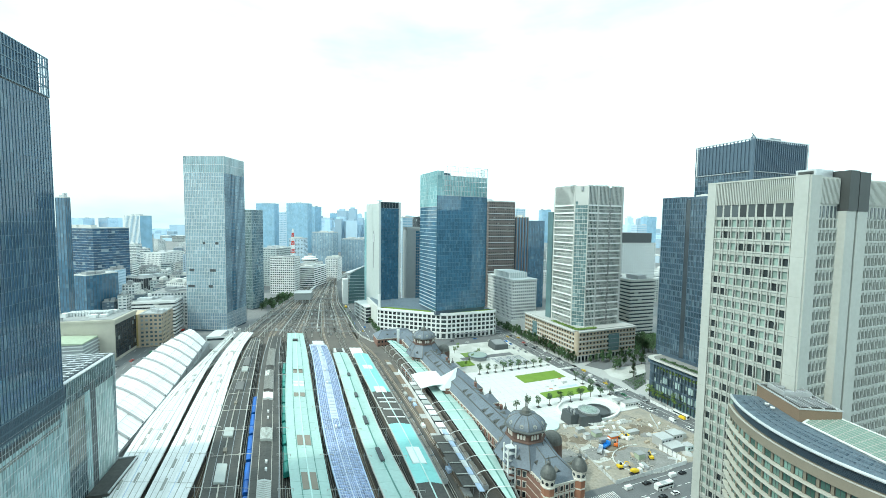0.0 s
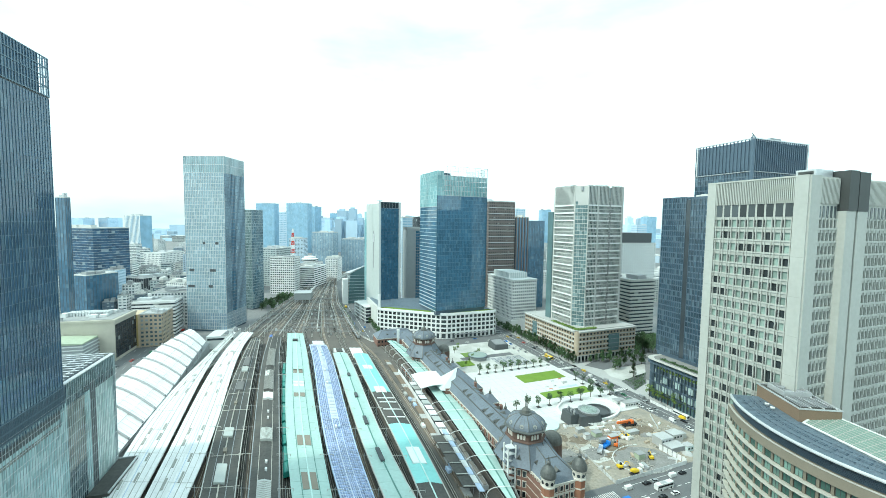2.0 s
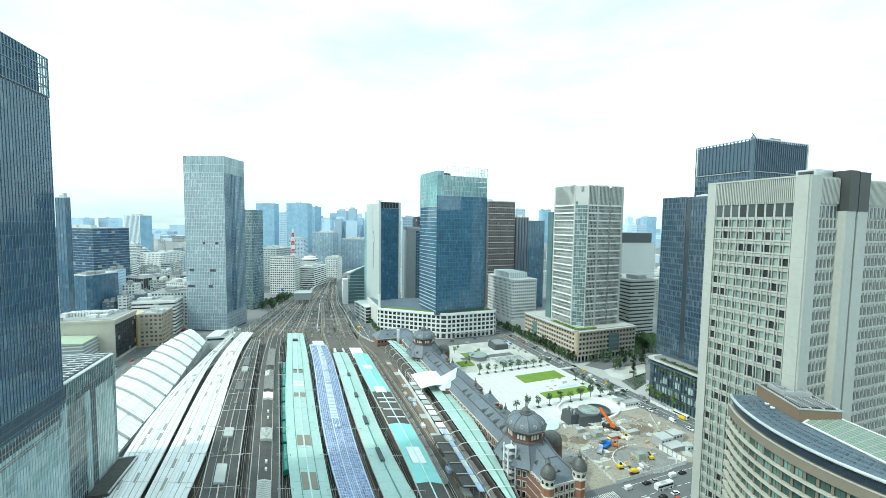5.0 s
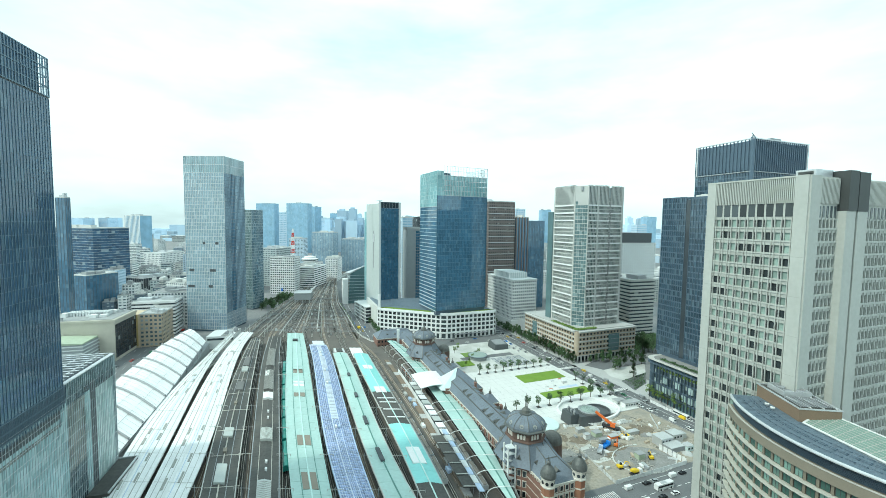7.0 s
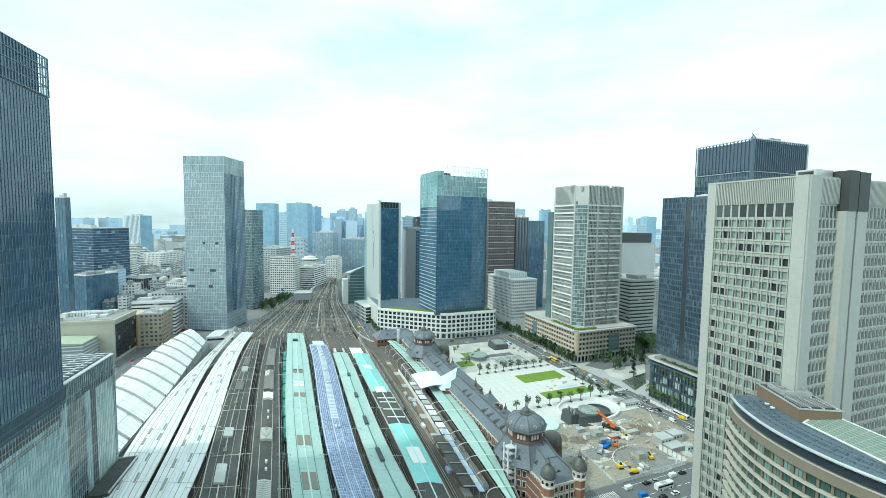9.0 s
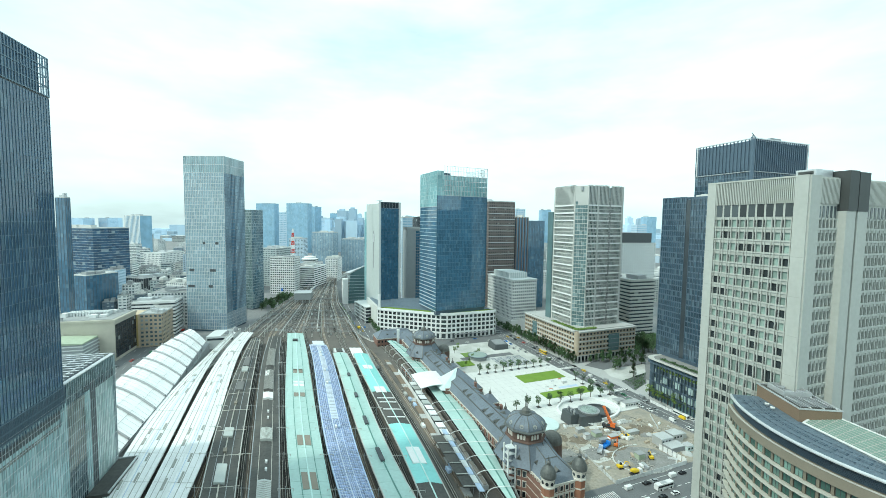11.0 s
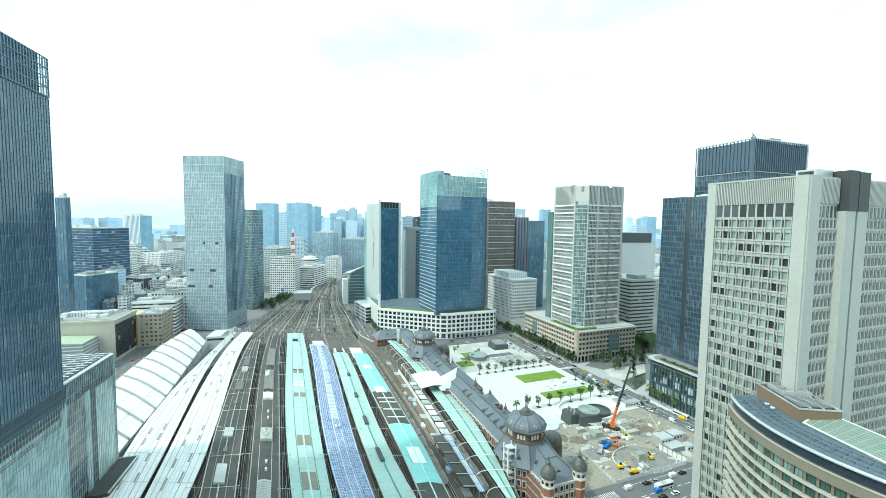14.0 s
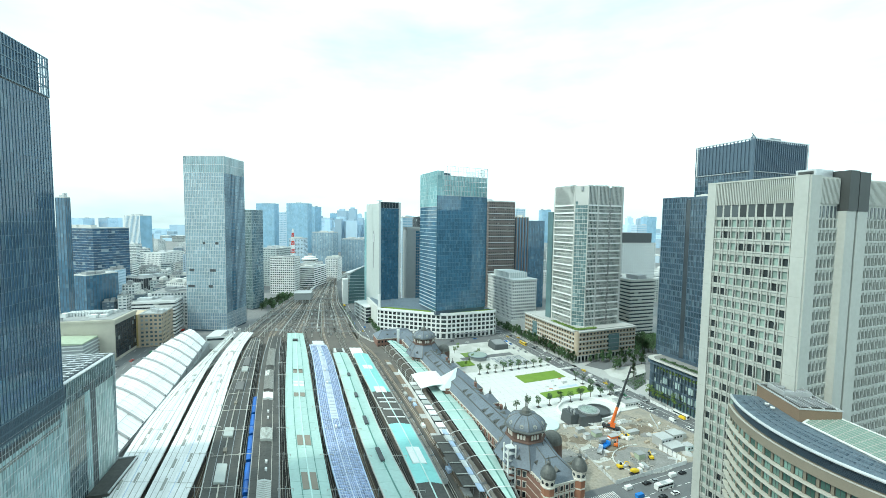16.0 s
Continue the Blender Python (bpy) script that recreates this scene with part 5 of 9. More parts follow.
    part("roof_deck", Shape().prism([(x + 1.4, y - 1.4) for x, y in ring], 30.3, 30.42), M["lot"], p)
    curtain(p, pose(0.72, -r, 0, 0, 0, -90), 62, 6.2, 26.8, 6, 34, M["g_podium"], M["steelblue"], band=0.35, mull=0.18, proud=0.15)
    curtain(p, pose(r, -0.72, 0, 0, 0, 180) @ Matrix.Translation((-46, 0, 0)), 46, 6.2, 26.8, 6, 24, M["g_podium"], M["steelblue"], band=0.35, mull=0.18, proud=0.15)
    part("loggia_planting", foliage(-60, -9, -0.5, 0.3, 24.2, 26.4, 700, 9, 0.45), M["leaf_pale"], p, "pale green planting in the upper loggia", at=pose(0, 0, 0, 0, 0, 90))
    s = Shape()
    for k in range(24):
        s.box(-0.6, 0.6, -r - k * 2.6 - 0.15, -r - k * 2.6 + 0.15, 0, 29.5)
    for i in range(0, 9, 1):
        x, y = arc[i]
        s.box(x - 0.2, x + 0.2, y - 0.2, y + 0.5, 0, 29.5)
    for k in range(16):
        s.box(r + k * 3, r + k * 3 + 0.3, -0.6, 0.6, 0, 29.5)
    part("podium_post", s, M["steelblue"], p, kind="stuff")
    for k in range(9):
        part("display_window", Shape().box(-0.3, 0.82, -r - 6.5 - k * 5.2, -r - 3 - k * 5.2, 8, 12.4), M["g_shop"], p)
        if k % 2:
            part("display_window", Shape().box(-0.3, 0.82, -r - 6.5 - k * 5.2, -r - 3 - k * 5.2, 15, 19.4), M["g_shop"], p)
    part("ledge_planting", foliage(-66, -9, -5.5, -3.0, 30.2, 31.8, 900, 5, 0.6), M["leaf"], p, "green ledge planting", at=pose(0, 0, 0, 0, 0, 90))


def cream_tower():
    """Near cream tower: window grid on one wall, piers and slim windows on the other."""
    w, d, h = 72.0, 30.0, 147.0
    t = thing("office_tower", "cream panelled tower with a grid of small windows", "skyscraper", pose(104, 115, 0, 0, 0, 19.6))
    S, W = wall_of("S", w, d), wall_of("W", w, d)
    part("core", Shape().box(0.9, w, 0.9, d - 0.3, 0, h - 1), M["cream"], t)
    fh, n, z0 = 3.9, 34, 2.4
    # window wall
    # one taller storey a third of the way down
    storeys = [(2.4 + i * 4.02, 4.02) for i in range(20)] + [(82.8, 5.4)] + [(88.2 + i * 3.9, 3.9) for i in range(12)]
    punched(t, W, 26.6, 2.4, 82.8, 20, 9, 2.0, 2.45, 0.85, M["cream"], M["g_window"], a0=3.0, depth=0.5, thick=0.9)
    punched(t, W, 26.6, 82.8, 88.2, 1, 9, 2.0, 3.8, 0.85, M["cream"], M["g_window"], a0=3.0, depth=0.5, thick=0.9)
    punched(t, W, 26.6, 88.2, 135.0, 12, 9, 2.0, 2.35, 0.85, M["cream"], M["g_window"], a0=3.0, depth=0.5, thick=0.9)
    slot = Shape()
    for z, f in storeys:
        for j in range(9):
            x = 3.0 + j * 23.6 / 9 + 0.02
            slot.box(x - 0.26, x + 0.26, -0.05, 0.1, z + 0.85, z + f - 0.7)
    part("vent_slot", slot, M["dark"], t, kind="stuff", at=W)
    ledge = Shape().box(3.0, 26.6, -0.28, 0.1, -0.16, 0.16).mesh("sill_course", M["cream"])
    for z, f in storeys:
        part("sill_course", ledge, None, t, at=W @ Matrix.Translation((0, 0, z + 0.55)))
    joints = Shape()
    for z, f in storeys[::3]:
        joints.box(0, 3.0, -0.515, -0.45, z, z + 0.09).box(26.6, 30.0, -0.515, -0.45, z, z + 0.09)
    part("panel_joint", joints, M["vent_grey"], t, kind="stuff", at=W)
    rib = Shape()
    for j in range(10):
        x = 3.0 + j * 23.6 / 9
        rib.box(x - 0.55, x - 0.32, -0.3, 0.1, z0, z0 + n * fh)
        rib.box(x + 0.3, x + 0.5, -0.3, 0.1, z0, z0 + n * fh)
    part("ribs", rib, M["fluted"], t, at=W)
    part("tall_windows", Shape().box(3, 26.6, -0.02, 0.3, h - 12.0, h - 7.8), M["cream"], t, at=W)
    tall = Shape().box(-1.0, 1.0, -0.1, 0.1, 0, 4.0).mesh("window", M["g_window_dark"])
    for j in range(9):
        part("window", tall, None, t, at=W @ Matrix.Translation((3.0 + (j + 0.5) * 23.6 / 9, 0, h - 11.8)))
    for a, b in ((0, 3.0), (26.6, 30.0)):
        part("corner_pier", Shape().box(a, b, -0.5, 0.9, 0, h), M["cream"], t, at=W)
    s = Shape()
    for j in range(45):
        s.box(3.1 + j * 0.525, 3.38 + j * 0.525, -0.45, 0.2, h - 7.8, h - 0.5)
    s.box(3, 26.6, 0.1, 0.9, h - 7.8, h - 0.2)
    part("fluted_parapet", s, M["fluted"], t, kind="stuff", at=W)
    part("cap", Shape().box(0, 30, -0.55, 0.9, h - 0.4, h + 0.1), M["cream"], t, at=W)
    # side wall with slim windows
    spans = ((4.5, 13.5, 5), (24.0, 72.0, 24))
    for a, b, bays in spans:
        punched(t, S, b, z0, z0 + fh * n, n, bays, 1.25, 2.5, 0.8, M["cream"], M["g_window_dark"], a0=a, depth=0.4, thick=0.9, single=False)
        r2 = Shape()
        for j in range(bays + 1):
            x = a + j * (b - a) / bays
            r2.box(x - 0.2, x + 0.2, -0.22, 0.05, z0, h - 12)
        part("ribs", r2, M["fluted"], t, at=S)
        r3 = Shape()
        for j in range(int((b - a) / 0.6)):
            r3.box(a + j * 0.6, a + j * 0.6 + 0.3, -0.45, 0.2, h - 8, h - 0.5)
        r3.box(a, b, 0.1, 0.9, h - 12.5, h - 0.2)
        part("fluted_parapet", r3, M["fluted"], t, kind="stuff", at=S)
        r4 = Shape()
        for j in range(bays):
            r4.box(a + (j + 0.25) * (b - a) / bays, a + (j + 0.75) * (b - a) / bays, 0.0, 0.3, h - 12.2, h - 8.6)
        part("tall_window", r4, M["g_window_dark"], t, kind="stuff", at=S)
        sc = Shape().box(a, b, -0.34, 0.1, -0.3, 0.3).mesh("sill_course", M["cream"])
        for i in range(n):
            part("sill_course", sc, None, t, at=S @ Matrix.Translation((0, 0, z0 + i * fh + 0.55)))
    part("corner_pier", Shape().box(0, 4.5, -0.4, 0.9, 0, h), M["cream"], t, at=S)
    part("service_pier", Shape().box(13.5, 18.0, -2.2, 0.9, 0, h - 10), M["cream"], t, at=S)
    part("service_pier", Shape().box(18.0, 19.0, -0.4, 0.9, 0, h - 10), M["cream"], t, at=S)
    part("service_pier", Shape().box(19.0, 24.0, -2.2, 0.9, 0, h - 10), M["cream"], t, at=S)
    part("plant_box", Shape().box(13.8, 18.2, -2.4, 4, h - 10, h + 1.8), M["louver_box"], t, "dark louvred plant box", at=S)
    part("plant_box", Shape().box(18.6, 23.8, -2.4, 4, h - 10, h + 1.5), M["louver_box"], t, "dark louvred plant box", at=S)
    part("roof_frame", Shape().box(5, 13, 1.5, 2, h, h + 1.6).box(5, 13, 6, 6.5, h, h + 1.6).box(5, 13.2, 1.4, 6.6, h + 1.6, h + 2.1), M["silver"], t, at=S)
    # lower setback
    b = thing("podium", "cream panelled base of the tower with recessed windows", "building", pose(104, 115, 0, 0, 0, 19.6))
    punched(b, pose(-2.0, 33, 0, 0, 0, -90), 36, 3, 27, 6, 11, 2.0, 2.4, 0.8, M["cream"], M["g_window_dark"], a0=0, depth=0.5, thick=0.8)
    part("core", Shape().box(-1.2, 0.3, -3, 33, 0, 27), M["cream"], b)
    part("ledge", Shape().box(-2.4, 0.3, -3, 33.4, 27, 28), M["cream"], b)


def curved_hotel():
    """Curved block with projecting floor slabs and a metal roof."""
    t = thing("curved_hotel", "curved cream stone block with projecting slabs and blue-grey metal roof", "building")
    cx, cy, R = 130.9, 103.9, 44.3

    def pt(deg, off=0.0):
        a = radians(deg)
        return (cx - (R + off) * math.cos(a), cy + (R + off) * math.sin(a))

    def band(o0, o1, z0, z1, a0=-50.0, a1=26.9, n=34, rise=0.0):
        return Shape().sweep([[(*pt(a, o1), z0), (*pt(a, o0), z0), (*pt(a, o0), z1 + rise), (*pt(a, o1), z1)] for a in frange(a0, a1, n)])

    top = 79.0
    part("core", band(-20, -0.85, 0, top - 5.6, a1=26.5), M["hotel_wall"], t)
    pane = Shape().box(-0.12, 0.12, -0.85, 0.85, 0, 2.45).mesh("window", M["green_pane"])
    frame_bar = Shape().box(-0.1, 0.18, -0.05, 0.05, 0, 2.45).box(-0.1, 0.18, -0.93, -0.83, 0, 2.45).box(-0.1, 0.18, 0.83, 0.93, 0, 2.45).mesh("window_frame", M["dark"])
    pier = Shape().box(-0.3, 0.3, -0.3, 0.3, 0, 2.75).mesh("pier", M["hotel_pier"])
    for i in range(17):
        z = top - 8.4 - i * 3.3
        part("floor_slab", band(-0.95, 0.55, z - 0.2, z + 0.12, rise=0.05), M["slab"], t)
        for k in range(16 if i < 8 else 0):
            a = -30 + k * 3.62
            x, y = pt(a, -0.76)
            part("window", pane, None, t, at=pose(x, y, z + 0.4, 0, 0, -a))
            part("window_frame", frame_bar, None, t, at=pose(*pt(a, -0.8), z + 0.4, 0, 0, 180 - a))
            x, y = pt(a + 1.81, -0.75)
            part("pier", pier, None, t, at=pose(x, y, z + 0.3, 0, 0, 180 - a))
    part("parapet_band", band(-1.9, 0.15, top - 5.6, top - 3.05), M["beige_band"], t, "beige stone band under the roof")
    part("parapet_coping", band(-0.3, 0.3, top - 3.05, top - 2.9), M["slab"], t)
    part("louvre_recess", band(-20, -1.5, top - 5.5, top - 0.35, a1=26.0), M["louver"], t)
    blades = Shape()
    for k in range(7):
        b = band(-1.4, -0.9, top - 2.8 + k * 0.36, top - 2.72 + k * 0.36, a1=26.4)
        m = len(blades.v)
        blades.v += b.v
        blades.f += [tuple(m + i for i in q) for q in b.f]
    part("louvre_screen", blades, M["steelblue"], t)
    part("roof_rim", band(-0.55, 0.0, top - 0.3, top + 0.0, rise=0.3), M["silver"], t, "pale metal roof edge")
    part("metal_roof", Shape().sweep([[(*pt(a, -0.6), top - 0.4), (*pt(a, -9.6), top - 0.4), (*pt(a, -9.6), top + 1.15), (*pt(a, -0.6), top + 0.2)] for a in frange(-50, 26.7, 34)]), M["blue_roof"], t)
    part("flat_roof", band(-24, -9.7, top - 0.4, top + 0.6, a1=12), M["grey_clad"], t)
    seams = Shape()
    for a in frange(-48, 25.5, 60):
        p, q = pt(a, -0.9), pt(a, -9.4)
        seams.tube((*p, top + 0.38), (*q, top + 1.16), 0.035, sides=4)
    part("roof_seams", seams, M["blue_roof"], t)
    lines = Shape()
    for o in (-2.6, -4.4, -5.1, -6.6):
        for a in frange(-48, 23, 24)[:-1]:
            z = top + 0.37 + (-o - 0.8) * 0.09
            lines.tube((*pt(a, o), z + 0.1), (*pt(a + 2.2, o), z + 0.1), 0.07, sides=4)
            lines.box(pt(a, o)[0] - 0.12, pt(a, o)[0] + 0.12, pt(a, o)[1] - 0.12, pt(a, o)[1] + 0.12, z - 0.05, z + 0.22)
    part("roof_rail", lines, M["steelblue"], t)
    part("end_fin", band(-9.5, -0.9, 0, top - 5.6, 26.5, 27.0, 1), M["slab"], t)
    # plant house
    q = thing("plant_house", "brown roof plant house with a white screen on the curved roof", "roof structure", pose(97.9, 121.4, top, 0, 0, -97))
    part("wall", Shape().box(0, 17.2, 0, 10.4, -0.3, 4.5), M["brown_panel"], q)
    part("rim", Shape().box(-0.15, 17.35, -0.15, 0.25, 4.5, 4.8).box(-0.15, 17.35, 10.15, 10.55, 4.5, 4.8).box(-0.15, 0.25, 0.25, 10.15, 4.5, 4.8).box(16.95, 17.35, 0.25, 10.15, 4.5, 4.8), M["silver"], q)
    part("deck", Shape().box(0.3, 16.9, 0.3, 10.1, 4.5, 4.56), M["dark_roof"], q)
    part("screen", Shape().box(2, 8.8, 1.6, 1.8, 4.56, 6.0).box(2, 8.8, 8.8, 9, 4.56, 6.0).box(2, 2.2, 1.8, 8.8, 4.56, 6.0).box(8.6, 8.8, 1.8, 8.8, 4.56, 6.0), M["silver"], q, "white louvred screen")
    grid = Shape()
    for k in range(11):
        grid.tube((10.2, 1.0 + k * 0.83, 4.9), (16.2, 1.0 + k * 0.83, 4.9), 0.09, sides=4)
        grid.tube((10.2 + k * 0.6, 1.0, 5.0), (10.2 + k * 0.6, 9.3, 5.0), 0.07, sides=4)
    for x, y in ((10.2, 1.0), (16.2, 1.0), (10.2, 9.3), (16.2, 9.3)):
        grid.tube((x, y, 4.5), (x, y, 5.05), 0.12, sides=4)
    part("roof_grating", grid, M["grey_metal"], q)
    for x, y in ((4, 4), (6.8, 4), (4, 7.5), (6.8, 7.5)):
        part("fan", Shape().turned([(1.1, 4.56), (1.1, 5.6), (0.8, 5.75), (0.75, 5.5)], 12, x, y), M["grey_metal"], q)
    pipes = Shape()
    for k in range(3):
        pipes.tube((9.3, 2 + k * 3.2, 4.75), (16.5, 3.4 + k * 3.2, 4.75), 0.16, sides=6)
    part("pipe_run", pipes, M["white"], q)
    for x, y in ((94.9, 113.7), (94.5, 111.2)):
        dsh = thing("dish_antenna", "small white dish on the metal roof", "antenna", pose(x, y, top + 0.85, 0, 0, 20))
        part("bowl", Shape().turned([(0.15, 0.45), (0.45, 0.55), (0.62, 0.95)], 12), M["white"], dsh)
        part("mast", Shape().tube((0, 0, -0.3), (0, 0, 0.5), 0.08), M["grey_metal"], dsh)
    # glass roof
    g = thing("glass_roof", "green-tinted gridded glass roof with pale frames", "roof structure")
    A, B, C, D = Vector((95.9, 103.0, top + 1.5)), Vector((99.6, 74, top + 1.5)), Vector((111.6, 74, top + 2.5)), Vector((105.4, 107.7, top + 2.5))
    nu, nv = 16, 9

    def at2(u, v):
        return A.lerp(B, u).lerp(D.lerp(C, u), v)
    for i in range(nu):
        for j in range(nv):
            e = 0.05
            c4 = [at2((i + e) / nu, (j + e) / nv), at2((i + 1 - e) / nu, (j + e) / nv), at2((i + 1 - e) / nu, (j + 1 - e) / nv), at2((i + e) / nu, (j + 1 - e) / nv)]
            part("pane", Shape().hull([tuple(v - Vector((0, 0, 0.15))) for v in c4], [tuple(v) for v in c4]), M["roof_glass"], g)
    fr = Shape()
    for i in range(nu + 1):
        fr.tube(A.lerp(B, i / nu), D.lerp(C, i / nu), 0.10, sides=4)
    for j in range(1, nv):
        fr.tube(A.lerp(D, j / nv), B.lerp(C, j / nv), 0.08, sides=4)
    part("frame_grid", fr, M["vent_grey"], g)
    part("edge_frame", Shape().tube(A, B, 0.32, sides=4).tube(D, C, 0.22, sides=4).tube(A, D, 0.3, sides=4), M["pale_concrete"], g)
    part("base", Shape().hull([tuple(v - Vector((0, 0, 3.0))) for v in (A, B, C, D)], [tuple(v - Vector((0, 0, 0.3))) for v in (A, B, C, D)]), M["grey_clad"], g)


south_tower()
north_tower()
glass_office_tower()
post_building()
white_glass_tower()
stone_tower()
dark_tower()
cream_tower()
curved_hotel()


# ---- station ----
def station():
    t = thing("station_building", "long red brick station with slate roofs and octagonal domes", "railway station", STN)
    def rng_wall(x0, x1, y, z0, z1, face, bays, floors, single=True):
        """Brick wall with stone-framed windows; face -1 looks to the plaza, 1 to the tracks."""
        at = pose(x1, y, 0, 0, 0, 180) if face > 0 else pose(x0, y, 0)
        run = x1 - x0
        fh = (z1 - z0) / floors
        punched(t, at, run, z0, z1, floors, bays, 1.5, fh * 0.52, fh * 0.24, M["brick"], M["g_window_dark"], depth=0.3, thick=0.7, single=single)
        trim = Shape()
        for i in range(floors + 1):
            trim.box(-0.1, run + 0.1, -0.22, 0.2, z0 + i * fh - 0.25, z0 + i * fh + 0.25)
        part("stone_band", trim, M["stone_trim"], t, at=at)
        fr = Shape().box(-1.1, 1.1, -0.12, 0.1, -0.3, 0.0).box(-1.1, -0.76, -0.12, 0.1, 0, fh * 0.52).box(0.76, 1.1, -0.12, 0.1, 0, fh * 0.52).box(-1.1, 1.1, -0.12, 0.1, fh * 0.52, fh * 0.52 + 0.4).mesh("window_surround", M["stone_trim"])
        for i in range(floors if single else 0):
            for j in range(bays):
                part("window_surround", fr, None, t, at=at @ Matrix.Translation(((j + 0.5) * run / bays, 0, z0 + i * fh + fh * 0.24)))

    # long range
    part("body", Shape().box(-24, 212, -9, 6.2, 0, 15.5), M["brick"], t)
    rng_wall(-7, 212, 7, 0.5, 15.5, 1, 46, 3)
    rng_wall(14, 200, -10, 0.5, 15.5, -1, 48, 3, False)
    part("cornice", Shape().box(-7, 212, -10.4, 7.4, 15.5, 16.1), M["stone_trim"], t)
    part("main_roof", Shape().sweep([[(x, -10.2, 16.1), (x, 7.2, 16.1), (x, 4.2, 20.5), (x, -1.5, 23.0), (x, -7.2, 20.5)] for x in (6, 208)][::-1]), M["slate"], t)
    part("ridge_cap", Shape().box(8, 206, -1.8, -1.2, 22.9, 23.3), M["copper"], t)
    dormer = Shape().sweep([[(-1.7, 0, 0), (1.7, 0, 0), (0, -0.4, 2.0)], [(-1.7, 4.6, 1.2), (1.7, 4.6, 1.2), (0, 4.6, 2.0)]]).mesh("dormer", M["copper"])
    face = Shape().hull([(-1.1, -0.06, 0.15), (1.1, -0.06, 0.15), (1.1, 0.2, 0.15), (-1.1, 0.2, 0.15)], [(-0.25, -0.3, 1.3), (0.25, -0.3, 1.3), (0.25, 0.2, 1.3), (-0.25, 0.2, 1.3)]).mesh("dormer_window", M["g_window_dark"])
    for x in (19, 26, 33.5, 40, 62, 69, 118, 125, 143, 150):
        for at in (pose(x, 3.8, 20.3, 0, 0, 180), pose(x, -6.8, 20.3)):
            part("dormer", dormer, None, t, at=at)
            part("dormer_window", face, None, t, at=at)
    # standing seams of the long roof
    seams = Shape()
    for k in range(82):
        seams.tube((9 + k * 2.4, 4.3, 20.55), (9 + k * 2.4, -1.4, 23.05), 0.05, sides=4)
    part("roof_seams", seams, M["dome_grey"], t, kind="stuff")
    part("roof_kerb", Shape().box(6, 208, 4.1, 4.6, 20.2, 20.7), M["copper"], t)
    chim = Shape().box(-0.9, 0.9, -0.6, 0.6, 0, 4).box(-1.1, 1.1, -0.8, 0.8, 4, 4.5).mesh("chimney", M["brick"])
    for x in (18, 40, 76, 96, 130, 160, 186):
        part("chimney", chim, None, t, at=pose(x, -8.2, 18.5))

    # turreted pavilions on the plaza side
    for x, w in ((38, 7), (58, 10), (80, 7), (122, 7), (142, 9), (164, 7)):
        part("pavilion", Shape().box(x - w / 2, x + w / 2, -14, -9, 0, 17.5), M["brick"], t)
        part("pavilion_band", Shape().box(x - w / 2 - 0.3, x + w / 2 + 0.3, -14.3, -9, 17.5, 18.1), M["stone_trim"], t)
        part("pavilion_roof", Shape().hull([(x - w / 2, -14, 18.1), (x + w / 2, -14, 18.1), (x + w / 2, -5, 18.1), (x - w / 2, -5, 18.1)], [(x - 1, -11, 18 + w * 0.42), (x + 1, -11, 18 + w * 0.42), (x + 1, -9, 18 + w * 0.42), (x - 1, -9, 18 + w * 0.42)]), M["slate"], t)
        part("finial", Shape().turned([(0.9, 17.8 + w * 0.42), (1.0, 19 + w * 0.42), (0.3, 20 + w * 0.42), (0.1, 22 + w * 0.42)], 8, x, -10), M["copper"], t)

    # centre pavilion
    part("centre_block", Shape().box(85, 105, -14, 10, 0, 17), M["brick"], t)
    part("centre_roof", Shape().hull([(84, -15, 17), (106, -15, 17), (106, 5, 17), (84, 5, 17)], [(94, -4, 26.5), (96, -4, 26.5), (96, -3, 26.5), (94, -3, 26.5)]), M["slate"], t)
    part("glazed_gable", Shape().hull([(84, 5.1, 16), (106, 5.1, 16), (104, 13, 16), (86, 13, 16)], [(94.6, -2.4, 26.8), (95.4, -2.4, 26.8), (95.4, -1.6, 26.8), (94.6, -1.6, 26.8)]), M["pale_mint"], t, "pale green glazed hipped roof")

    # domed halls
    for x, sc in ((0.0, 0.70), (163.0, 0.70)):
        b = pose(x, 0.6, 0)
        part("hall", Shape().turned([(18 * sc, 0), (18 * sc, 17)], 8, turn=math.pi / 8), M["brick"], t, at=b)
        for i in range(8):
            a = i * math.pi / 4
            rr = 18 * sc * math.cos(math.pi / 8)
            at = b @ pose(rr * math.cos(a), rr * math.sin(a), 0, 0, 0, math.degrees(a))
            for z in (2.2, 7.2, 12.2):
                frm, pane = Shape(), Shape()
                for o in (-2.6, 0.0, 2.6):
                    frm.box(-0.1, 0.18, o - 1.05, o + 1.05, z - 0.3, z + 3.0)
                    pane.box(0.1, 0.24, o - 0.7, o + 0.7, z, z + 2.6)
                part("window_surround", frm, M["stone_trim"], t, at=at)
                part("window_row", pane, M["g_window_dark"], t, at=at)
        part("hall_cornice", Shape().turned([(18.6 * sc, 17), (18.6 * sc, 17.6)], 8, turn=math.pi / 8), M["stone_trim"], t, at=b)
        part("hall_roof", Shape().turned([(22.5 * sc, 17.6), (13.8 * sc, 26.8)], 8, turn=math.pi / 8), M["slate"], t, at=b)
        part("drum", Shape().turned([(13.6 * sc, 26.6), (14.8 * sc, 27.0), (13.2 * sc, 27.6), (13.2 * sc, 31.2), (14.2 * sc, 31.5), (14.6 * sc, 32.0)], 8, turn=math.pi / 8), M["dark_brick"], t, at=b)
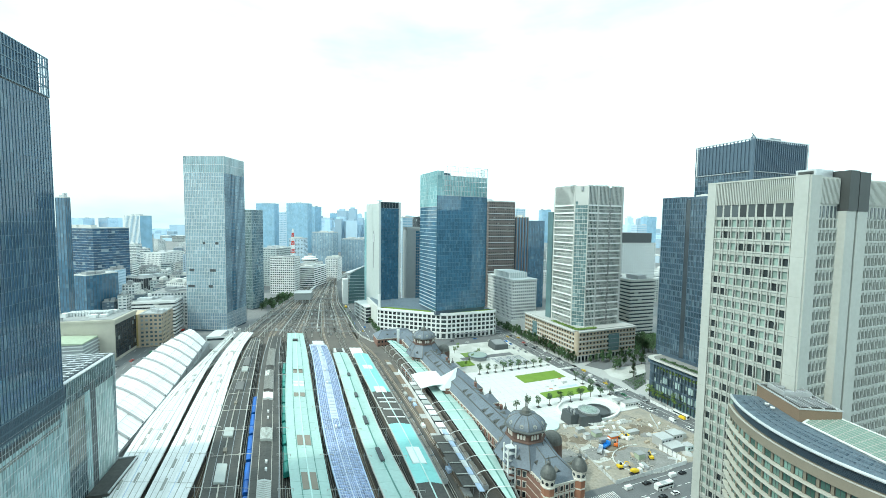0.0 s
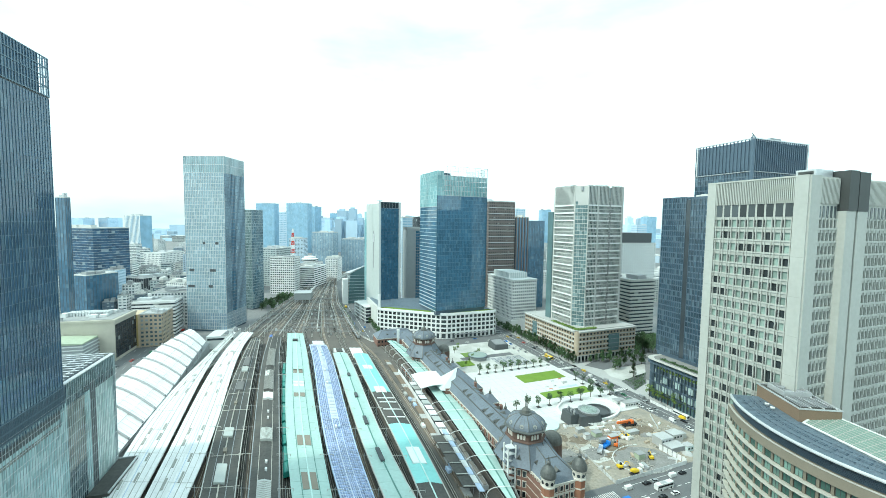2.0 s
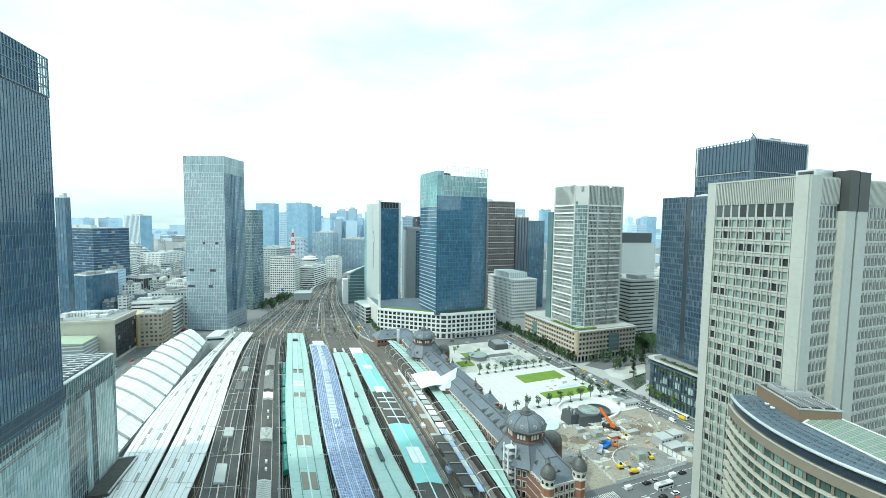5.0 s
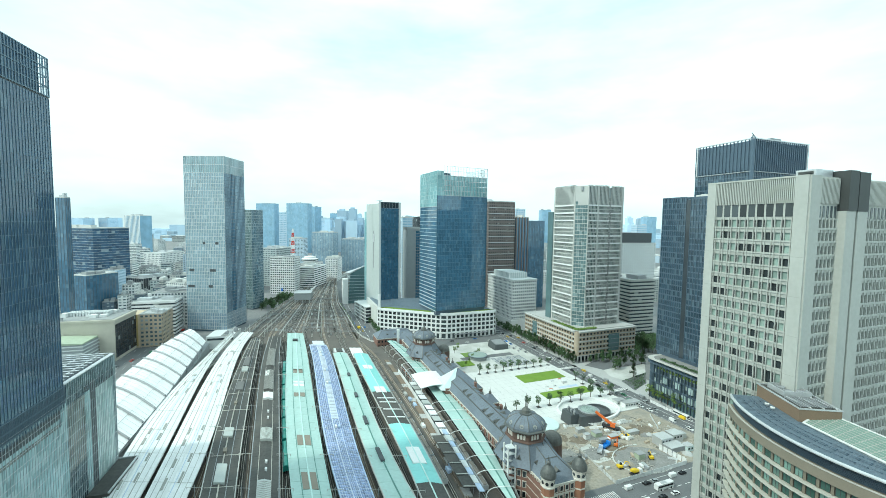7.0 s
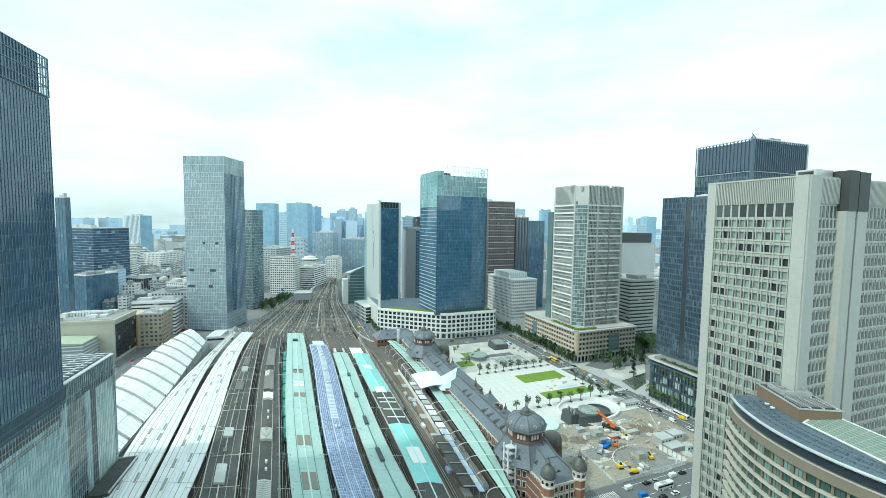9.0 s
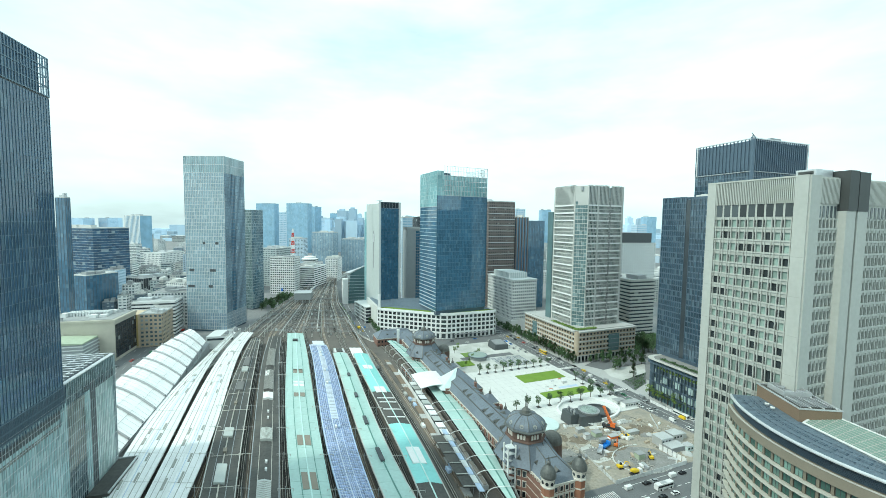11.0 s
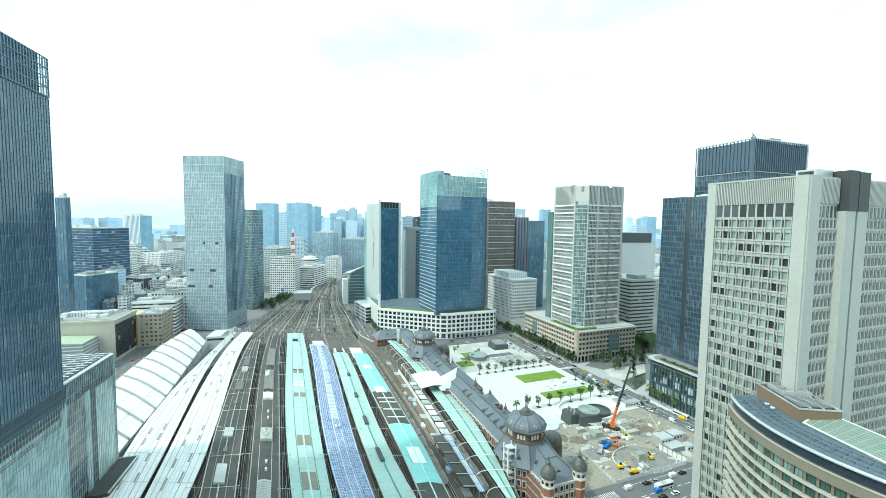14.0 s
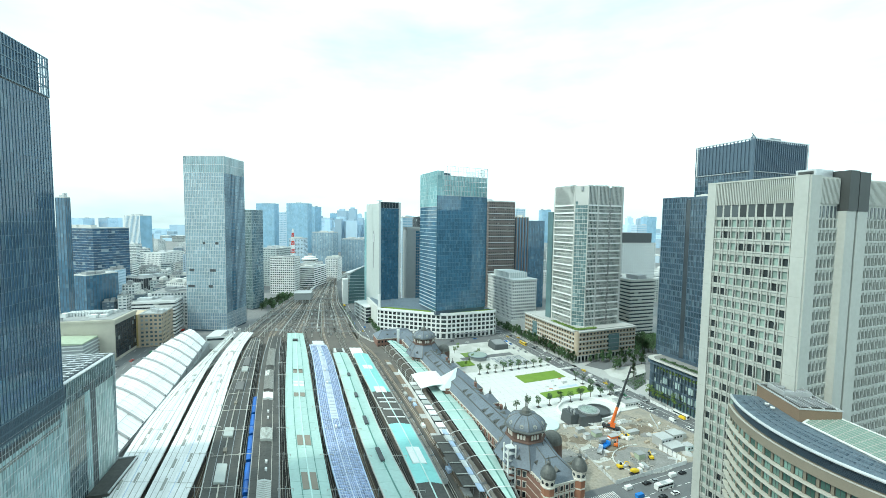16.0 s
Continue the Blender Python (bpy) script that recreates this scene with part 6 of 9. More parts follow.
        for i in range(8):
            a = i * math.pi / 4
            rr = 13.2 * sc * math.cos(math.pi / 8)
            for o in (-1.5, 0, 1.5):
                win = Shape().box(-0.05, 0.18, o - 0.5, o + 0.5, 28.3, 30.2).tube((0.06, o, 30.2), (0.2, o, 30.2), 0.5, sides=8)
                part("drum_window", win, M["stone_trim"], t, at=b @ pose(rr * math.cos(a), rr * math.sin(a), 0, 0, 0, math.degrees(a)))
            eye = Shape().turned([(1.0, 0), (0.95, 0.7), (0.62, 0.75), (0.58, 0.5)], 12)
            part("bull_eye", eye, M["vent_grey"], t, at=b @ pose(rr * 0.93 * math.cos(a), rr * 0.93 * math.sin(a), 34.2, 0, 0, math.degrees(a)) @ pose(0, 0, 0, 0, 65, 0))
        prof = [(14.2 * sc, 32.0)] + [(14.2 * sc * math.cos(th) ** 0.95, 32.0 + 6.0 * math.sin(th)) for th in frange(0, 1.36, 7)][1:]
        part("dome", Shape().turned(prof, 8, turn=math.pi / 8), M["slate"], t, at=b)
        ribs = Shape()
        for i in range(8):
            a = math.pi / 8 + i * math.pi / 4
            for (r0, z0), (r1, z1) in zip(prof, prof[1:]):
                ribs.tube((r0 * math.cos(a), r0 * math.sin(a), z0), (r1 * math.cos(a), r1 * math.sin(a), z1), 0.22, sides=4)
        part("dome_ribs", ribs, M["copper"], t, at=b)
        seams = Shape()
        for i in range(24):
            if i % 3 == 0:
                continue
            a = math.pi / 8 + i * math.pi / 12
            edge = math.cos(math.pi / 8) / math.cos((i % 3 - 1.5) * math.pi / 12)
            for (r0, z0), (r1, z1) in zip(prof, prof[1:]):
                seams.tube((r0 * edge * math.cos(a), r0 * edge * math.sin(a), z0), (r1 * edge * math.cos(a), r1 * edge * math.sin(a), z1), 0.07, sides=4)
        part("dome_seams", seams, M["dome_grey"], t, at=b)
        part("eaves_cornice", Shape().turned([(14.4 * sc, 31.4), (15.6 * sc, 31.9), (15.6 * sc, 32.3), (14.2 * sc, 32.6)], 8, turn=math.pi / 8), M["dome_grey"], t, at=b)
        hips = Shape()
        for i in range(8):
            a = math.pi / 8 + i * math.pi / 4
            hips.tube((22.5 * sc * math.cos(a), 22.5 * sc * math.sin(a), 17.7), (13.9 * sc * math.cos(a), 13.9 * sc * math.sin(a), 26.9), 0.2, sides=5)
        part("roof_hips", hips, M["copper"], t, at=b)
        for i in range(8):
            a = i * math.pi / 4
            part("roof_dormer", Shape().sweep([[(-1.3, 0, 0), (1.3, 0, 0), (0, -0.3, 1.7)], [(-1.3, 3.6, 1.0), (1.3, 3.6, 1.0), (0, 3.6, 1.7)]]), M["copper"], t, at=b @ pose(18.6 * sc * math.cos(a), 18.6 * sc * math.sin(a), 20.6, 0, 0, math.degrees(a) + 90))
        top = prof[-1][1]
        part("gallery", Shape().turned([(2.8, top - 1.0), (3.1, top - 0.5), (3.1, top + 0.3), (2.6, top + 0.4)], 12), M["dome_grey"], t, at=b)
        part("lantern", Shape().turned([(1.9, top - 0.6), (2.2, top + 0.1), (1.7, top + 1.4), (1.9, top + 1.7), (0.9, top + 2.6), (0.35, top + 3.4), (0.3, top + 5.0), (0.08, top + 10)], 12), M["copper"], t, at=b)
        # hall gables
        for sx in (-1, 1):
            part("gable_roof", Shape().sweep([[(sx * 7 - 3.5, 11.5, 17.6), (sx * 7 + 3.5, 11.5, 17.6), (sx * 7, 11.5, 21)], [(sx * 7 - 3.5, 5, 17.6), (sx * 7 + 3.5, 5, 17.6), (sx * 7, 5, 22)]][::-1]), M["slate"], t, at=b)
        part("egg_dome", Shape().turned([(5.4 * math.cos(th), 15.5 + 5.6 * math.sin(th)) for th in frange(0, 1.45, 7)], 20), M["copper"], t, "dark ribbed cupola", at=b @ pose(7, -21.5, 0))
        part("egg_drum", Shape().turned([(5.4, 0), (5.4, 15.5)], 16), M["dark_brick"], t, at=b @ pose(7, -21.5, 0))

    # north wing with corner turrets
    part("wing", Shape().box(-26, -8, -11.5, 5.2, 0, 17.0), M["brick"], t)
    at = pose(-26.6, 5.6, 0, 0, 0, -90)
    punched(t, at, 17.4, 0.5, 17, 4, 6, 1.5, 2.3, 1.0, M["brick"], M["g_window_dark"], depth=0.3, thick=0.7)
    tr = Shape()
    for i in range(5):
        tr.box(-0.1, 17.5, -0.25, 0.2, 0.2 + i * 4.12, 0.8 + i * 4.12)
    part("stone_band", tr, M["stone_trim"], t, at=at)
    fr = Shape().box(-1.1, 1.1, -0.14, 0.1, -0.35, 0).box(-1.1, -0.76, -0.14, 0.1, 0, 2.3).box(0.76, 1.1, -0.14, 0.1, 0, 2.3).box(-1.1, 1.1, -0.14, 0.1, 2.3, 2.75).mesh("window_surround", M["stone_trim"])
    for i in range(4):
        for j in range(6):
            part("window_surround", fr, None, t, at=at @ Matrix.Translation(((j + 0.5) * 17.4 / 6, 0, 1.5 + i * 4.125)))
    rng_wall(-25, -7.5, 6.0, 0.5, 17, 1, 6, 4)
    part("wing_cornice", Shape().box(-27, -7, -12, 6.4, 17, 17.6), M["stone_trim"], t)
    part("wing_roof", Shape().hull([(-26.5, -11.8, 17.6), (-5, -11.8, 17.6), (-5, 6, 17.6), (-26.5, 6, 17.6)], [(-17, -6, 23.5), (-6, -6, 26.5), (-6, 0.5, 26.5), (-17, 0.5, 23.5)]), M["slate"], t)
    hip = Shape()
    for p0, p1 in (((-26.5, -11.8, 17.7), (-17, -6, 23.6)), ((-26.5, 6, 17.7), (-17, 0.5, 23.6)), ((-17, -6, 23.6), (-6, -6, 26.6)), ((-17, 0.5, 23.6), (-6, 0.5, 26.6)), ((-17, -6, 23.6), (-17, 0.5, 23.6))):
        hip.tube(p0, p1, 0.22, sides=5)
    part("roof_hips", hip, M["copper"], t)
    for x, y, rz in ((-22.6, -2.6, -90), (-14, 3.6, 180), (-14, -9.2, 0)):
        part("dormer", dormer, None, t, at=pose(x, y, 19.6, 0, 0, rz))
        part("dormer_window", face, None, t, at=pose(x, y, 19.6, 0, 0, rz))
    for x, y in ((-26, 5.2), (-26, -11.5)):
        b = pose(x, y, 0)
        part("turret", Shape().turned([(2.9, 0), (2.9, 18.0)], 8, turn=math.pi / 8), M["brick_warm"], t, at=b)
        part("turret_band", Shape().turned([(3.2, 17.6), (3.3, 18.2), (3.0, 18.5), (3.0, 21.2), (3.4, 21.6), (3.4, 22.0)], 8, turn=math.pi / 8), M["stone_trim"], t, at=b)
        for z in (4.5, 9, 13.5):
            part("turret_band", Shape().turned([(3.05, z), (3.05, z + 0.6)], 8, turn=math.pi / 8), M["stone_trim"], t, at=b)
        for i in range(8):
            a = i * math.pi / 4
            part("turret_window", Shape().tube((2.72, 0, 19.8), (2.95, 0, 19.8), 0.75, sides=10), M["g_window_dark"], t, at=b @ pose(0, 0, 0, 0, 0, math.degrees(a)))
        part("turret_dome", Shape().turned([(3.4, 22.0), (3.5, 23.0), (3.0, 24.6), (2.0, 26.2), (0.9, 27.2), (0.9, 28.0), (1.1, 28.3), (0.3, 29.0), (0.08, 31.5)], 16), M["dome_grey"], t, at=b)
    for x, y in ((-7, 8.0),):
        b = pose(x, y, 0)
        part("small_turret", Shape().turned([(1.6, 0), (1.6, 20), (1.9, 20.3), (1.9, 20.8), (1.2, 22.2), (0.3, 23.4), (0.1, 25)], 8), M["brick"], t, at=b)
    # cross wing at the far end, turned towards the tracks
    part("far_wing", Shape().box(226, 246, -11, 29, 0, 14), M["brick"], t)
    punched(t, pose(225.4, 29, 0, 0, 0, -90), 40, 0.5, 14, 3, 12, 1.5, 2.2, 1.0, M["brick"], M["g_window_dark"], depth=0.3, thick=0.6, single=False)
    part("far_wing_band", Shape().box(225, 246.4, -11.4, 29.4, 14, 14.7), M["stone_trim"], t)
    part("far_wing_roof", Shape().hull([(225, -11.4, 14.7), (246.4, -11.4, 14.7), (246.4, 29.4, 14.7), (225, 29.4, 14.7)], [(233, -4, 20.5), (238, -4, 20.5), (238, 23, 20.5), (233, 23, 20.5)]), M["slate"], t)
    fh = Shape()
    for p0, p1 in (((225, 29.4, 14.8), (233, 23, 20.6)), ((225, -11.4, 14.8), (233, -4, 20.6)), ((233, -4, 20.6), (233, 23, 20.6))):
        fh.tube(p0, p1, 0.2, sides=5)
    part("roof_hips", fh, M["copper"], t)
    for y in (2, 10, 18):
        part("dormer", dormer, None, t, at=pose(228.4, y, 16.6, 0, 0, -90))
        part("dormer_window", face, None, t, at=pose(228.4, y, 16.6, 0, 0, -90))
    part("link_range", Shape().box(211.5, 226, -9, 6, 0, 14), M["brick"], t)
    part("link_roof", Shape().hull([(207, -9.6, 14), (227, -9.6, 14), (227, 6.6, 14), (207, 6.6, 14)], [(206, -3.5, 20), (230, -3.5, 20), (230, 0.5, 20), (206, 0.5, 20)]), M["slate"], t)
    part("stack", Shape().box(219, 221.2, 8, 10.2, 0, 24).box(218.8, 221.4, 7.8, 10.4, 23.4, 24.2), M["white"], t, "white stair stack")
    # white scaffold stair by the wing
    s = thing("scaffold_tower", "white scaffold stair tower against the brick wing", "scaffold", STN @ pose(-7.5, 10.5, 0))
    for x, y in ((0, 0), (4, 0), (0, 4), (4, 4)):
        part("post", Shape().box(x - 0.3, x + 0.3, y - 0.3, y + 0.3, 0, 27), M["white"], s)
    for k in range(9):
        part("deck", Shape().box(0, 4, 0, 4, 1.4 + k * 3, 1.7 + k * 3), M["pale_clad"], s)
    h = thing("hoarding", "white site hoarding beside the station wing", "fence", STN @ pose(-28, -14, 0))
    part("panel", Shape().box(0, 34, -1.2, -0.9, 0, 4.2), M["white"], h)
    c = thing("entrance_canopy", "flat white entrance canopy beside the station", "canopy roof", STN @ pose(-14, -25, 0))
    part("roof", Shape().box(0, 22, 0, 7, 5.6, 6.1), M["white_roof"], c)
    for x in (1, 11, 21):
        part("post", Shape().tube((x, 0.6, 0), (x, 0.6, 5.6), 0.25), M["white"], c)


station()


# ---- plaza ----
def leaf_mesh(name, r, hgt, n, seed, m, base=2.2, cone=False):
    q = random.Random(seed)
    s = Shape()
    clumps = []
    for _ in range(18 if cone else 11):
        a, rr = q.uniform(0, math.tau), r * math.sqrt(q.random()) * 0.75
        f = q.uniform(0.15, 0.9)
        w = 1.15 - f if cone else 1.0
        clumps.append((rr * w * math.cos(a), rr * w * math.sin(a), base + hgt * f, q.uniform(0.3, 0.55) * r * (0.35 + 0.65 * w)))
    for _ in range(n):
        x, y, z, cr = q.choice(clumps)
        d = Vector((q.gauss(0, 1), q.gauss(0, 1), q.gauss(0, 0.8))).normalized() * cr * q.uniform(0.55, 1.05)
        p = Vector((x, y, z)) + d
        u = Vector((q.gauss(0, 1), q.gauss(0, 1), q.gauss(0, 1))).normalized()
        v = u.orthogonal().normalized()
        k, e = len(s.v), q.uniform(0.16, 0.34) * (r / 2.5) ** 0.5
        s.v += [tuple(p + e * u), tuple(p + e * v * 0.7), tuple(p - e * u), tuple(p - e * v * 0.7)]
        s.f.append((k, k + 1, k + 2, k + 3))
    return s.mesh(name, m)


def trunk_mesh(hgt, r, seed):
    q = random.Random(seed)
    s = Shape().tube((0, 0, 0), (0, 0, hgt * 0.5), 0.18, 0.12).tube((0, 0, hgt * 0.5), (0.1, 0, hgt * 0.9), 0.12, 0.04)
    for k in range(6):
        a = q.uniform(0, math.tau)
        z = hgt * q.uniform(0.35, 0.65)
        s.tube((0, 0, z), (r * 0.7 * math.cos(a), r * 0.7 * math.sin(a), z + hgt * 0.25), 0.07, 0.02, sides=4)
    return s.mesh("trunk", M["bark"])


KINDS = [(trunk_mesh(5.5, 2.0, k), leaf_mesh("crown", 2.1, 4.2, 420, k, M["leaf"])) for k in range(3)]
STREET = [(trunk_mesh(8.5, 2.6, k), leaf_mesh("crown", 2.9, 7.5, 900, k + 9, M["leaf"], base=1.2)) for k in range(3)]
PALE = [(trunk_mesh(7.5, 2.4, k), leaf_mesh("crown", 2.5, 6.5, 560, k + 19, M["leaf_pale"], base=2.0)) for k in range(2)]
CONE = [(trunk_mesh(8.5, 1.6, k + 40), leaf_mesh("crown", 2.8, 8.2, 1100, k + 31, M["leaf"], base=0.6, cone=True)) for k in range(3)]
trnd = random.Random(4)


def tree(x, y, z=0.0, kinds=KINDS, label="young leafy tree in a plaza planting pit", scale=1.0, group="plaza trees", pit=False):
    tm, cm = trnd.choice(kinds)
    s = scale * trnd.uniform(0.85, 1.15)
    t = thing("tree", label, "tree", pose(x, y, z, 0, 0, trnd.uniform(0, 360)), group=group)
    for n, me in (("trunk", tm), ("crown", cm)):
        part(n, me, None, t, at=Matrix.Diagonal((s, s, s * trnd.uniform(0.9, 1.1), 1)))
    if pit:
        part("planting_pit", Shape().box(-1.5, 1.5, -1.5, 1.5, 0.0, 0.12), M["dark"], t)


for k in range(10):
    tree(*loc(71, -38 - k * 9.3), 0.16, scale=1.35, pit=True)
    tree(*loc(142, -44 - k * 7.9), 0.16, scale=1.35, pit=True)
for k in range(3):
    tree(*loc(86 + k * 9, -116), 0.16, scale=1.3, pit=True)
for k in range(7):
    tree(*loc(162 + k * 8, -40 - (k * 37) % 30), 0.2, PALE, "pale green garden tree in the plaza", 0.8, "garden trees")
for k in range(22):
    tree(*loc(138 + k * 6.0, -140.8 + trnd.uniform(-1, 1)), 0.1, CONE, "green conical street tree along the avenue", 1.45, "street trees")
for x, y, sc in ((143.2, 377.7, 1.1), (149.7, 380.6, 1.0), (154.6, 379.2, 1.45), (162.0, 379.5, 1.6), (159.4, 359.5, 1.5), (179.2, 391.5, 1.2), (172.9, 370.2, 1.5), (186.0, 390.1, 1.4), (196.0, 396.1, 1.4), (180.9, 370.5, 1.3), (190.4, 374.4, 1.5), (167.5, 342.2, 1.55), (165.0, 363.5, 1.1), (200.3, 390.7, 1.1), (175.2, 395.3, 1.3)):
    tree(x, y, 0.1, CONE, "tall conical green tree on the forecourt", sc, "forecourt trees")
for x, y in ((206.1, 414.4), (209.6, 411.4), (215.7, 411.7), (219.1, 408.8), (215.6, 427.6), (221.9, 427.8), (224.7, 423.4), (225.4, 415.2), (215.5, 419.2), (199.7, 405.0)):
    tree(x, y, 0.1, STREET, "large dark green tree behind the forecourt", 2.0, "forecourt trees")
for k in range(12):
    tree(*loc(2 + k * 5, AVE(2 + k * 5) - 12.5), 0.1, PALE, "pale green street tree by the dark podium", 1.15, "street trees")
for k in range(16):
    tree(*loc(255 + k * 5, -141 + (k % 3) * 1.5), 0.1, STREET, "dark green street tree along the avenue", 0.9, "street trees")
for k in range(34):
    y = 462 + k * 5.0
    tree(THROAT(y) + 29 + trnd.uniform(-1, 3), y, 0, STREET, "dark green tree beside the railway street", 1.0, "railside trees")
for k in range(22):
    y = 446 + k * 8.0
    tree(THROAT(y) + 2.2, y, 0, PALE, "pale yellow-green tree along the viaduct wall", 0.75, "railside trees")
for k in range(30):
    tree(-268 + trnd.uniform(0, 30), 575 + trnd.uniform(0, 90), 0, STREET, "dark green tree beside the railway", 1.6, "railside trees")
for k in range(16):
    y = 300 + k * 9
    tree(lane(y) - 24, y, 0, STREET, "dark green street tree before the offices", 1.0, "street trees")


def vents():
    d = thing("vent_tower", "round dark stone ventilation drum with pale rim", "ventilation tower", pose(*loc(179, -60), 0.1))
    part("wall", Shape().turned([(8, 0), (7.5, 3.4)], 28), M["grey_clad"], d)
    part("rim", Shape().turned([(9.4, 3.4), (9.4, 4.1)], 28), M["slate"], d)
    part("cap", Shape().turned([(8.6, 4.1), (7.0, 4.5)], 28), M["vent_mint"], d)
    b = thing("vent_tower", "slanted dark grey ventilation block in the plaza", "ventilation tower", STN @ pose(196, -104, 0.05))
    part("wall", Shape().hull([(0, 0, 0), (16, 0, 0), (16, 16, 0), (0, 16, 0)], [(0.5, 0.5, 5), (15, 0.5, 7.5), (15, 15.5, 7.5), (0.5, 15.5, 5)]), M["vent_stone"], b)
    part("grille", Shape().hull([(2, 2, 5.1), (13, 2, 7.0), (13, 14, 7.0), (2, 14, 5.1)], [(2, 2, 5.7), (13, 2, 7.6), (13, 14, 7.6), (2, 14, 5.7)]), M["grey_metal"], b)
    # near drum with dark plinth
    d = thing("vent_tower", "large dark ventilation block with round tilted top", "ventilation tower", STN @ pose(44, -77, 0.1) @ Matrix.Diagonal((0.76, 0.76, 0.85, 1)))
    part("plinth", Shape().hull([(-10, -9, 0), (9, -11, 0), (9, 14, 0), (-9, 15, 0)], [(-7, -8, 6.5), (8, -10, 7.0), (8, 13, 7.5), (-7, 13, 7)]), M["vent_stone"], d)
    part("side_block", Shape().hull([(-5, 13, 0), (9, 13, 0), (9, 22, 0), (-5, 22, 0)], [(-4, 13, 8.5), (8, 13, 9), (8, 21, 9), (-4, 21, 8.5)]), M["vent_stone"], d)
    part("ring", Shape().turned([(8.4, 6.5), (9.2, 8.2), (9.4, 8.6), (9.0, 8.65)], 32, 0, -1), M["grey_clad"], d)
    part("cap", Shape().turned([(8.9, 8.4), (6, 8.9), (0.5, 9.1)], 32, 0, -1), M["vent_mint"], d, "pale green louvred top")
    lat = Shape()
    for k in range(-7, 8):
        e = math.sqrt(8.6 ** 2 - (k * 1.15) ** 2)
        lat.tube((k * 1.15, -1 - e, 8.6), (k * 1.15, -1, 9.15), 0.07, sides=4).tube((k * 1.15, -1, 9.15), (k * 1.15, -1 + e, 8.6), 0.07, sides=4)
        lat.tube((-e, k * 1.15 - 1, 8.6), (e, k * 1.15 - 1, 8.6), 0.05, sides=4)
    part("lattice", lat, M["vent_stone"], d)
    for k in range(6):
        part("fan", Shape().turned([(0.9, 9), (0.9, 11), (0.6, 11.4)], 8, 6 - k * 2, 16 + (k % 2) * 2), M["grey_metal"], d)
    # oval ramp wall
    o = thing("oval_ramp", "pale oval ramp wall with dark round basin", "ramp", STN @ pose(56, -88, 0.1))
    n = 36
    s = Shape()
    ring = [[(k1 * math.cos(i * math.tau / n), k2 * math.sin(i * math.tau / n)) for i in range(n + 1)] for k1, k2 in ((17, 24), (15.6, 22.6))]
    for i in range(n):
        s.hull([(*ring[0][i], 0), (*ring[0][i + 1], 0), (*ring[1][i + 1], 0), (*ring[1][i], 0)], [(*ring[0][i], 1.6), (*ring[0][i + 1], 1.6), (*ring[1][i + 1], 1.6), (*ring[1][i], 1.6)])
    part("wall", s, M["white"], o)
    part("basin", Shape().turned([(8.5, 0), (8.5, 2.2), (7.6, 2.2), (7.6, 0.6)], 28, -5, -4), M["vent_stone"], o)
    pool = thing("glass_roof", "round blue-green glass roof light behind the cupola", "roof light", STN @ pose(48, -46, 0.1))
    part("ring", Shape().turned([(9, 0), (9, 1.1), (8.6, 1.1)], 28), M["pale_mint"], pool)
    part("pane", Shape().turned([(8.6, 0.7), (7.5, 0.95)], 28), M["g_pool"], pool)


vents()


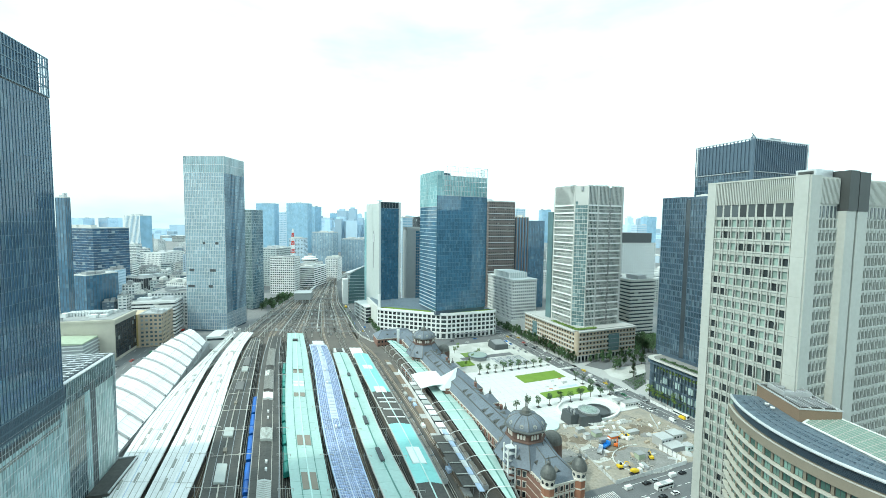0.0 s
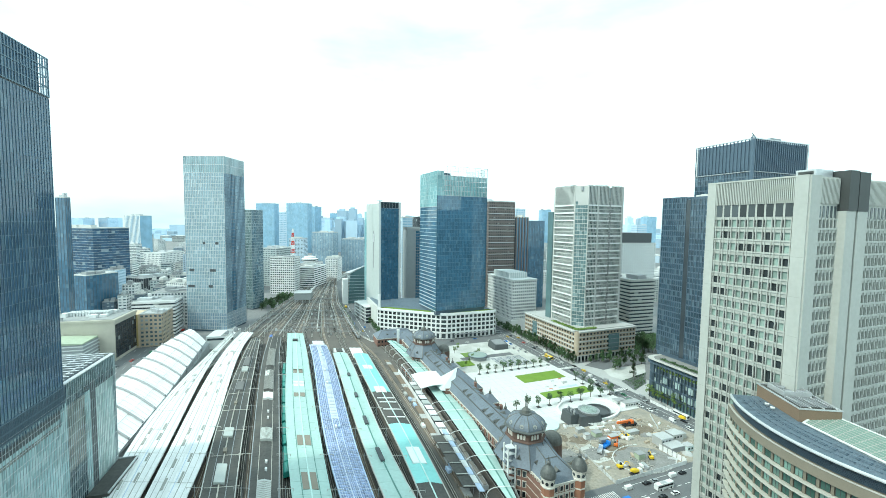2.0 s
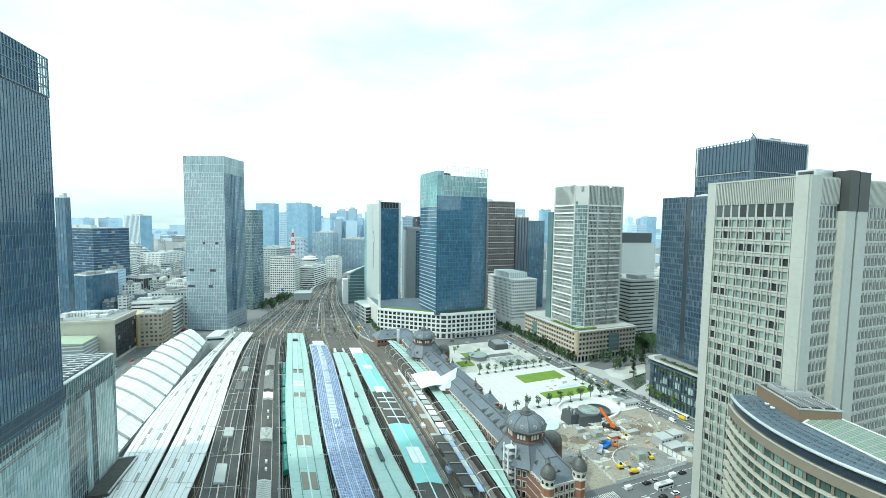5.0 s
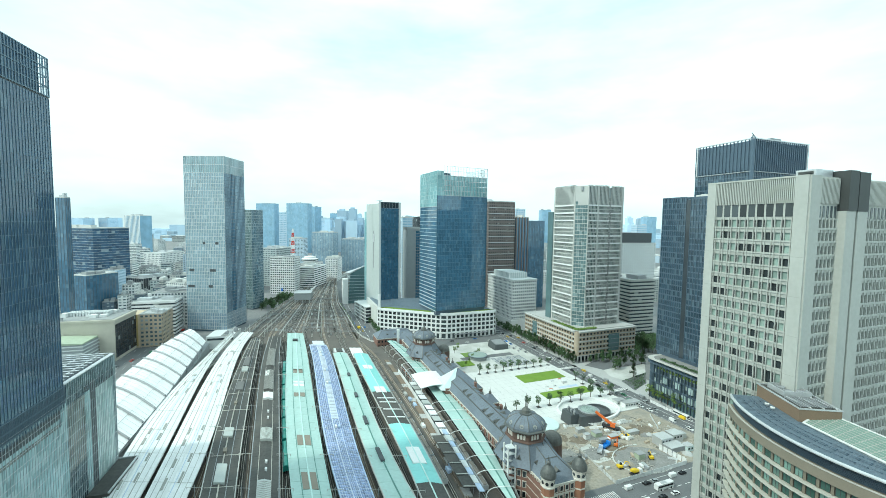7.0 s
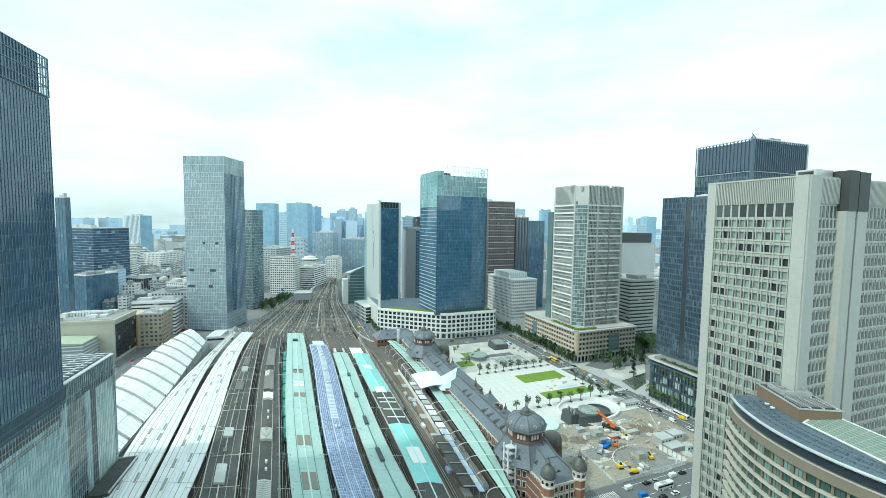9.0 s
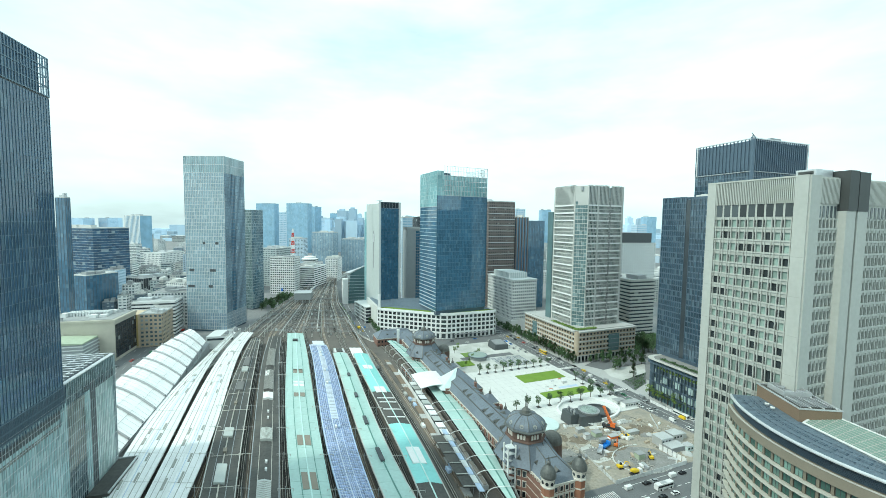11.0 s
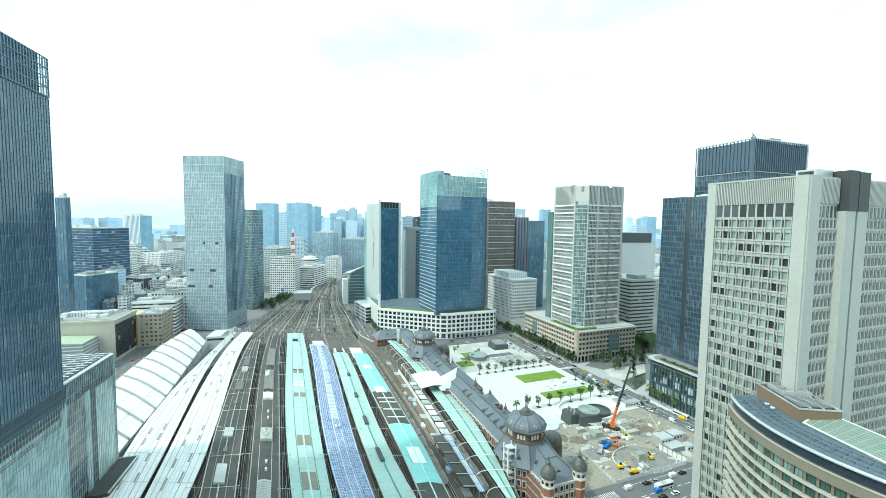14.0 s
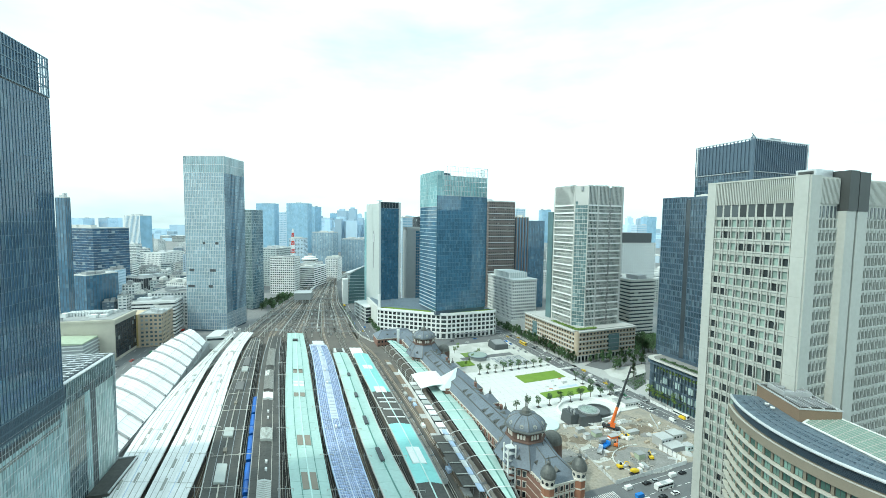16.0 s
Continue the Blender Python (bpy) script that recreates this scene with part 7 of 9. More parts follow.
# ---- city ----
def city_block(x, y, rz, w, d, h, style, label, seed=0, name="office_building", far=False):
    q = random.Random(seed)
    t = thing(name, label, "office building", pose(x, y, 0, 0, 0, rz))
    S, W, E = wall_of("S", w, d), wall_of("W", w, d), wall_of("E", w, d)
    walls = [(S, w)] + ([(E, d)] if x < 0 else [(W, d)])
    fl = max(2, round(h / 4.2))
    def pick(*names):
        return M[names[0]]
    if style in ("blueglass", "glassgrey", "darkglass", "bluedeep"):
        gm, fm = {"blueglass": ("g_far_hazed_blue", "fin_far_hazed"), "glassgrey": ("g_south_side", "mullion_pale"), "darkglass": ("g_dark", "grey_metal"), "bluedeep": ("g_blue", "steelblue")}[style]
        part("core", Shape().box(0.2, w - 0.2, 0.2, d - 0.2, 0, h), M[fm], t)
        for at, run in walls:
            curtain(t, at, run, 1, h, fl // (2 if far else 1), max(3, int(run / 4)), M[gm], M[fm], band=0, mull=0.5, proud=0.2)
    elif style.startswith("bands"):
        bm, gm = {"bands_dark": ("mullion_pale", "g_banded"), "bands_white": ("white", "g_dark"), "bands_pale": ("cream", "g_dark")}[style]
        part("core", Shape().box(0.3, w - 0.3, 0.3, d - 0.3, 0, h), M["steelblue"], t)
        for at, run in walls:
            curtain(t, at, run, 2, h, fl, max(3, int(run / 5)), M[gm], M["grey_metal"], band=0.4 if style == "bands_dark" else 2.3, mull=0, band_proud=0.4, band_m=M[bm])
    elif style.startswith("fins"):
        fm = M["white"] if style == "fins_white" else M["brownwall"]
        part("core", Shape().box(0.3, w - 0.3, 0.3, d - 0.3, 0, h), M["g_far_hazed_blue"] if style == "fins_white" else M["g_blue"], t)
        s = Shape()
        n = int(w / 4.5)
        for k in range(n + 1):
            s.box(k * w / n - 0.9, k * w / n + 0.9, -0.6, 0.2, 0, h + 1)
        part("fin_screen", s, fm, t, kind="stuff")
        if x > 0:
            curtain(t, W, d, 2, h, fl, 12, M["g_blue"], M["brownwall"], band=0.4, mull=0.8, proud=0.6)
            curtain(t, S, w + 30, 2, h - 4, fl, 10, M["g_blue"], M["fin_blue"], band=0.3, mull=0.2, a0=w)
            part("annex", Shape().box(w, w + 30, 0.4, d, 0, h - 4), M["fin_blue"], t)
    else:
        wm, gm, ww = {"grid_white": ("white", "g_window_joined", 2.2), "grid_grey": ("pale_grey_wall", "g_window_joined", 2.6), "grid_pale": ("pale_clad", "g_window_joined", 1.6), "grid_dense": ("white", "g_dark", 2.7),
                      "browngrid": ("brownwall", "g_dark", 1.4), "farpale": ("hazed_far", "g_far_hazed_blue", 3.4), "cream_grid": ("cream", "g_window_joined", 2.4), "tan_grid": ("sand_stone", "g_window_joined", 2.4)}[style]
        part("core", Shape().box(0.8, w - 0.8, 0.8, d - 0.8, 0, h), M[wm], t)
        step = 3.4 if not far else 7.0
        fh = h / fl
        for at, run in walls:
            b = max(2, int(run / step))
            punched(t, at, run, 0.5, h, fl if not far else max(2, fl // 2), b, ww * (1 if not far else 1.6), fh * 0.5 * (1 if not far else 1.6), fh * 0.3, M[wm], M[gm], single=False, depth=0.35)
        if style == "browngrid":
            ln = Shape().box(0, w, -0.35, 0.1, -0.35, 0.35).mesh("floor_line", M["pale_clad"])
            lw = Shape().box(0, d, -0.35, 0.1, -0.35, 0.35).mesh("floor_line", M["pale_clad"])
            for k in range(1, fl, 2):
                part("floor_line", ln, None, t, at=S @ Matrix.Translation((0, 0, k * fh)))
        if style == "grid_pale":
            part("roof_screen", Shape().box(4, w - 4, 4, d - 4, h, h + 15), M["louver"], t)
    part("roof", Shape().box(0, w, 0, d, h, h + 0.4), M["rooftop"], t)
    if name != "city_building" and not far:
        s = Shape()
        for x0, x1, y0, y1 in ((0, w, 0, 0.4), (0, w, d - 0.4, d), (0, 0.4, 0.4, d - 0.4), (w - 0.4, w, 0.4, d - 0.4)):
            s.box(x0, x1, y0, y1, h + 0.4, h + 1.3)
        part("parapet", s, M["pale_concrete"], t)
    g = Shape()
    for _ in range(2 if far else 5):
        a, b, c = q.uniform(0.1, 0.35) * w, q.uniform(0.1, 0.35) * d, q.uniform(1.5, 5)
        xx, yy = q.uniform(0.5, w - a - 0.5), q.uniform(0.5, d - b - 0.5)
        g.box(xx, xx + a, yy, yy + b, h + 0.4, h + 0.4 + c)
    part("roof_plant", g, q.choice((M["silver"], M["pale_concrete"], M["grey_metal"])), t)
    return t


BLOCKS = [
    (-414, 430, 0, 10, 6, 153, "bluedeep", "slim blue glass tower behind the near tower"),
    (-624, 640, -16, 90, 54, 116, "bands_dark", "broad dark blue office block with white floor stripes"),
    (-486, 520, -14, 27, 40, 57, "bluedeep", "dark blue glazed mid-rise block with slim fins"),
    (-912, 1150, -16, 57, 36, 140, "fins_white", "white striped tower with blue side"),
    (-515, 640, -14, 43, 46, 37, "darkglass", "dark glazed office block"),
    (-644, 860, -12, 45, 60, 58, "grid_white", "white office block among rooftops"),
    (-400, 575, -14, 35, 36, 41, "grid_white", "white low-rise office with rooftop plant"),
    (-361, 800, -10, 32, 50, 76, "grid_grey", "grey mid-rise office block"),
    (-308, 712, -2, 44, 26, 66, "grid_dense", "white office block with a dense window grid"),
    (-276, 745, -6, 36, 60, 45, "bands_white", "white banded office with round rooftop restaurant"),
    (-814, 1750, -8, 84, 36, 205, "blueglass", "far blue glass tower, paled for haze"),
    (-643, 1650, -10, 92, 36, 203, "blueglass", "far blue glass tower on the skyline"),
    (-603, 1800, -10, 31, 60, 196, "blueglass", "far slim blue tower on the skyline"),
    (-781, 1900, -10, 49, 60, 171, "farpale", "far tower on the skyline, paled for haze"),
    (-321, 980, -4, 52, 40, 104, "glassgrey", "grey-blue glazed office block behind the mast"),
    (-268, 1050, 0, 60, 60, 85, "glassgrey", "grey office block behind the tracks"),
    (-259, 880, 0, 27, 40, 50, "grid_white", "small white office block"),
    (65, 575, 22, 43, 50, 163, "browngrid", "brown gridded office tower with white floor lines"),
    (112, 615, 20, 20, 50, 141, "fins_dark", "dark finned office tower"),
    (249, 560, 14, 57, 70, 106, "grid_pale", "broad pale office block with dark roof screen"),
    (210, 445, 18, 34, 50, 70, "bands_pale", "pale banded mid-rise office block"),
    (-65, 640, 10, 16, 40, 139, "farpale", "pale tower between the glass towers"),
    (724, 1500, 0, 36, 50, 134, "farpale", "far tower on the skyline, paled for haze"),
    (760, 1500, 0, 34, 50, 164, "blueglass", "far blue tower on the skyline"),
    (393, 1600, 0, 34, 60, 188, "blueglass", "far blue tower on the skyline"),
    (271, 1500, 0, 34, 60, 187, "farpale", "far tower on the skyline, paled for haze"),
    (-821, 2600, 0, 88, 90, 152, "farpale", "far tower on the skyline, coloured for haze"),
    (-761, 2700, 0, 61, 90, 184, "blueglass", "far blue tower on the skyline, coloured for haze"),
    (-635, 2500, 0, 49, 90, 132, "farpale", "far tower on the skyline, coloured for haze"),
    (-656, 2800, 0, 71, 90, 149, "blueglass", "far blue tower on the skyline, coloured for haze"),
    (-2436, 2600, 0, 102, 90, 130, "farpale", "far tower on the skyline, coloured for haze"),
    (-2317, 2700, 0, 61, 90, 133, "farpale", "far tower on the skyline, coloured for haze"),
    (-602, 2200, 0, 50, 90, 113, "blueglass", "far tower on the skyline, coloured for haze"),
    (-460, 2200, 0, 43, 90, 109, "farpale", "far tower on the skyline, coloured for haze"),
    (854, 1900, 0, 59, 90, 118, "farpale", "far block on the skyline, paled for haze"),
    (-115, 1500, 0, 32, 60, 153, "darkglass", "far dark tower on the skyline"),
]
for k, row in enumerate(BLOCKS):
    city_block(*row, seed=k, far=row[1] > 1400)


def local_blocks():
    # beige store with dark glazed side, left of the street
    t = thing("store_building", "beige department store with a dark glazed side wall", "store building", pose(-301, 363, 0, 0, 0, 16))
    part("wall", Shape().box(-60, 0, 0, 44, 0, 37), M["store_beige"], t)
    curtain(t, pose(0, 1.5, 0, 0, 0, 90), 40, 3, 34, 8, 10, M["g_dark"], M["dark"], band=0.3, mull=0.2)
    part("fascia", Shape().box(-60, 0.6, -0.4, 44, 37, 39), M["store_beige"], t)
    for k in range(14):
        part("roof_screen", Shape().box(-46 + k * 2.4, -44.6 + k * 2.4, 20, 30, 39, 43), M["pale_clad"], t)
    part("roof_deck", Shape().box(-58, -2, 2, 42, 39, 39.4), M["rooftop"], t)
    r2 = random.Random(2)
    for k in range(14):
        a, b = r2.uniform(-56, -8), r2.uniform(3, 36)
        part("roof_plant", Shape().box(a, a + r2.uniform(2, 6), b, b + r2.uniform(2, 5), 39.4, 39.4 + r2.uniform(1.5, 3.5)), r2.choice((M["silver"], M["white"], M["grey_metal"])), t)
    # low block with curved green roof before it
    g = thing("store_building", "low building with stepped walls and a pale green curved roof", "store building", pose(-304, 336, 0, 0, 0, 16))
    part("wall", Shape().box(-56, -2, 0, 24, 0, 24), M["grey_clad"], g)
    for k in range(5):
        part("ledge", Shape().box(-57, -1.4, -0.6, 25, 10 + k * 3, 10.8 + k * 3), M["pale_clad"], g)
    part("green_roof", Shape().sweep([[(-56, y, 24.2), (-2, y, 24.2), (-2, y, 25 + 0.02 * y), (-28, y, 27), (-56, y, 25)] for y in (-0.5, 12, 24)][::-1]), M["moss_roof"], g, "pale green curved roof")
    part("round_sign_wall", Shape().box(-60, -46, -4, 20, 24, 34), M["pale_clad"], g)
    # street row
    c = city_block(-309, 404, 16, 20, 30, 34, "tan_grid", "office with gold vertical fins and dark windows", 31)
    f = Shape()
    for k in range(9):
        f.box(-22 + k * 2.4, -20.8 + k * 2.4, -0.5, 0.2, 2, 34)
    part("gold_screen", f, M["gold"], c, kind="stuff")
    part("gold_wall", Shape().box(-22, 0, 0.2, 24, 0, 34), M["beige"], c)
    city_block(-345, 440, 16, 42, 26, 38, "bands_white", "white office with rounded balconies", 32)
    city_block(-352, 480, 16, 45, 30, 42, "grid_white", "white office block with regular windows", 33)
    city_block(-360, 520, 16, 40, 34, 36, "grid_white", "white low-rise office block", 34)
    # glass right wing of the tower by the tracks
    w = thing("office_tower", "glass tower with banded floors beside the tracks", "skyscraper", pose(-291, 588, 0, 0, 0, -14))
    part("core", Shape().box(0.3, 11.7, 0.3, 24, 0, 146), M["steelblue"], w)
    curtain(w, pose(0, 0, 0), 12, 2, 147, 36, 6, M["g_teal_dark"], M["mullion_pale"], band=0.6, mull=0.2)
    curtain(w, pose(12, 0, 0, 0, 0, 90), 24, 2, 147, 36, 10, M["g_wing"], M["mullion_pale"], band=0.5, mull=0.2)
    # mid white block right of the dark glass tower
    w = thing("office_building", "white low-rise office with a window grid and penthouse", "office building", pose(86, 488, 0, 0, 0, 22))
    part("core", Shape().box(0.8, 34, 0.8, 62, 0, 62), M["pale_concrete"], w)
    punched(w, wall_of("S", 35, 63), 35, 14, 62, 12, 12, 2.0, 2.2, 0.9, M["white"], M["g_window_joined"], single=False, depth=0.5)
    punched(w, wall_of("W", 35, 63), 63, 14, 62, 12, 20, 2.1, 2.2, 0.9, M["white"], M["g_window_joined"], single=False, depth=0.5)
    part("base", Shape().box(-1.5, 36, -1.5, 64, 0, 13), M["white"], w)
    part("penthouse", Shape().box(4, 30, 14, 54, 62, 70), M["pale_grey_wall"], w)
    ph = Shape()
    for k in range(14):
        ph.box(3.6, 4.0, 14 + k * 3, 14.8 + k * 3, 62, 70.4)
        if k < 9:
            ph.box(4 + k * 3, 4.8 + k * 3, 13.6, 14.0, 62, 70.4)
    part("penthouse_pier", ph, M["white"], w, kind="stuff")
    part("cornice", Shape().box(-0.8, 35.8, -0.8, 63.8, 62, 63.2), M["pale_clad"], w)
    # round restaurant drum on the banded office
    r = thing("rooftop_drum", "round white revolving restaurant on the banded office", "roof structure", pose(-256, 770, 46))
    part("drum", Shape().turned([(9, 0), (9, 8), (15, 10), (15, 14), (11, 15), (11, 18), (4, 19)], 24), M["white"], r)
    part("window_ring", Shape().turned([(15.2, 10.8), (15.2, 12.6)], 24), M["g_dark"], r)
    # red and white lattice mast
    m = thing("radio_mast", "red and white banded lattice mast on a rooftop", "radio mast", pose(-300, 800, 60))
    for k in range(7):
        a, b = 3.4 - k * 0.36, 3.4 - (k + 1) * 0.36
        s = Shape()
        for sx, sy in ((1, 1), (1, -1), (-1, 1), (-1, -1)):
            s.tube((sx * a, sy * a, k * 8), (sx * b, sy * b, k * 8 + 8), 0.5, sides=4)
        s.box(-a, a, -a, a, k * 8 + 0.2, k * 8 + 1.6)
        s.tube((a, a, k * 8), (-b, b, k * 8 + 8), 0.5, sides=4).tube((-a, -a, k * 8), (b, -b, k * 8 + 8), 0.5, sides=4)
        part("mast_section", s, M["red"] if k % 2 else M["white"], m)
    part("base", Shape().box(-9, 9, -9, 9, -60, 0), M["pale_concrete"], m)
    # curved glass hall by the tracks
    c = thing("curved_office", "curved green glass office with sweeping roof beside the tracks", "office building", pose(-150, 640, 0, 0, 0, 20))
    part("body", Shape().sweep([[(-2 + 0.02 * k * k, k * 6, 0), (30, k * 6, 0), (30, k * 6, 62 - k), (2 + 0.02 * k * k, k * 6, 48 - k * 0.6)] for k in range(12)][::-1]), M["g_teal_dark"], c)
    part("roof", Shape().sweep([[(0 + 0.02 * k * k, k * 6, 48 - k * 0.6), (30.5, k * 6, 62.2 - k), (30.5, k * 6, 63.4 - k), (-1 + 0.02 * k * k, k * 6, 49.2 - k * 0.6)] for k in range(12)][::-1]), M["silver"], c)
    for k in range(9):
        part("floor_edge", Shape().box(-2.5, 30, -0.6, 0, 5 + k * 5, 5.7 + k * 5), M["mullion_pale"], c)
    part("white_front", Shape().box(-10, -2, -4, 12, 0, 40), M["white"], c)
    # signal bridge over the tracks
    b = thing("track_bridge", "grey box-shaped building straddling the tracks", "railway building", pose(-222, 600, 7, 0, 0, 12))
    part("deck", Shape().box(-2, 22, 0, 26, 5, 15), M["grey_clad"], b)
    part("roof", Shape().box(-2.5, 22.5, -0.5, 26.5, 15, 15.8), M["silver"], b)
    for x in (0, 20):
        for y in (1, 25):
            part("leg", Shape().box(x - 0.7, x + 0.7, y - 0.7, y + 0.7, 0, 5), M["concrete"], b)
    # elevated line curving away
    ev = thing("elevated_line", "pale elevated railway curving away from the tracks", "viaduct")
    line = [(-216, 440), (-228, 520), (-236, 600), (-244, 680), (-256, 760), (-250, 860), (-230, 940)]
    part("deck", Shape().sweep([[(x - 4, y, 7), (x + 4, y, 7), (x + 4, y, 8.4), (x - 4, y, 8.4)] for x, y in line]), M["ballast"], ev)
    for o in (-4.2, 4.0):
        part("parapet", Shape().sweep([[(x + o, y, 7), (x + o + 0.25, y, 7), (x + o + 0.25, y, 9.3), (x + o, y, 9.3)] for x, y in line]), M["concrete"], ev)
    for o in (-2.4, -1.0, 1.2, 2.6):
        part("rail", Shape().sweep([[(x + o - 0.1, y, 8.4), (x + o + 0.1, y, 8.4), (x + o + 0.1, y, 8.6), (x + o - 0.1, y, 8.6)] for x, y in line]), M["rail"], ev)


local_blocks()

def small_block(x, y, rz, w, d, h, m, label, seed):
    """Distant building: body, window panes, roof and roof plant."""
    q = random.Random(seed)
    t = thing("city_building", label, "city building", pose(x, y, 0, 0, 0, rz))
    part("wall", Shape().box(0, w, 0, d, 0, h), m, t)
    g = Shape()
    fl, nb, nd = max(2, int(h / 3.8)), max(2, int(w / 4)), max(2, int(d / 4))
    strip = q.random() < 0.4
    for i in range(fl):
        z0, z1 = (i + 0.35) * h / fl, (i + 0.8) * h / fl
        if strip:
            g.box(0.5, w - 0.5, -0.06, 0.3, z0, z1)
            g.box(w - 0.3, w + 0.06, 0.5, d - 0.5, z0, z1)
            continue
        for j in range(nb):
            g.box((j + 0.2) * w / nb, (j + 0.8) * w / nb, -0.06, 0.3, z0, z1)
        for j in range(nd):
            if x < 0:
                g.box(w - 0.3, w + 0.06, (j + 0.2) * d / nd, (j + 0.8) * d / nd, z0, z1)
            else:
                g.box(-0.06, 0.3, (j + 0.2) * d / nd, (j + 0.8) * d / nd, z0, z1)
    part("window_grid", g, M["g_window_joined"], t, kind="stuff")
    r = Shape().box(0, w, 0, d, h, h + 0.3)
    for x0, x1, y0, y1 in ((0, w, 0, 0.4), (0, w, d - 0.4, d), (0, 0.4, 0.4, d - 0.4), (w - 0.4, w, 0.4, d - 0.4)):
        r.box(x0, x1, y0, y1, h + 0.3, h + 1.2)
    part("roof", r, M["rooftop"], t)
    g = Shape()
    for _ in range(4):
        a, b, c = q.uniform(0.1, 0.4) * w, q.uniform(0.1, 0.4) * d, q.uniform(1.5, 5)
        xx, yy = q.uniform(0.5, w - a - 0.5), q.uniform(0.5, d - b - 0.5)
        g.box(xx, xx + a, yy, yy + b, h + 0.3, h + 0.3 + c)
        a, b = q.uniform(2, w - 2), q.uniform(2, d - 2)
        g.tube((a, b, h), (a, b, h + q.uniform(3, 7)), 0.14, sides=4)
    g.turned([(1.1, h + 1.0), (1.1, h + 3.4), (0.4, h + 3.9)], 8, w * 0.3, d * 0.4)
    part("roof_plant", g, q.choice((M["silver"], M["pale_concrete"], M["grey_metal"], M["white"])), t)


frnd = random.Random(77)
placed = []
def clear(x, y, w):
    if y < 1050 and LEFT(y) - 20 - w < x < RIGHT(y) + 30:
        return False
    if -330 - w < x < -225 and y < 720:
        return False
    if -60 < x < 330 and y < 640:
        return False
    for a, b, c in placed:
        if abs(a - x) < (c + w) * 0.62 and abs(b - y) < (c + w) * 0.62:
            return False
    for row in BLOCKS:
        if row[0] - w - 4 < x < row[0] + row[3] + 4 and row[1] - w - 10 < y < row[1] + row[4]:
            return False
    return True


count = 0
while count < 160:
    u = frnd.random()
    y = 520 + 1900 * u ** 1.7
    x = frnd.uniform(-1.12, 0.62) * y
    if x > -300 and y < 650 and x < 330:
        continue
    w = frnd.uniform(14, 34) * (1 if y < 1100 else 1.9)
    if not clear(x, y, w):
        continue
    placed.append((x, y, w))
    lim = 132 - 30 * y / 710
    h = min(lim, frnd.choice((18, 24, 30, 34, 40, 46, 60)) * frnd.uniform(0.8, 1.2) * (1 if y < 1000 else 1.2))
    if h < 8:
        h = frnd.uniform(10, 20)
    st = frnd.choice(("grid_white", "grid_white", "grid_grey", "grid_pale2", "cream_grid", "bands_white", "glassgrey", "farpale")).replace("grid_pale2", "grid_white")
    words = {"grid_white": "white mid-rise city building with small windows", "grid_grey": "grey mid-rise city building with small windows", "cream_grid": "cream city building with small windows",
             "bands_white": "white banded city building among rooftops", "glassgrey": "grey glazed city building among rooftops", "farpale": "distant city building, paled for haze"}[st]
    turn, dd = frnd.choice((16, 16, -14, 20, 4)), w * frnd.uniform(0.8, 1.4)
    if y > 640:
        wall = {"grid_white": "white", "grid_grey": "pale_grey_wall", "cream_grid": "light_stone", "bands_white": "pale_concrete", "glassgrey": "grey_clad", "farpale": "hazed_far"}[st]
        small_block(x, y, turn, w, dd, h, M[wall], words, 100 + count)
    else:
        city_block(x, y, turn, w, dd, h, st, words, 100 + count, name="city_building")
    count += 1
# dense low roofs beyond the street
count = 0
tries = 0
while count < 95 and tries < 6000:
    tries += 1
    y = frnd.uniform(500, 980)
    x = frnd.uniform(-0.98, -0.48) * y
    w = frnd.uniform(9, 22)
    if x > LEFT(min(y, 990)) - 110 or not clear(x, y, w * 0.9):
        continue
    placed.append((x, y, w * 0.9))
    m, words = frnd.choice(((M["white"], "small white city building with rooftop plant"), (M["pale_grey_wall"], "small grey city building with rooftop plant"), (M["light_stone"], "small beige city building with rooftop plant"), (M["grey_clad"], "small dark grey city building with rooftop plant"), (M["pale_concrete"], "small pale concrete city building"), (M["steelblue"], "small dark blue city building")))
    small_block(x, y, frnd.choice((16, 16, -10, 20)), w, w * frnd.uniform(0.8, 1.5), frnd.uniform(16, 40), m, words, 900 + count)
    count += 1
# farthest rows, too many to count
rows = Shape()
for k in range(900):
    y = 2300 + 2600 * frnd.random()
    x = frnd.uniform(-1.15, 1.0) * y
    if y > 3300 and x < -900:
        continue
    w = frnd.uniform(40, 110)
    h = frnd.uniform(15, 60) if frnd.random() < 0.9 else frnd.uniform(80, 150)
    rows.box(x, x + w, y, y + w, 0, h)
for k in range(150):
    y = frnd.uniform(1700, 3400)
    x = y * frnd.choice((frnd.uniform(-0.33, 0.0), frnd.uniform(-0.28, -0.18), frnd.uniform(0.02, 1.0)))
    w, h = frnd.uniform(22, 55), frnd.uniform(90, 150) + (45 if k % 4 == 0 else 0)
    rows.box(x, x + w, y, y + w, 0, h)
    rows.box(x + w * 0.2, x + w * 0.7, y + 3, y + w * 0.7, h, h + frnd.uniform(3, 10))
tagged(new("far_city", rows.mesh("far_city", M["hazed_far_island"])), "city blocks near the horizon, coloured pale for haze", "city", kind="stuff")


# ---- building site ----
SITE_TURN = 110.9


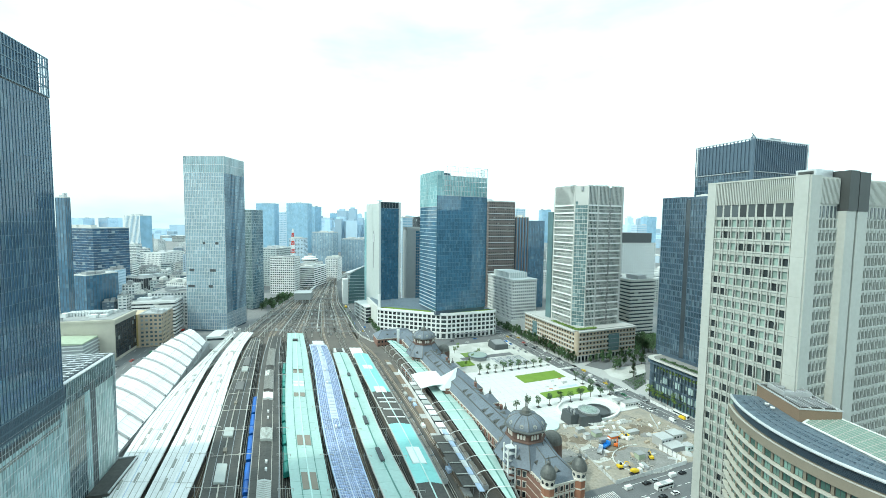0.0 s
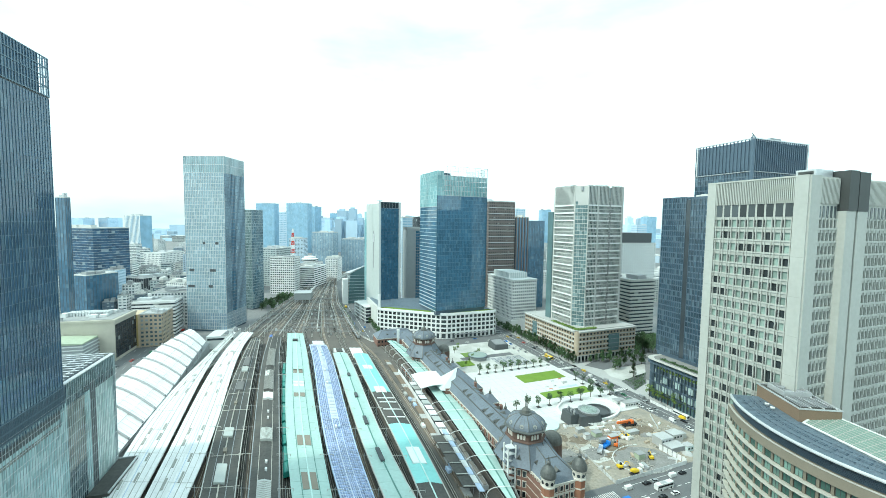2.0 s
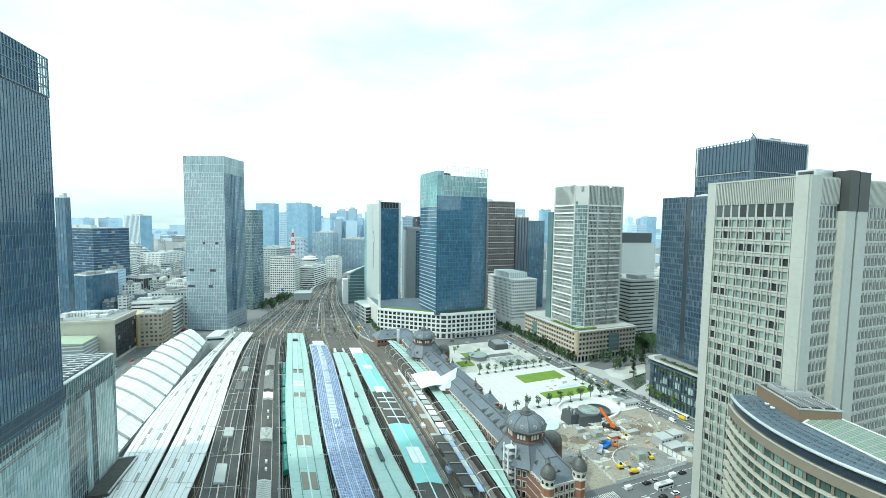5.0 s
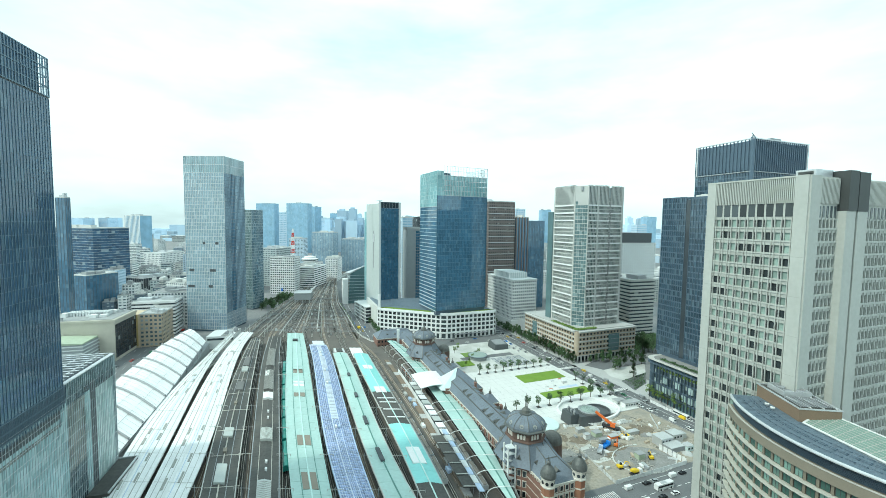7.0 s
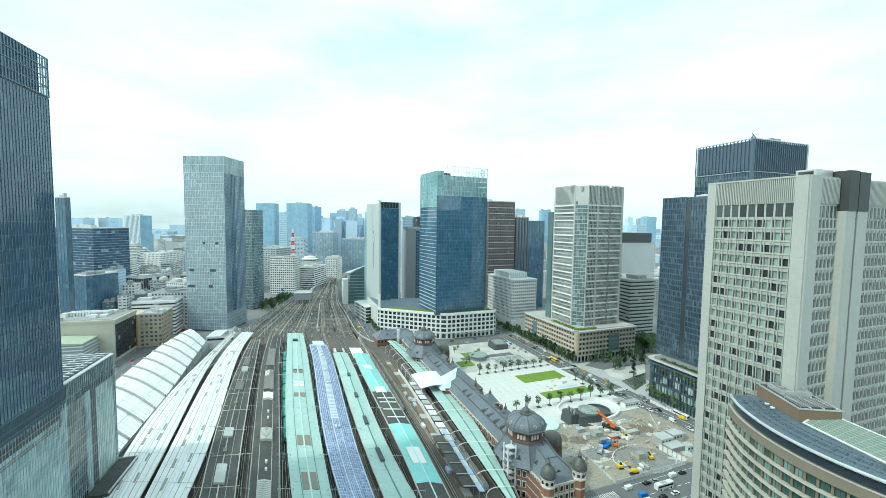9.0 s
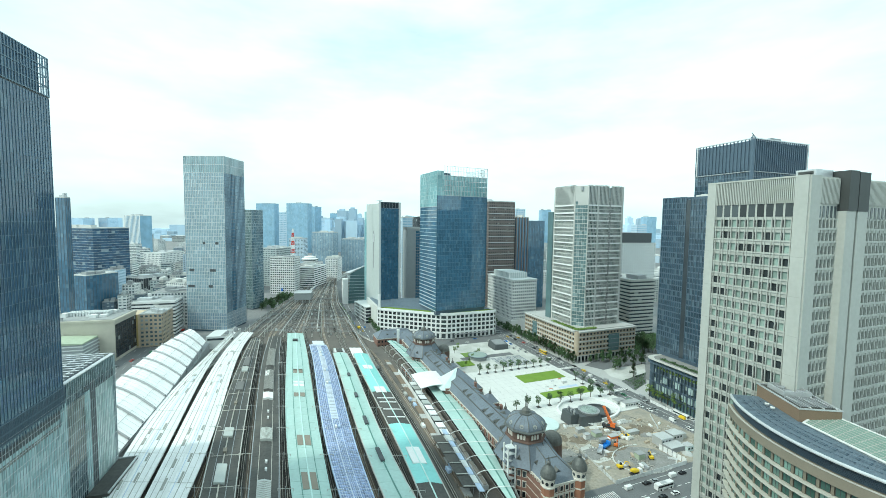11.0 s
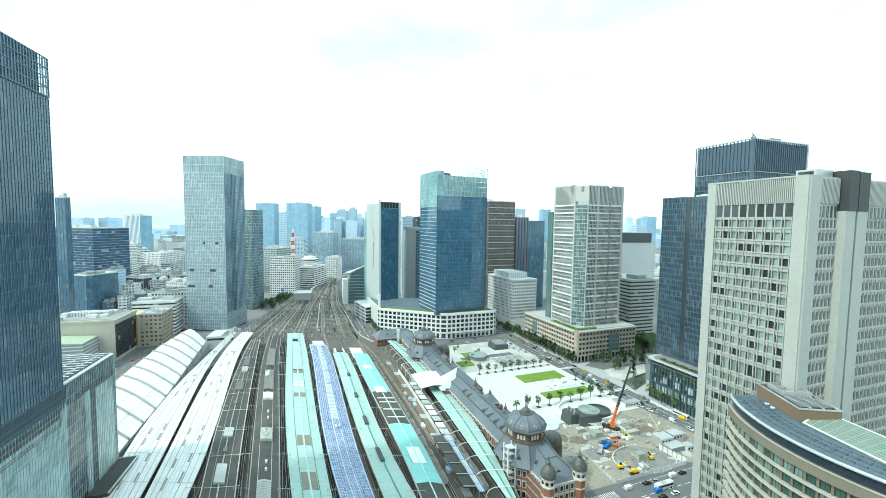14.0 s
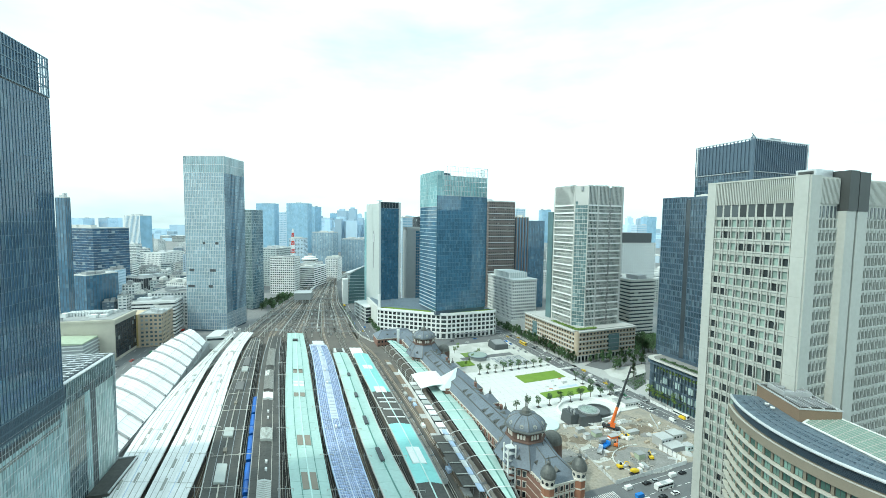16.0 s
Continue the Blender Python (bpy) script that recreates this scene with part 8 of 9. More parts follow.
def excavator(x, y, turn, m, label, reach=1.0):
    t = thing("excavator", label, "excavator", pose(x, y, 0.1, 0, 0, turn) @ Matrix.Diagonal((0.82, 0.82, 0.82, 1)))
    for s in (-1, 1):
        part("track", Shape().sweep([[(-1.9, s * 1.2 - 0.3, 0.4), (-1.5, s * 1.2 - 0.3, 0), (1.5, s * 1.2 - 0.3, 0), (1.9, s * 1.2 - 0.3, 0.4), (1.5, s * 1.2 - 0.3, 0.85), (-1.5, s * 1.2 - 0.3, 0.85)],
                                     [(-1.9, s * 1.2 + 0.3, 0.4), (-1.5, s * 1.2 + 0.3, 0), (1.5, s * 1.2 + 0.3, 0), (1.9, s * 1.2 + 0.3, 0.4), (1.5, s * 1.2 + 0.3, 0.85), (-1.5, s * 1.2 + 0.3, 0.85)]][::-1]), M["tyre"], t)
    part("house", Shape().box(-2.2, 1.2, -1.3, 1.3, 0.9, 2.0).box(-2.3, -1.0, -1.2, 1.2, 2.0, 2.5), m, t)
    part("cab", Shape().hull([(0.0, 0.2, 2.0), (1.5, 0.2, 2.0), (1.5, 1.3, 2.0), (0.0, 1.3, 2.0)], [(0.1, 0.3, 3.3), (1.2, 0.3, 3.3), (1.2, 1.2, 3.3), (0.1, 1.2, 3.3)]), M["g_window_dark"], t)
    part("boom", Shape().tube((1.0, -0.4, 1.6), (3.4, -0.4, 4.6 * reach), 0.32, sides=4).tube((3.4, -0.4, 4.6 * reach), (5.6, -0.4, 3.8 * reach), 0.28, sides=4), m, t)
    part("arm", Shape().tube((5.6, -0.4, 3.8 * reach), (6.4, -0.4, 1.2), 0.22, sides=4), m, t)
    part("bucket", Shape().hull([(5.9, -0.9, 0.3), (7.0, -0.9, 0.2), (7.0, 0.1, 0.2), (5.9, 0.1, 0.3)], [(6.0, -0.9, 1.3), (6.6, -0.9, 1.3), (6.6, 0.1, 1.3), (6.0, 0.1, 1.3)]), M["dark"], t)


WHEEL = Shape().tube((0, -0.13, 0), (0, 0.13, 0), 0.36, sides=10).mesh("wheel", M["tyre"])


def wheels(t, xs, w, r=1.0):
    for x in xs:
        for s in (-1, 1):
            part("wheel", WHEEL, None, t, at=pose(x, s * w, 0.36 * r) @ Matrix.Diagonal((r, r, r, 1)))


def lorry(x, y, turn, cab, body, label, kind="flat", z=0.1):
    t = thing("lorry", label, "lorry", pose(x, y, z, 0, 0, turn))
    part("chassis", Shape().box(-3.6, 3.4, -1.0, 1.0, 0.6, 1.0), M["dark"], t)
    part("cab", Shape().hull([(2.0, -1.15, 0.7), (3.9, -1.15, 0.7), (3.9, 1.15, 0.7), (2.0, 1.15, 0.7)], [(2.1, -1.1, 2.8), (3.5, -1.1, 2.8), (3.5, 1.1, 2.8), (2.1, 1.1, 2.8)]), cab, t)
    part("windscreen", Shape().hull([(3.86, -1.0, 1.6), (3.9, -1.0, 1.6), (3.9, 1.0, 1.6), (3.86, 1.0, 1.6)], [(3.6, -1.0, 2.6), (3.64, -1.0, 2.6), (3.64, 1.0, 2.6), (3.6, 1.0, 2.6)]), M["g_window_dark"], t)
    if kind == "mixer":
        part("drum", Shape().tube((-3.4, 0, 2.9), (-1.0, 0, 2.3), 0.7, 1.3, 12).tube((-1.0, 0, 2.3), (1.6, 0, 1.9), 1.3, 0.8, 12), body, t)
    elif kind == "box":
        part("box_body", Shape().box(-3.6, 1.9, -1.2, 1.2, 1.0, 3.2), body, t)
    else:
        part("bed", Shape().box(-3.7, 1.8, -1.2, 1.2, 1.0, 1.2).box(-3.7, 1.8, -1.2, -1.1, 1.2, 1.9).box(-3.7, 1.8, 1.1, 1.2, 1.2, 1.9).box(-3.7, -3.6, -1.1, 1.1, 1.2, 1.9), body, t)
    wheels(t, (2.8, -1.6, -2.7), 1.0, 1.3)
    return t


def bus(x, y, turn, m, label, name="bus", z=0.06):
    t = thing(name, label, "bus", pose(x, y, z, 0, 0, turn))
    part("body", Shape().hull([(-5.5, -1.25, 0.4), (5.5, -1.25, 0.4), (5.5, 1.25, 0.4), (-5.5, 1.25, 0.4)], [(-5.4, -1.2, 3.1), (5.3, -1.2, 3.1), (5.3, 1.2, 3.1), (-5.4, 1.2, 3.1)]), m, t)
    part("window_band", Shape().box(-5.2, 5.0, -1.27, 1.27, 1.6, 2.5), M["g_window_dark"], t)
    part("windscreen", Shape().box(5.3, 5.5, -1.1, 1.1, 1.3, 2.7), M["g_window_dark"], t)
    part("roof_unit", Shape().box(-2.5, 1.0, -0.8, 0.8, 3.1, 3.4), M["silver"], t)
    wheels(t, (3.6, -3.2), 1.15, 1.3)
    return t


PAINT = {"white": M["car_white"], "black": M["car_black"], "silver": M["car_silver"], "red": M["red"], "blue": M["blue"], "yellow": M["yellow"], "green": M["car_green"]}


def car(x, y, turn, colour, z=0.06, group="cars on the streets", van=False):
    t = thing("van" if van else "car", colour + (" delivery van on the asphalt street" if van else " saloon car on the asphalt street"), "van" if van else "car", pose(x, y, z, 0, 0, turn), group=group)
    p = PAINT[colour]
    if van:
        part("body", Shape().hull([(-2.3, -0.95, 0.3), (2.3, -0.95, 0.3), (2.3, 0.95, 0.3), (-2.3, 0.95, 0.3)], [(-2.3, -0.9, 2.0), (1.5, -0.9, 2.0), (1.5, 0.9, 2.0), (-2.3, 0.9, 2.0)]), p, t)
        part("windscreen", Shape().hull([(2.1, -0.85, 1.0), (2.2, -0.85, 1.0), (2.2, 0.85, 1.0), (2.1, 0.85, 1.0)], [(1.5, -0.8, 1.9), (1.6, -0.8, 1.9), (1.6, 0.8, 1.9), (1.5, 0.8, 1.9)]), M["g_window_dark"], t)
    else:
        part("body", Shape().hull([(-2.25, -0.9, 0.25), (2.25, -0.9, 0.25), (2.25, 0.9, 0.25), (-2.25, 0.9, 0.25)], [(-2.2, -0.85, 0.95), (2.05, -0.85, 0.8), (2.05, 0.85, 0.8), (-2.2, 0.85, 0.95)]), p, t)
        part("cabin", Shape().hull([(-1.7, -0.8, 0.9), (1.0, -0.8, 0.9), (1.0, 0.8, 0.9), (-1.7, 0.8, 0.9)], [(-1.2, -0.65, 1.42), (0.3, -0.65, 1.42), (0.3, 0.65, 1.42), (-1.2, 0.65, 1.42)]), M["g_window_dark"], t)
        part("roof", Shape().box(-1.2, 0.3, -0.66, 0.66, 1.42, 1.47), p, t)
    wheels(t, (-1.4, 1.4), 0.82, 0.95)
    return t


def site():
    excavator(98.1, 210.1, 10, M["yellow"], "yellow excavator on the building site earth")
    excavator(115.5, 241.6, 200, M["yellow"], "yellow excavator beside stacked material", 0.8)
    excavator(119.6, 219.5, 80, M["yellow"], "small yellow excavator by the turning circle", 0.7)
    excavator(105.0, 231.9, 60, M["orange"], "orange excavator beside the blue lorry", 0.8)
    lorry(98.4, 230.5, 40, M["blue"], M["blue"], "blue tipper lorry on the site")
    lorry(93.1, 225.7, 60, M["pale_blue"], M["silver"], "pale lorry parked on the site")
    lorry(103.9, 204.9, 20, M["white"], M["yellow"], "white and yellow concrete mixer lorry", "mixer")
    lorry(99.4, 234.8, 20, M["white"], M["grey_metal"], "white lorry with grey body on the site", "box")
    # turning circle kerb
    k = thing("kerb_ring", "pale oval kerb of concrete blocks on the site", "kerb", pose(115.7, 219.4, 0.1, 0, 0, 20))
    me = Shape().box(-1.1, 1.1, -0.22, 0.22, 0, 0.5).mesh("kerb_block", M["pale_concrete"])
    for i in range(40):
        a = i * math.tau / 40
        if 0.3 < a < 1.2:
            continue
        part("kerb_block", me, None, k, at=pose(19 * math.cos(a), 13 * math.sin(a), 0, 0, 0, math.degrees(a) + 90))
    tagged(new("asphalt_patch", Shape().turned([(15, 0.1), (15, 0.14)], 28).mesh("asphalt_patch", M["lot"])), "trodden grey ground inside the kerb ring", kind="structure").matrix_basis = pose(115.7, 219.4, 0.0) @ Matrix.Diagonal((1.15, 0.8, 1, 1))
    # huts and containers
    for (x, y), w, d, h, m, lab in (((113.3, 219.8), 4.6, 3.4, 3.0, "moss_roof", "pale green site hut on earth"), ((134.4, 235.0), 9, 7, 5.0, "silver", "grey two-storey prefabricated site office"), ((144.0, 239.5), 8, 6, 5.0, "silver", "grey two-storey prefabricated site office"),
                                    ((138.0, 229.0), 11, 6, 3.0, "grey_metal", "low grey site shed on earth"), ((138.8, 286.4), 14, 5, 3.2, "white", "white site cabin by the avenue"), ((131.6, 288.9), 8, 5, 3.2, "light_stone", "beige site cabin by the avenue"),
                                    ((148.4, 242.4), 8, 4, 3.0, "light_stone", "beige container on the site"), ((121.3, 246.5), 9, 3, 1.8, "light_stone", "stack of pale boards on earth"), ((97.8, 243.5), 5, 4, 2.6, "moss_roof", "grey-green steel container on the site"),
                                    ((90.4, 240.1), 3.6, 2.6, 2.8, "white", "white steel container on the site"), ((88.7, 247.7), 5, 3, 2.4, "silver", "grey steel container on the site"), ((107.4, 241.4), 6, 3, 1.5, "orange", "orange steel frame stack"),
                                    ((146.0, 229.0), 5, 4, 3.2, "pale_mint", "pale green site hut on earth")):
        t = thing("site_hut", lab, "site hut", pose(x, y, 0.1, 0, 0, 20))
        part("wall", Shape().box(-w / 2, w / 2, -d / 2, d / 2, 0, h), M[m], t)
        part("roof", Shape().box(-w / 2 - 0.2, w / 2 + 0.2, -d / 2 - 0.2, d / 2 + 0.2, h, h + 0.25), M["rooftop"], t)
        if h > 3:
            for i in range(int(w / 2.4)):
                part("window", Shape().box(-w / 2 + 0.7 + i * 2.4, -w / 2 + 2.0 + i * 2.4, -d / 2 - 0.06, -d / 2 + 0.05, h - 2.0, h - 0.9), M["g_window_dark"], t)
    # hoardings
    for (x0, y0), (x1, y1), h, m in (((89.7, 196.3), (136.8, 214.6), 2.2, "white"), ((129.1, 229.4), (136.8, 214.6), 3.2, "white"), ((156.4, 292.5), (167.6, 266.8), 2.0, "white"), ((81.0, 253.1), (128.2, 261.1), 1.6, "white"),
                                     ((86.2, 209.4), (89.7, 196.3), 1.8, "pale_clad"), ((145.8, 271.9), (141.4, 252.6), 1.2, "pale_clad"), ((149.1, 256.4), (153.8, 242.6), 1.0, "light_stone"), ((80.5, 231.3), (87.7, 205.5), 1.0, "light_stone")):
        t = thing("hoarding", "white panelled site hoarding", "fence", group="site hoardings")
        n = max(2, int(math.hypot(x1 - x0, y1 - y0) / 2.4))
        me = Shape().box(-1.12, 1.12, -0.06, 0.06, 0, h).mesh("panel", M[m])
        a = math.degrees(math.atan2(y1 - y0, x1 - x0))
        for i in range(n):
            f = (i + 0.5) / n
            part("panel", me, None, t, at=pose(x0 + f * (x1 - x0), y0 + f * (y1 - y0), 0.1, 0, 0, a))
    # worked ground: trodden grey lots, dark damp soil and pale gravel
    q = random.Random(71)
    for name, n, mm, lab in (("gravel_patch", 7, "garden_paving", "pale gravel lot on the building site"), ("soil_patch", 9, "soil", "dark damp soil on the building site"), ("hardstanding", 6, "lot", "grey trodden hardstanding on the building site")):
        for k in range(n):
            cu, cv, r = q.uniform(-4, 36), q.uniform(-114, -32), q.uniform(3, 9)
            ring = [(cu + r * q.uniform(0.55, 1.0) * math.cos(i * math.tau / 13), cv + 1.5 * r * q.uniform(0.55, 1.0) * math.sin(i * math.tau / 13)) for i in range(13)]
            z = 0.104 + 0.004 * k + (0.04 if name == "soil_patch" else 0.08 if name == "hardstanding" else 0)
            tagged(new(name, Shape().prism(ring, 0.09, z).mesh(name, M[mm])), lab, kind="structure").matrix_basis = STN
    # long timber and sheet stacks in the middle of the site
    q = random.Random(44)
    for k in range(12):
        x, y = loc(q.uniform(14, 36), q.uniform(-100, -78))
        t = thing("board_stack", "long stack of pale timber on bearers", "boards", pose(x, y, 0.12, 0, 0, 20 + q.choice((0, 90)) + q.uniform(-8, 8)), group="site material")
        w, d2, h = q.uniform(3, 6), q.uniform(1.0, 2.2), q.uniform(0.6, 1.5)
        part("board_pile", Shape().box(-w / 2, w / 2, -d2 / 2, d2 / 2, 0.2, h).box(-w / 2 + 0.2, w / 2 - 0.3, -d2 / 2 + 0.1, d2 / 2 - 0.2, h, h + 0.2), q.choice((M["beige"], M["light_stone"], M["white"], M["pale_clad"])), t)
        for e in (-w / 3, w / 3):
            part("bearer", Shape().box(e - 0.12, e + 0.12, -d2 / 2 - 0.1, d2 / 2 + 0.1, 0, 0.2), M["bark"], t)
    # loose material: pipes, boards, blocks, heaps
    q = random.Random(21)
    for i in range(46):
        u, v = q.uniform(-12, 42), q.uniform(-122, -34)
        x, y = loc(u, v)
        c = i % 4
        if c == 0:
            t = thing("pipe_stack", "stack of pale steel pipes on the earth", "pipes", pose(x, y, 0.1, 0, 0, q.uniform(0, 180)), group="site material")
            for j in range(4):
                part("pipe", Shape().tube((-2.5, j * 0.5, 0.25), (2.5, j * 0.5, 0.25), 0.24), M["silver"], t)
        elif c == 1:
            t = thing("board_stack", "stack of timber boards on the earth", "boards", pose(x, y, 0.1, 0, 0, q.uniform(0, 180)), group="site material")
            part("board_pile", Shape().box(-1.8, 1.8, -0.8, 0.8, 0, 0.35).box(-1.6, 1.9, -0.7, 0.7, 0.36, 0.7).box(-1.7, 1.6, -0.6, 0.8, 0.71, 1.0), q.choice((M["light_stone"], M["beige"], M["white"], M["sand_stone"])), t)
        elif c == 2:
            t = thing("earth_heap", "heap of brown earth and rubble", "earth heap", pose(x, y, 0.05, 0, 0, q.uniform(0, 180)), group="site material")
            r = q.uniform(1.5, 3.6)
            part("mound", Shape().turned([(r, 0), (r * 0.8, 0.5), (r * 0.45, 1.1), (r * 0.1, 1.4)], 11), q.choice((M["earth"], M["earth"], M["concrete"])), t)
        else:
            t = thing("concrete_block", "pale concrete block on the site", "concrete block", pose(x, y, 0.1, 0, 0, q.uniform(0, 180)), group="site material")
            part("block", Shape().box(-1.4, 1.4, -0.6, 0.6, 0, 1.0).box(-1.2, 1.2, -0.4, 0.4, 1.0, 1.15), q.choice((M["pale_concrete"], M["white"], M["grey_metal"])), t)


site()
q = random.Random(33)
s = Shape()
heaps = [(q.uniform(-10, 42), q.uniform(-120, -24), q.uniform(1.0, 4.0)) for _ in range(34)]
for k in range(900):
    cu, cv, spread_m = q.choice(heaps)
    u, v = cu + q.gauss(0, spread_m), cv + q.gauss(0, spread_m)
    if not -13 < u < 44 or not -124 < v < -16:
        continue
    a, b2, h = q.uniform(0.15, 0.9), q.uniform(0.1, 0.5), q.uniform(0.08, 0.5)
    if q.random() < 0.12:
        a, b2, h = q.uniform(1.5, 4.0), q.uniform(0.15, 0.5), 0.25
    th = q.uniform(0, math.pi)
    cs, sn = math.cos(th), math.sin(th)
    s.prism([(u + i * cs - j * sn, v + i * sn + j * cs) for i, j in ((0, 0), (a, 0), (a, b2), (0, b2))], 0.1, 0.1 + h)
ob = tagged(new("site_debris", s.mesh("site_debris", M["debris"])), "scattered boards, blocks and rubble on the building site", "debris", kind="stuff")
ob.matrix_basis = STN


def crane():
    t = thing("mobile_crane", "orange mobile crane with dark telescopic boom on the site", "crane", pose(177.7, 246.5, 0.1))
    part("carrier", Shape().box(-5.5, 5.0, -1.4, 1.4, 0.7, 1.7).hull([(3.0, -1.4, 1.7), (5.2, -1.4, 1.7), (5.2, 1.4, 1.7), (3.0, 1.4, 1.7)], [(3.2, -1.3, 2.6), (4.7, -1.3, 2.6), (4.7, 1.3, 2.6), (3.2, 1.3, 2.6)]), M["dark"], t)
    wheels(t, (-4, -2.4, 2.2, 3.9), 1.35, 1.5)
    part("turntable", Shape().box(-2.8, 1.4, -1.3, 1.3, 1.7, 3.2).box(-2.9, -1.0, -1.2, 1.2, 3.2, 3.8), M["orange"], t)
    part("cab", Shape().box(0.0, 1.8, 0.5, 1.5, 1.9, 3.4), M["g_window_dark"], t)
    boom = part("boom", Shape().box(0, 11.5, -0.62, 0.62, -0.65, 0.65).box(1, 4.5, -0.75, 0.75, -0.8, -0.65), M["orange"], t)
    boom.matrix_basis = pose(0, 0, 3.2)
    ext = []
    for k in range(3):
        w = 0.42 - k * 0.09
        s = Shape()
        for a in (-1, 1):
            for b in (-1, 1):
                s.box(0, 10.5, a * w - 0.14, a * w + 0.14, b * w - 0.14, b * w + 0.14)
        for i in range(8):
            s.tube((i * 1.3, -w, -w), (i * 1.3 + 1.3, w, w), 0.1, sides=4).tube((i * 1.3, w, -w), (i * 1.3 + 1.3, -w, w), 0.1, sides=4)
        s.box(0, 10.5, -w * 0.6, w * 0.6, -w * 0.6, w * 0.6)
        e = part("boom_section", s, M["dark_steel_boom"], t)
        e.matrix_basis = pose(0, 0, 3.2)
        ext.append(e)
    return t, boom, ext


CRANE, BOOM, EXT = crane()

# ---- street traffic ----
vr = random.Random(15)
COL = ("white", "white", "silver", "black", "black", "silver", "black", "white", "red", "blue", "silver", "white", "green", "yellow")
for lane_o, a, b, n, turn in ((-7.3, -10, 240, 13, 110.9), (-2.6, 20, 255, 9, 110.9), (2.4, -10, 250, 9, -69.1), (7.0, 10, 90, 7, -69.1)):
    for k in range(n):
        x = a + (b - a) * (k + vr.uniform(0.1, 0.8)) / n
        car(*loc(x, AVE(x) + lane_o), turn, vr.choice(COL), van=vr.random() < 0.25)
for lane_x, turn, n in ((-20.5, 20.9, 8), (-31, 20.9, 3), (-37.5, 200.9, 3)):
    for k in range(n):
        car(*loc(lane_x, -46 - k * 9.5 - vr.uniform(0, 5)), turn, vr.choice(COL[:8]), z=0.05, van=(k % 3 == 0))
for k in range(9):
    car(*loc(180 + k * 5, -115 + (k % 2) * 5), 110.9, vr.choice(COL), z=0.16, group="cars waiting by the plaza")
for k in range(8):
    car(*loc(230 + (k % 2) * 10, -100 + k * 14), 20.9, vr.choice(COL), z=0.07, group="cars waiting by the plaza")
for k in range(12):
    y = 300 + k * 21 + vr.uniform(0, 8)
    o = (-16, -11, 0, 5, 11)[k % 5]
    car(lane(y) + o, y, 102, vr.choice(COL), van=k % 4 == 0)
for k in range(8):
    y = 460 + k * 17
    car(THROAT(y) + 7.5 + (k % 3) * 5.2, y, 112, vr.choice(COL), z=0.05)
setting("road", Shape().sweep([[(THROAT(y) + 4, y, 0), (THROAT(y) + 26, y, 0), (THROAT(y) + 26, y, 0.05), (THROAT(y) + 4, y, 0.05)] for y in frange(440, 760, 20)]), M["asphalt"], "grey asphalt street beside the tracks")
mk = Shape()
for k in range(30):
    y = 446 + k * 9
    for o in (9.5, 15.0, 20.5):
        if o == 15.0 or k % 2:
            mk.sweep([[(THROAT(yy) + o - 0.16, yy, 0.05), (THROAT(yy) + o + 0.16, yy, 0.05), (THROAT(yy) + o + 0.16, yy, 0.07), (THROAT(yy) + o - 0.16, yy, 0.07)] for yy in (y, y + (9 if o == 15.0 else 5))])
tagged(new("lane_marks", mk.mesh("lane_marks", M["line"])), "white painted lane marks on the street beside the tracks", kind="structure")
bus(113.0, 194.1, 20.9, M["car_white"], "white and beige bus at the street side")
bus(166.4, 270.0, -69.1, M["car_white"], "white coach on the avenue", "coach")
bus(65.4, 476.0, 20, M["car_silver"], "silver bus before the white building")
YBUS = bus(45.8, 470.1, 10, M["yellow"], "yellow sightseeing bus on the avenue")
YCR = lorry(-102.7, 488.0, 118, M["yellow"], M["yellow"], "yellow works lorry beside the tracks", "box")
MOVERS = [car(*loc(200, -140.0), -69.1, "black"), car(*loc(60, -146.5), 110.9, "white"), car(*loc(-27, -60), 20.9, "blue", van=True), car(*loc(-34, -100), 200.9, "red"), car(*loc(130, -134.8), -69.1, "silver")]


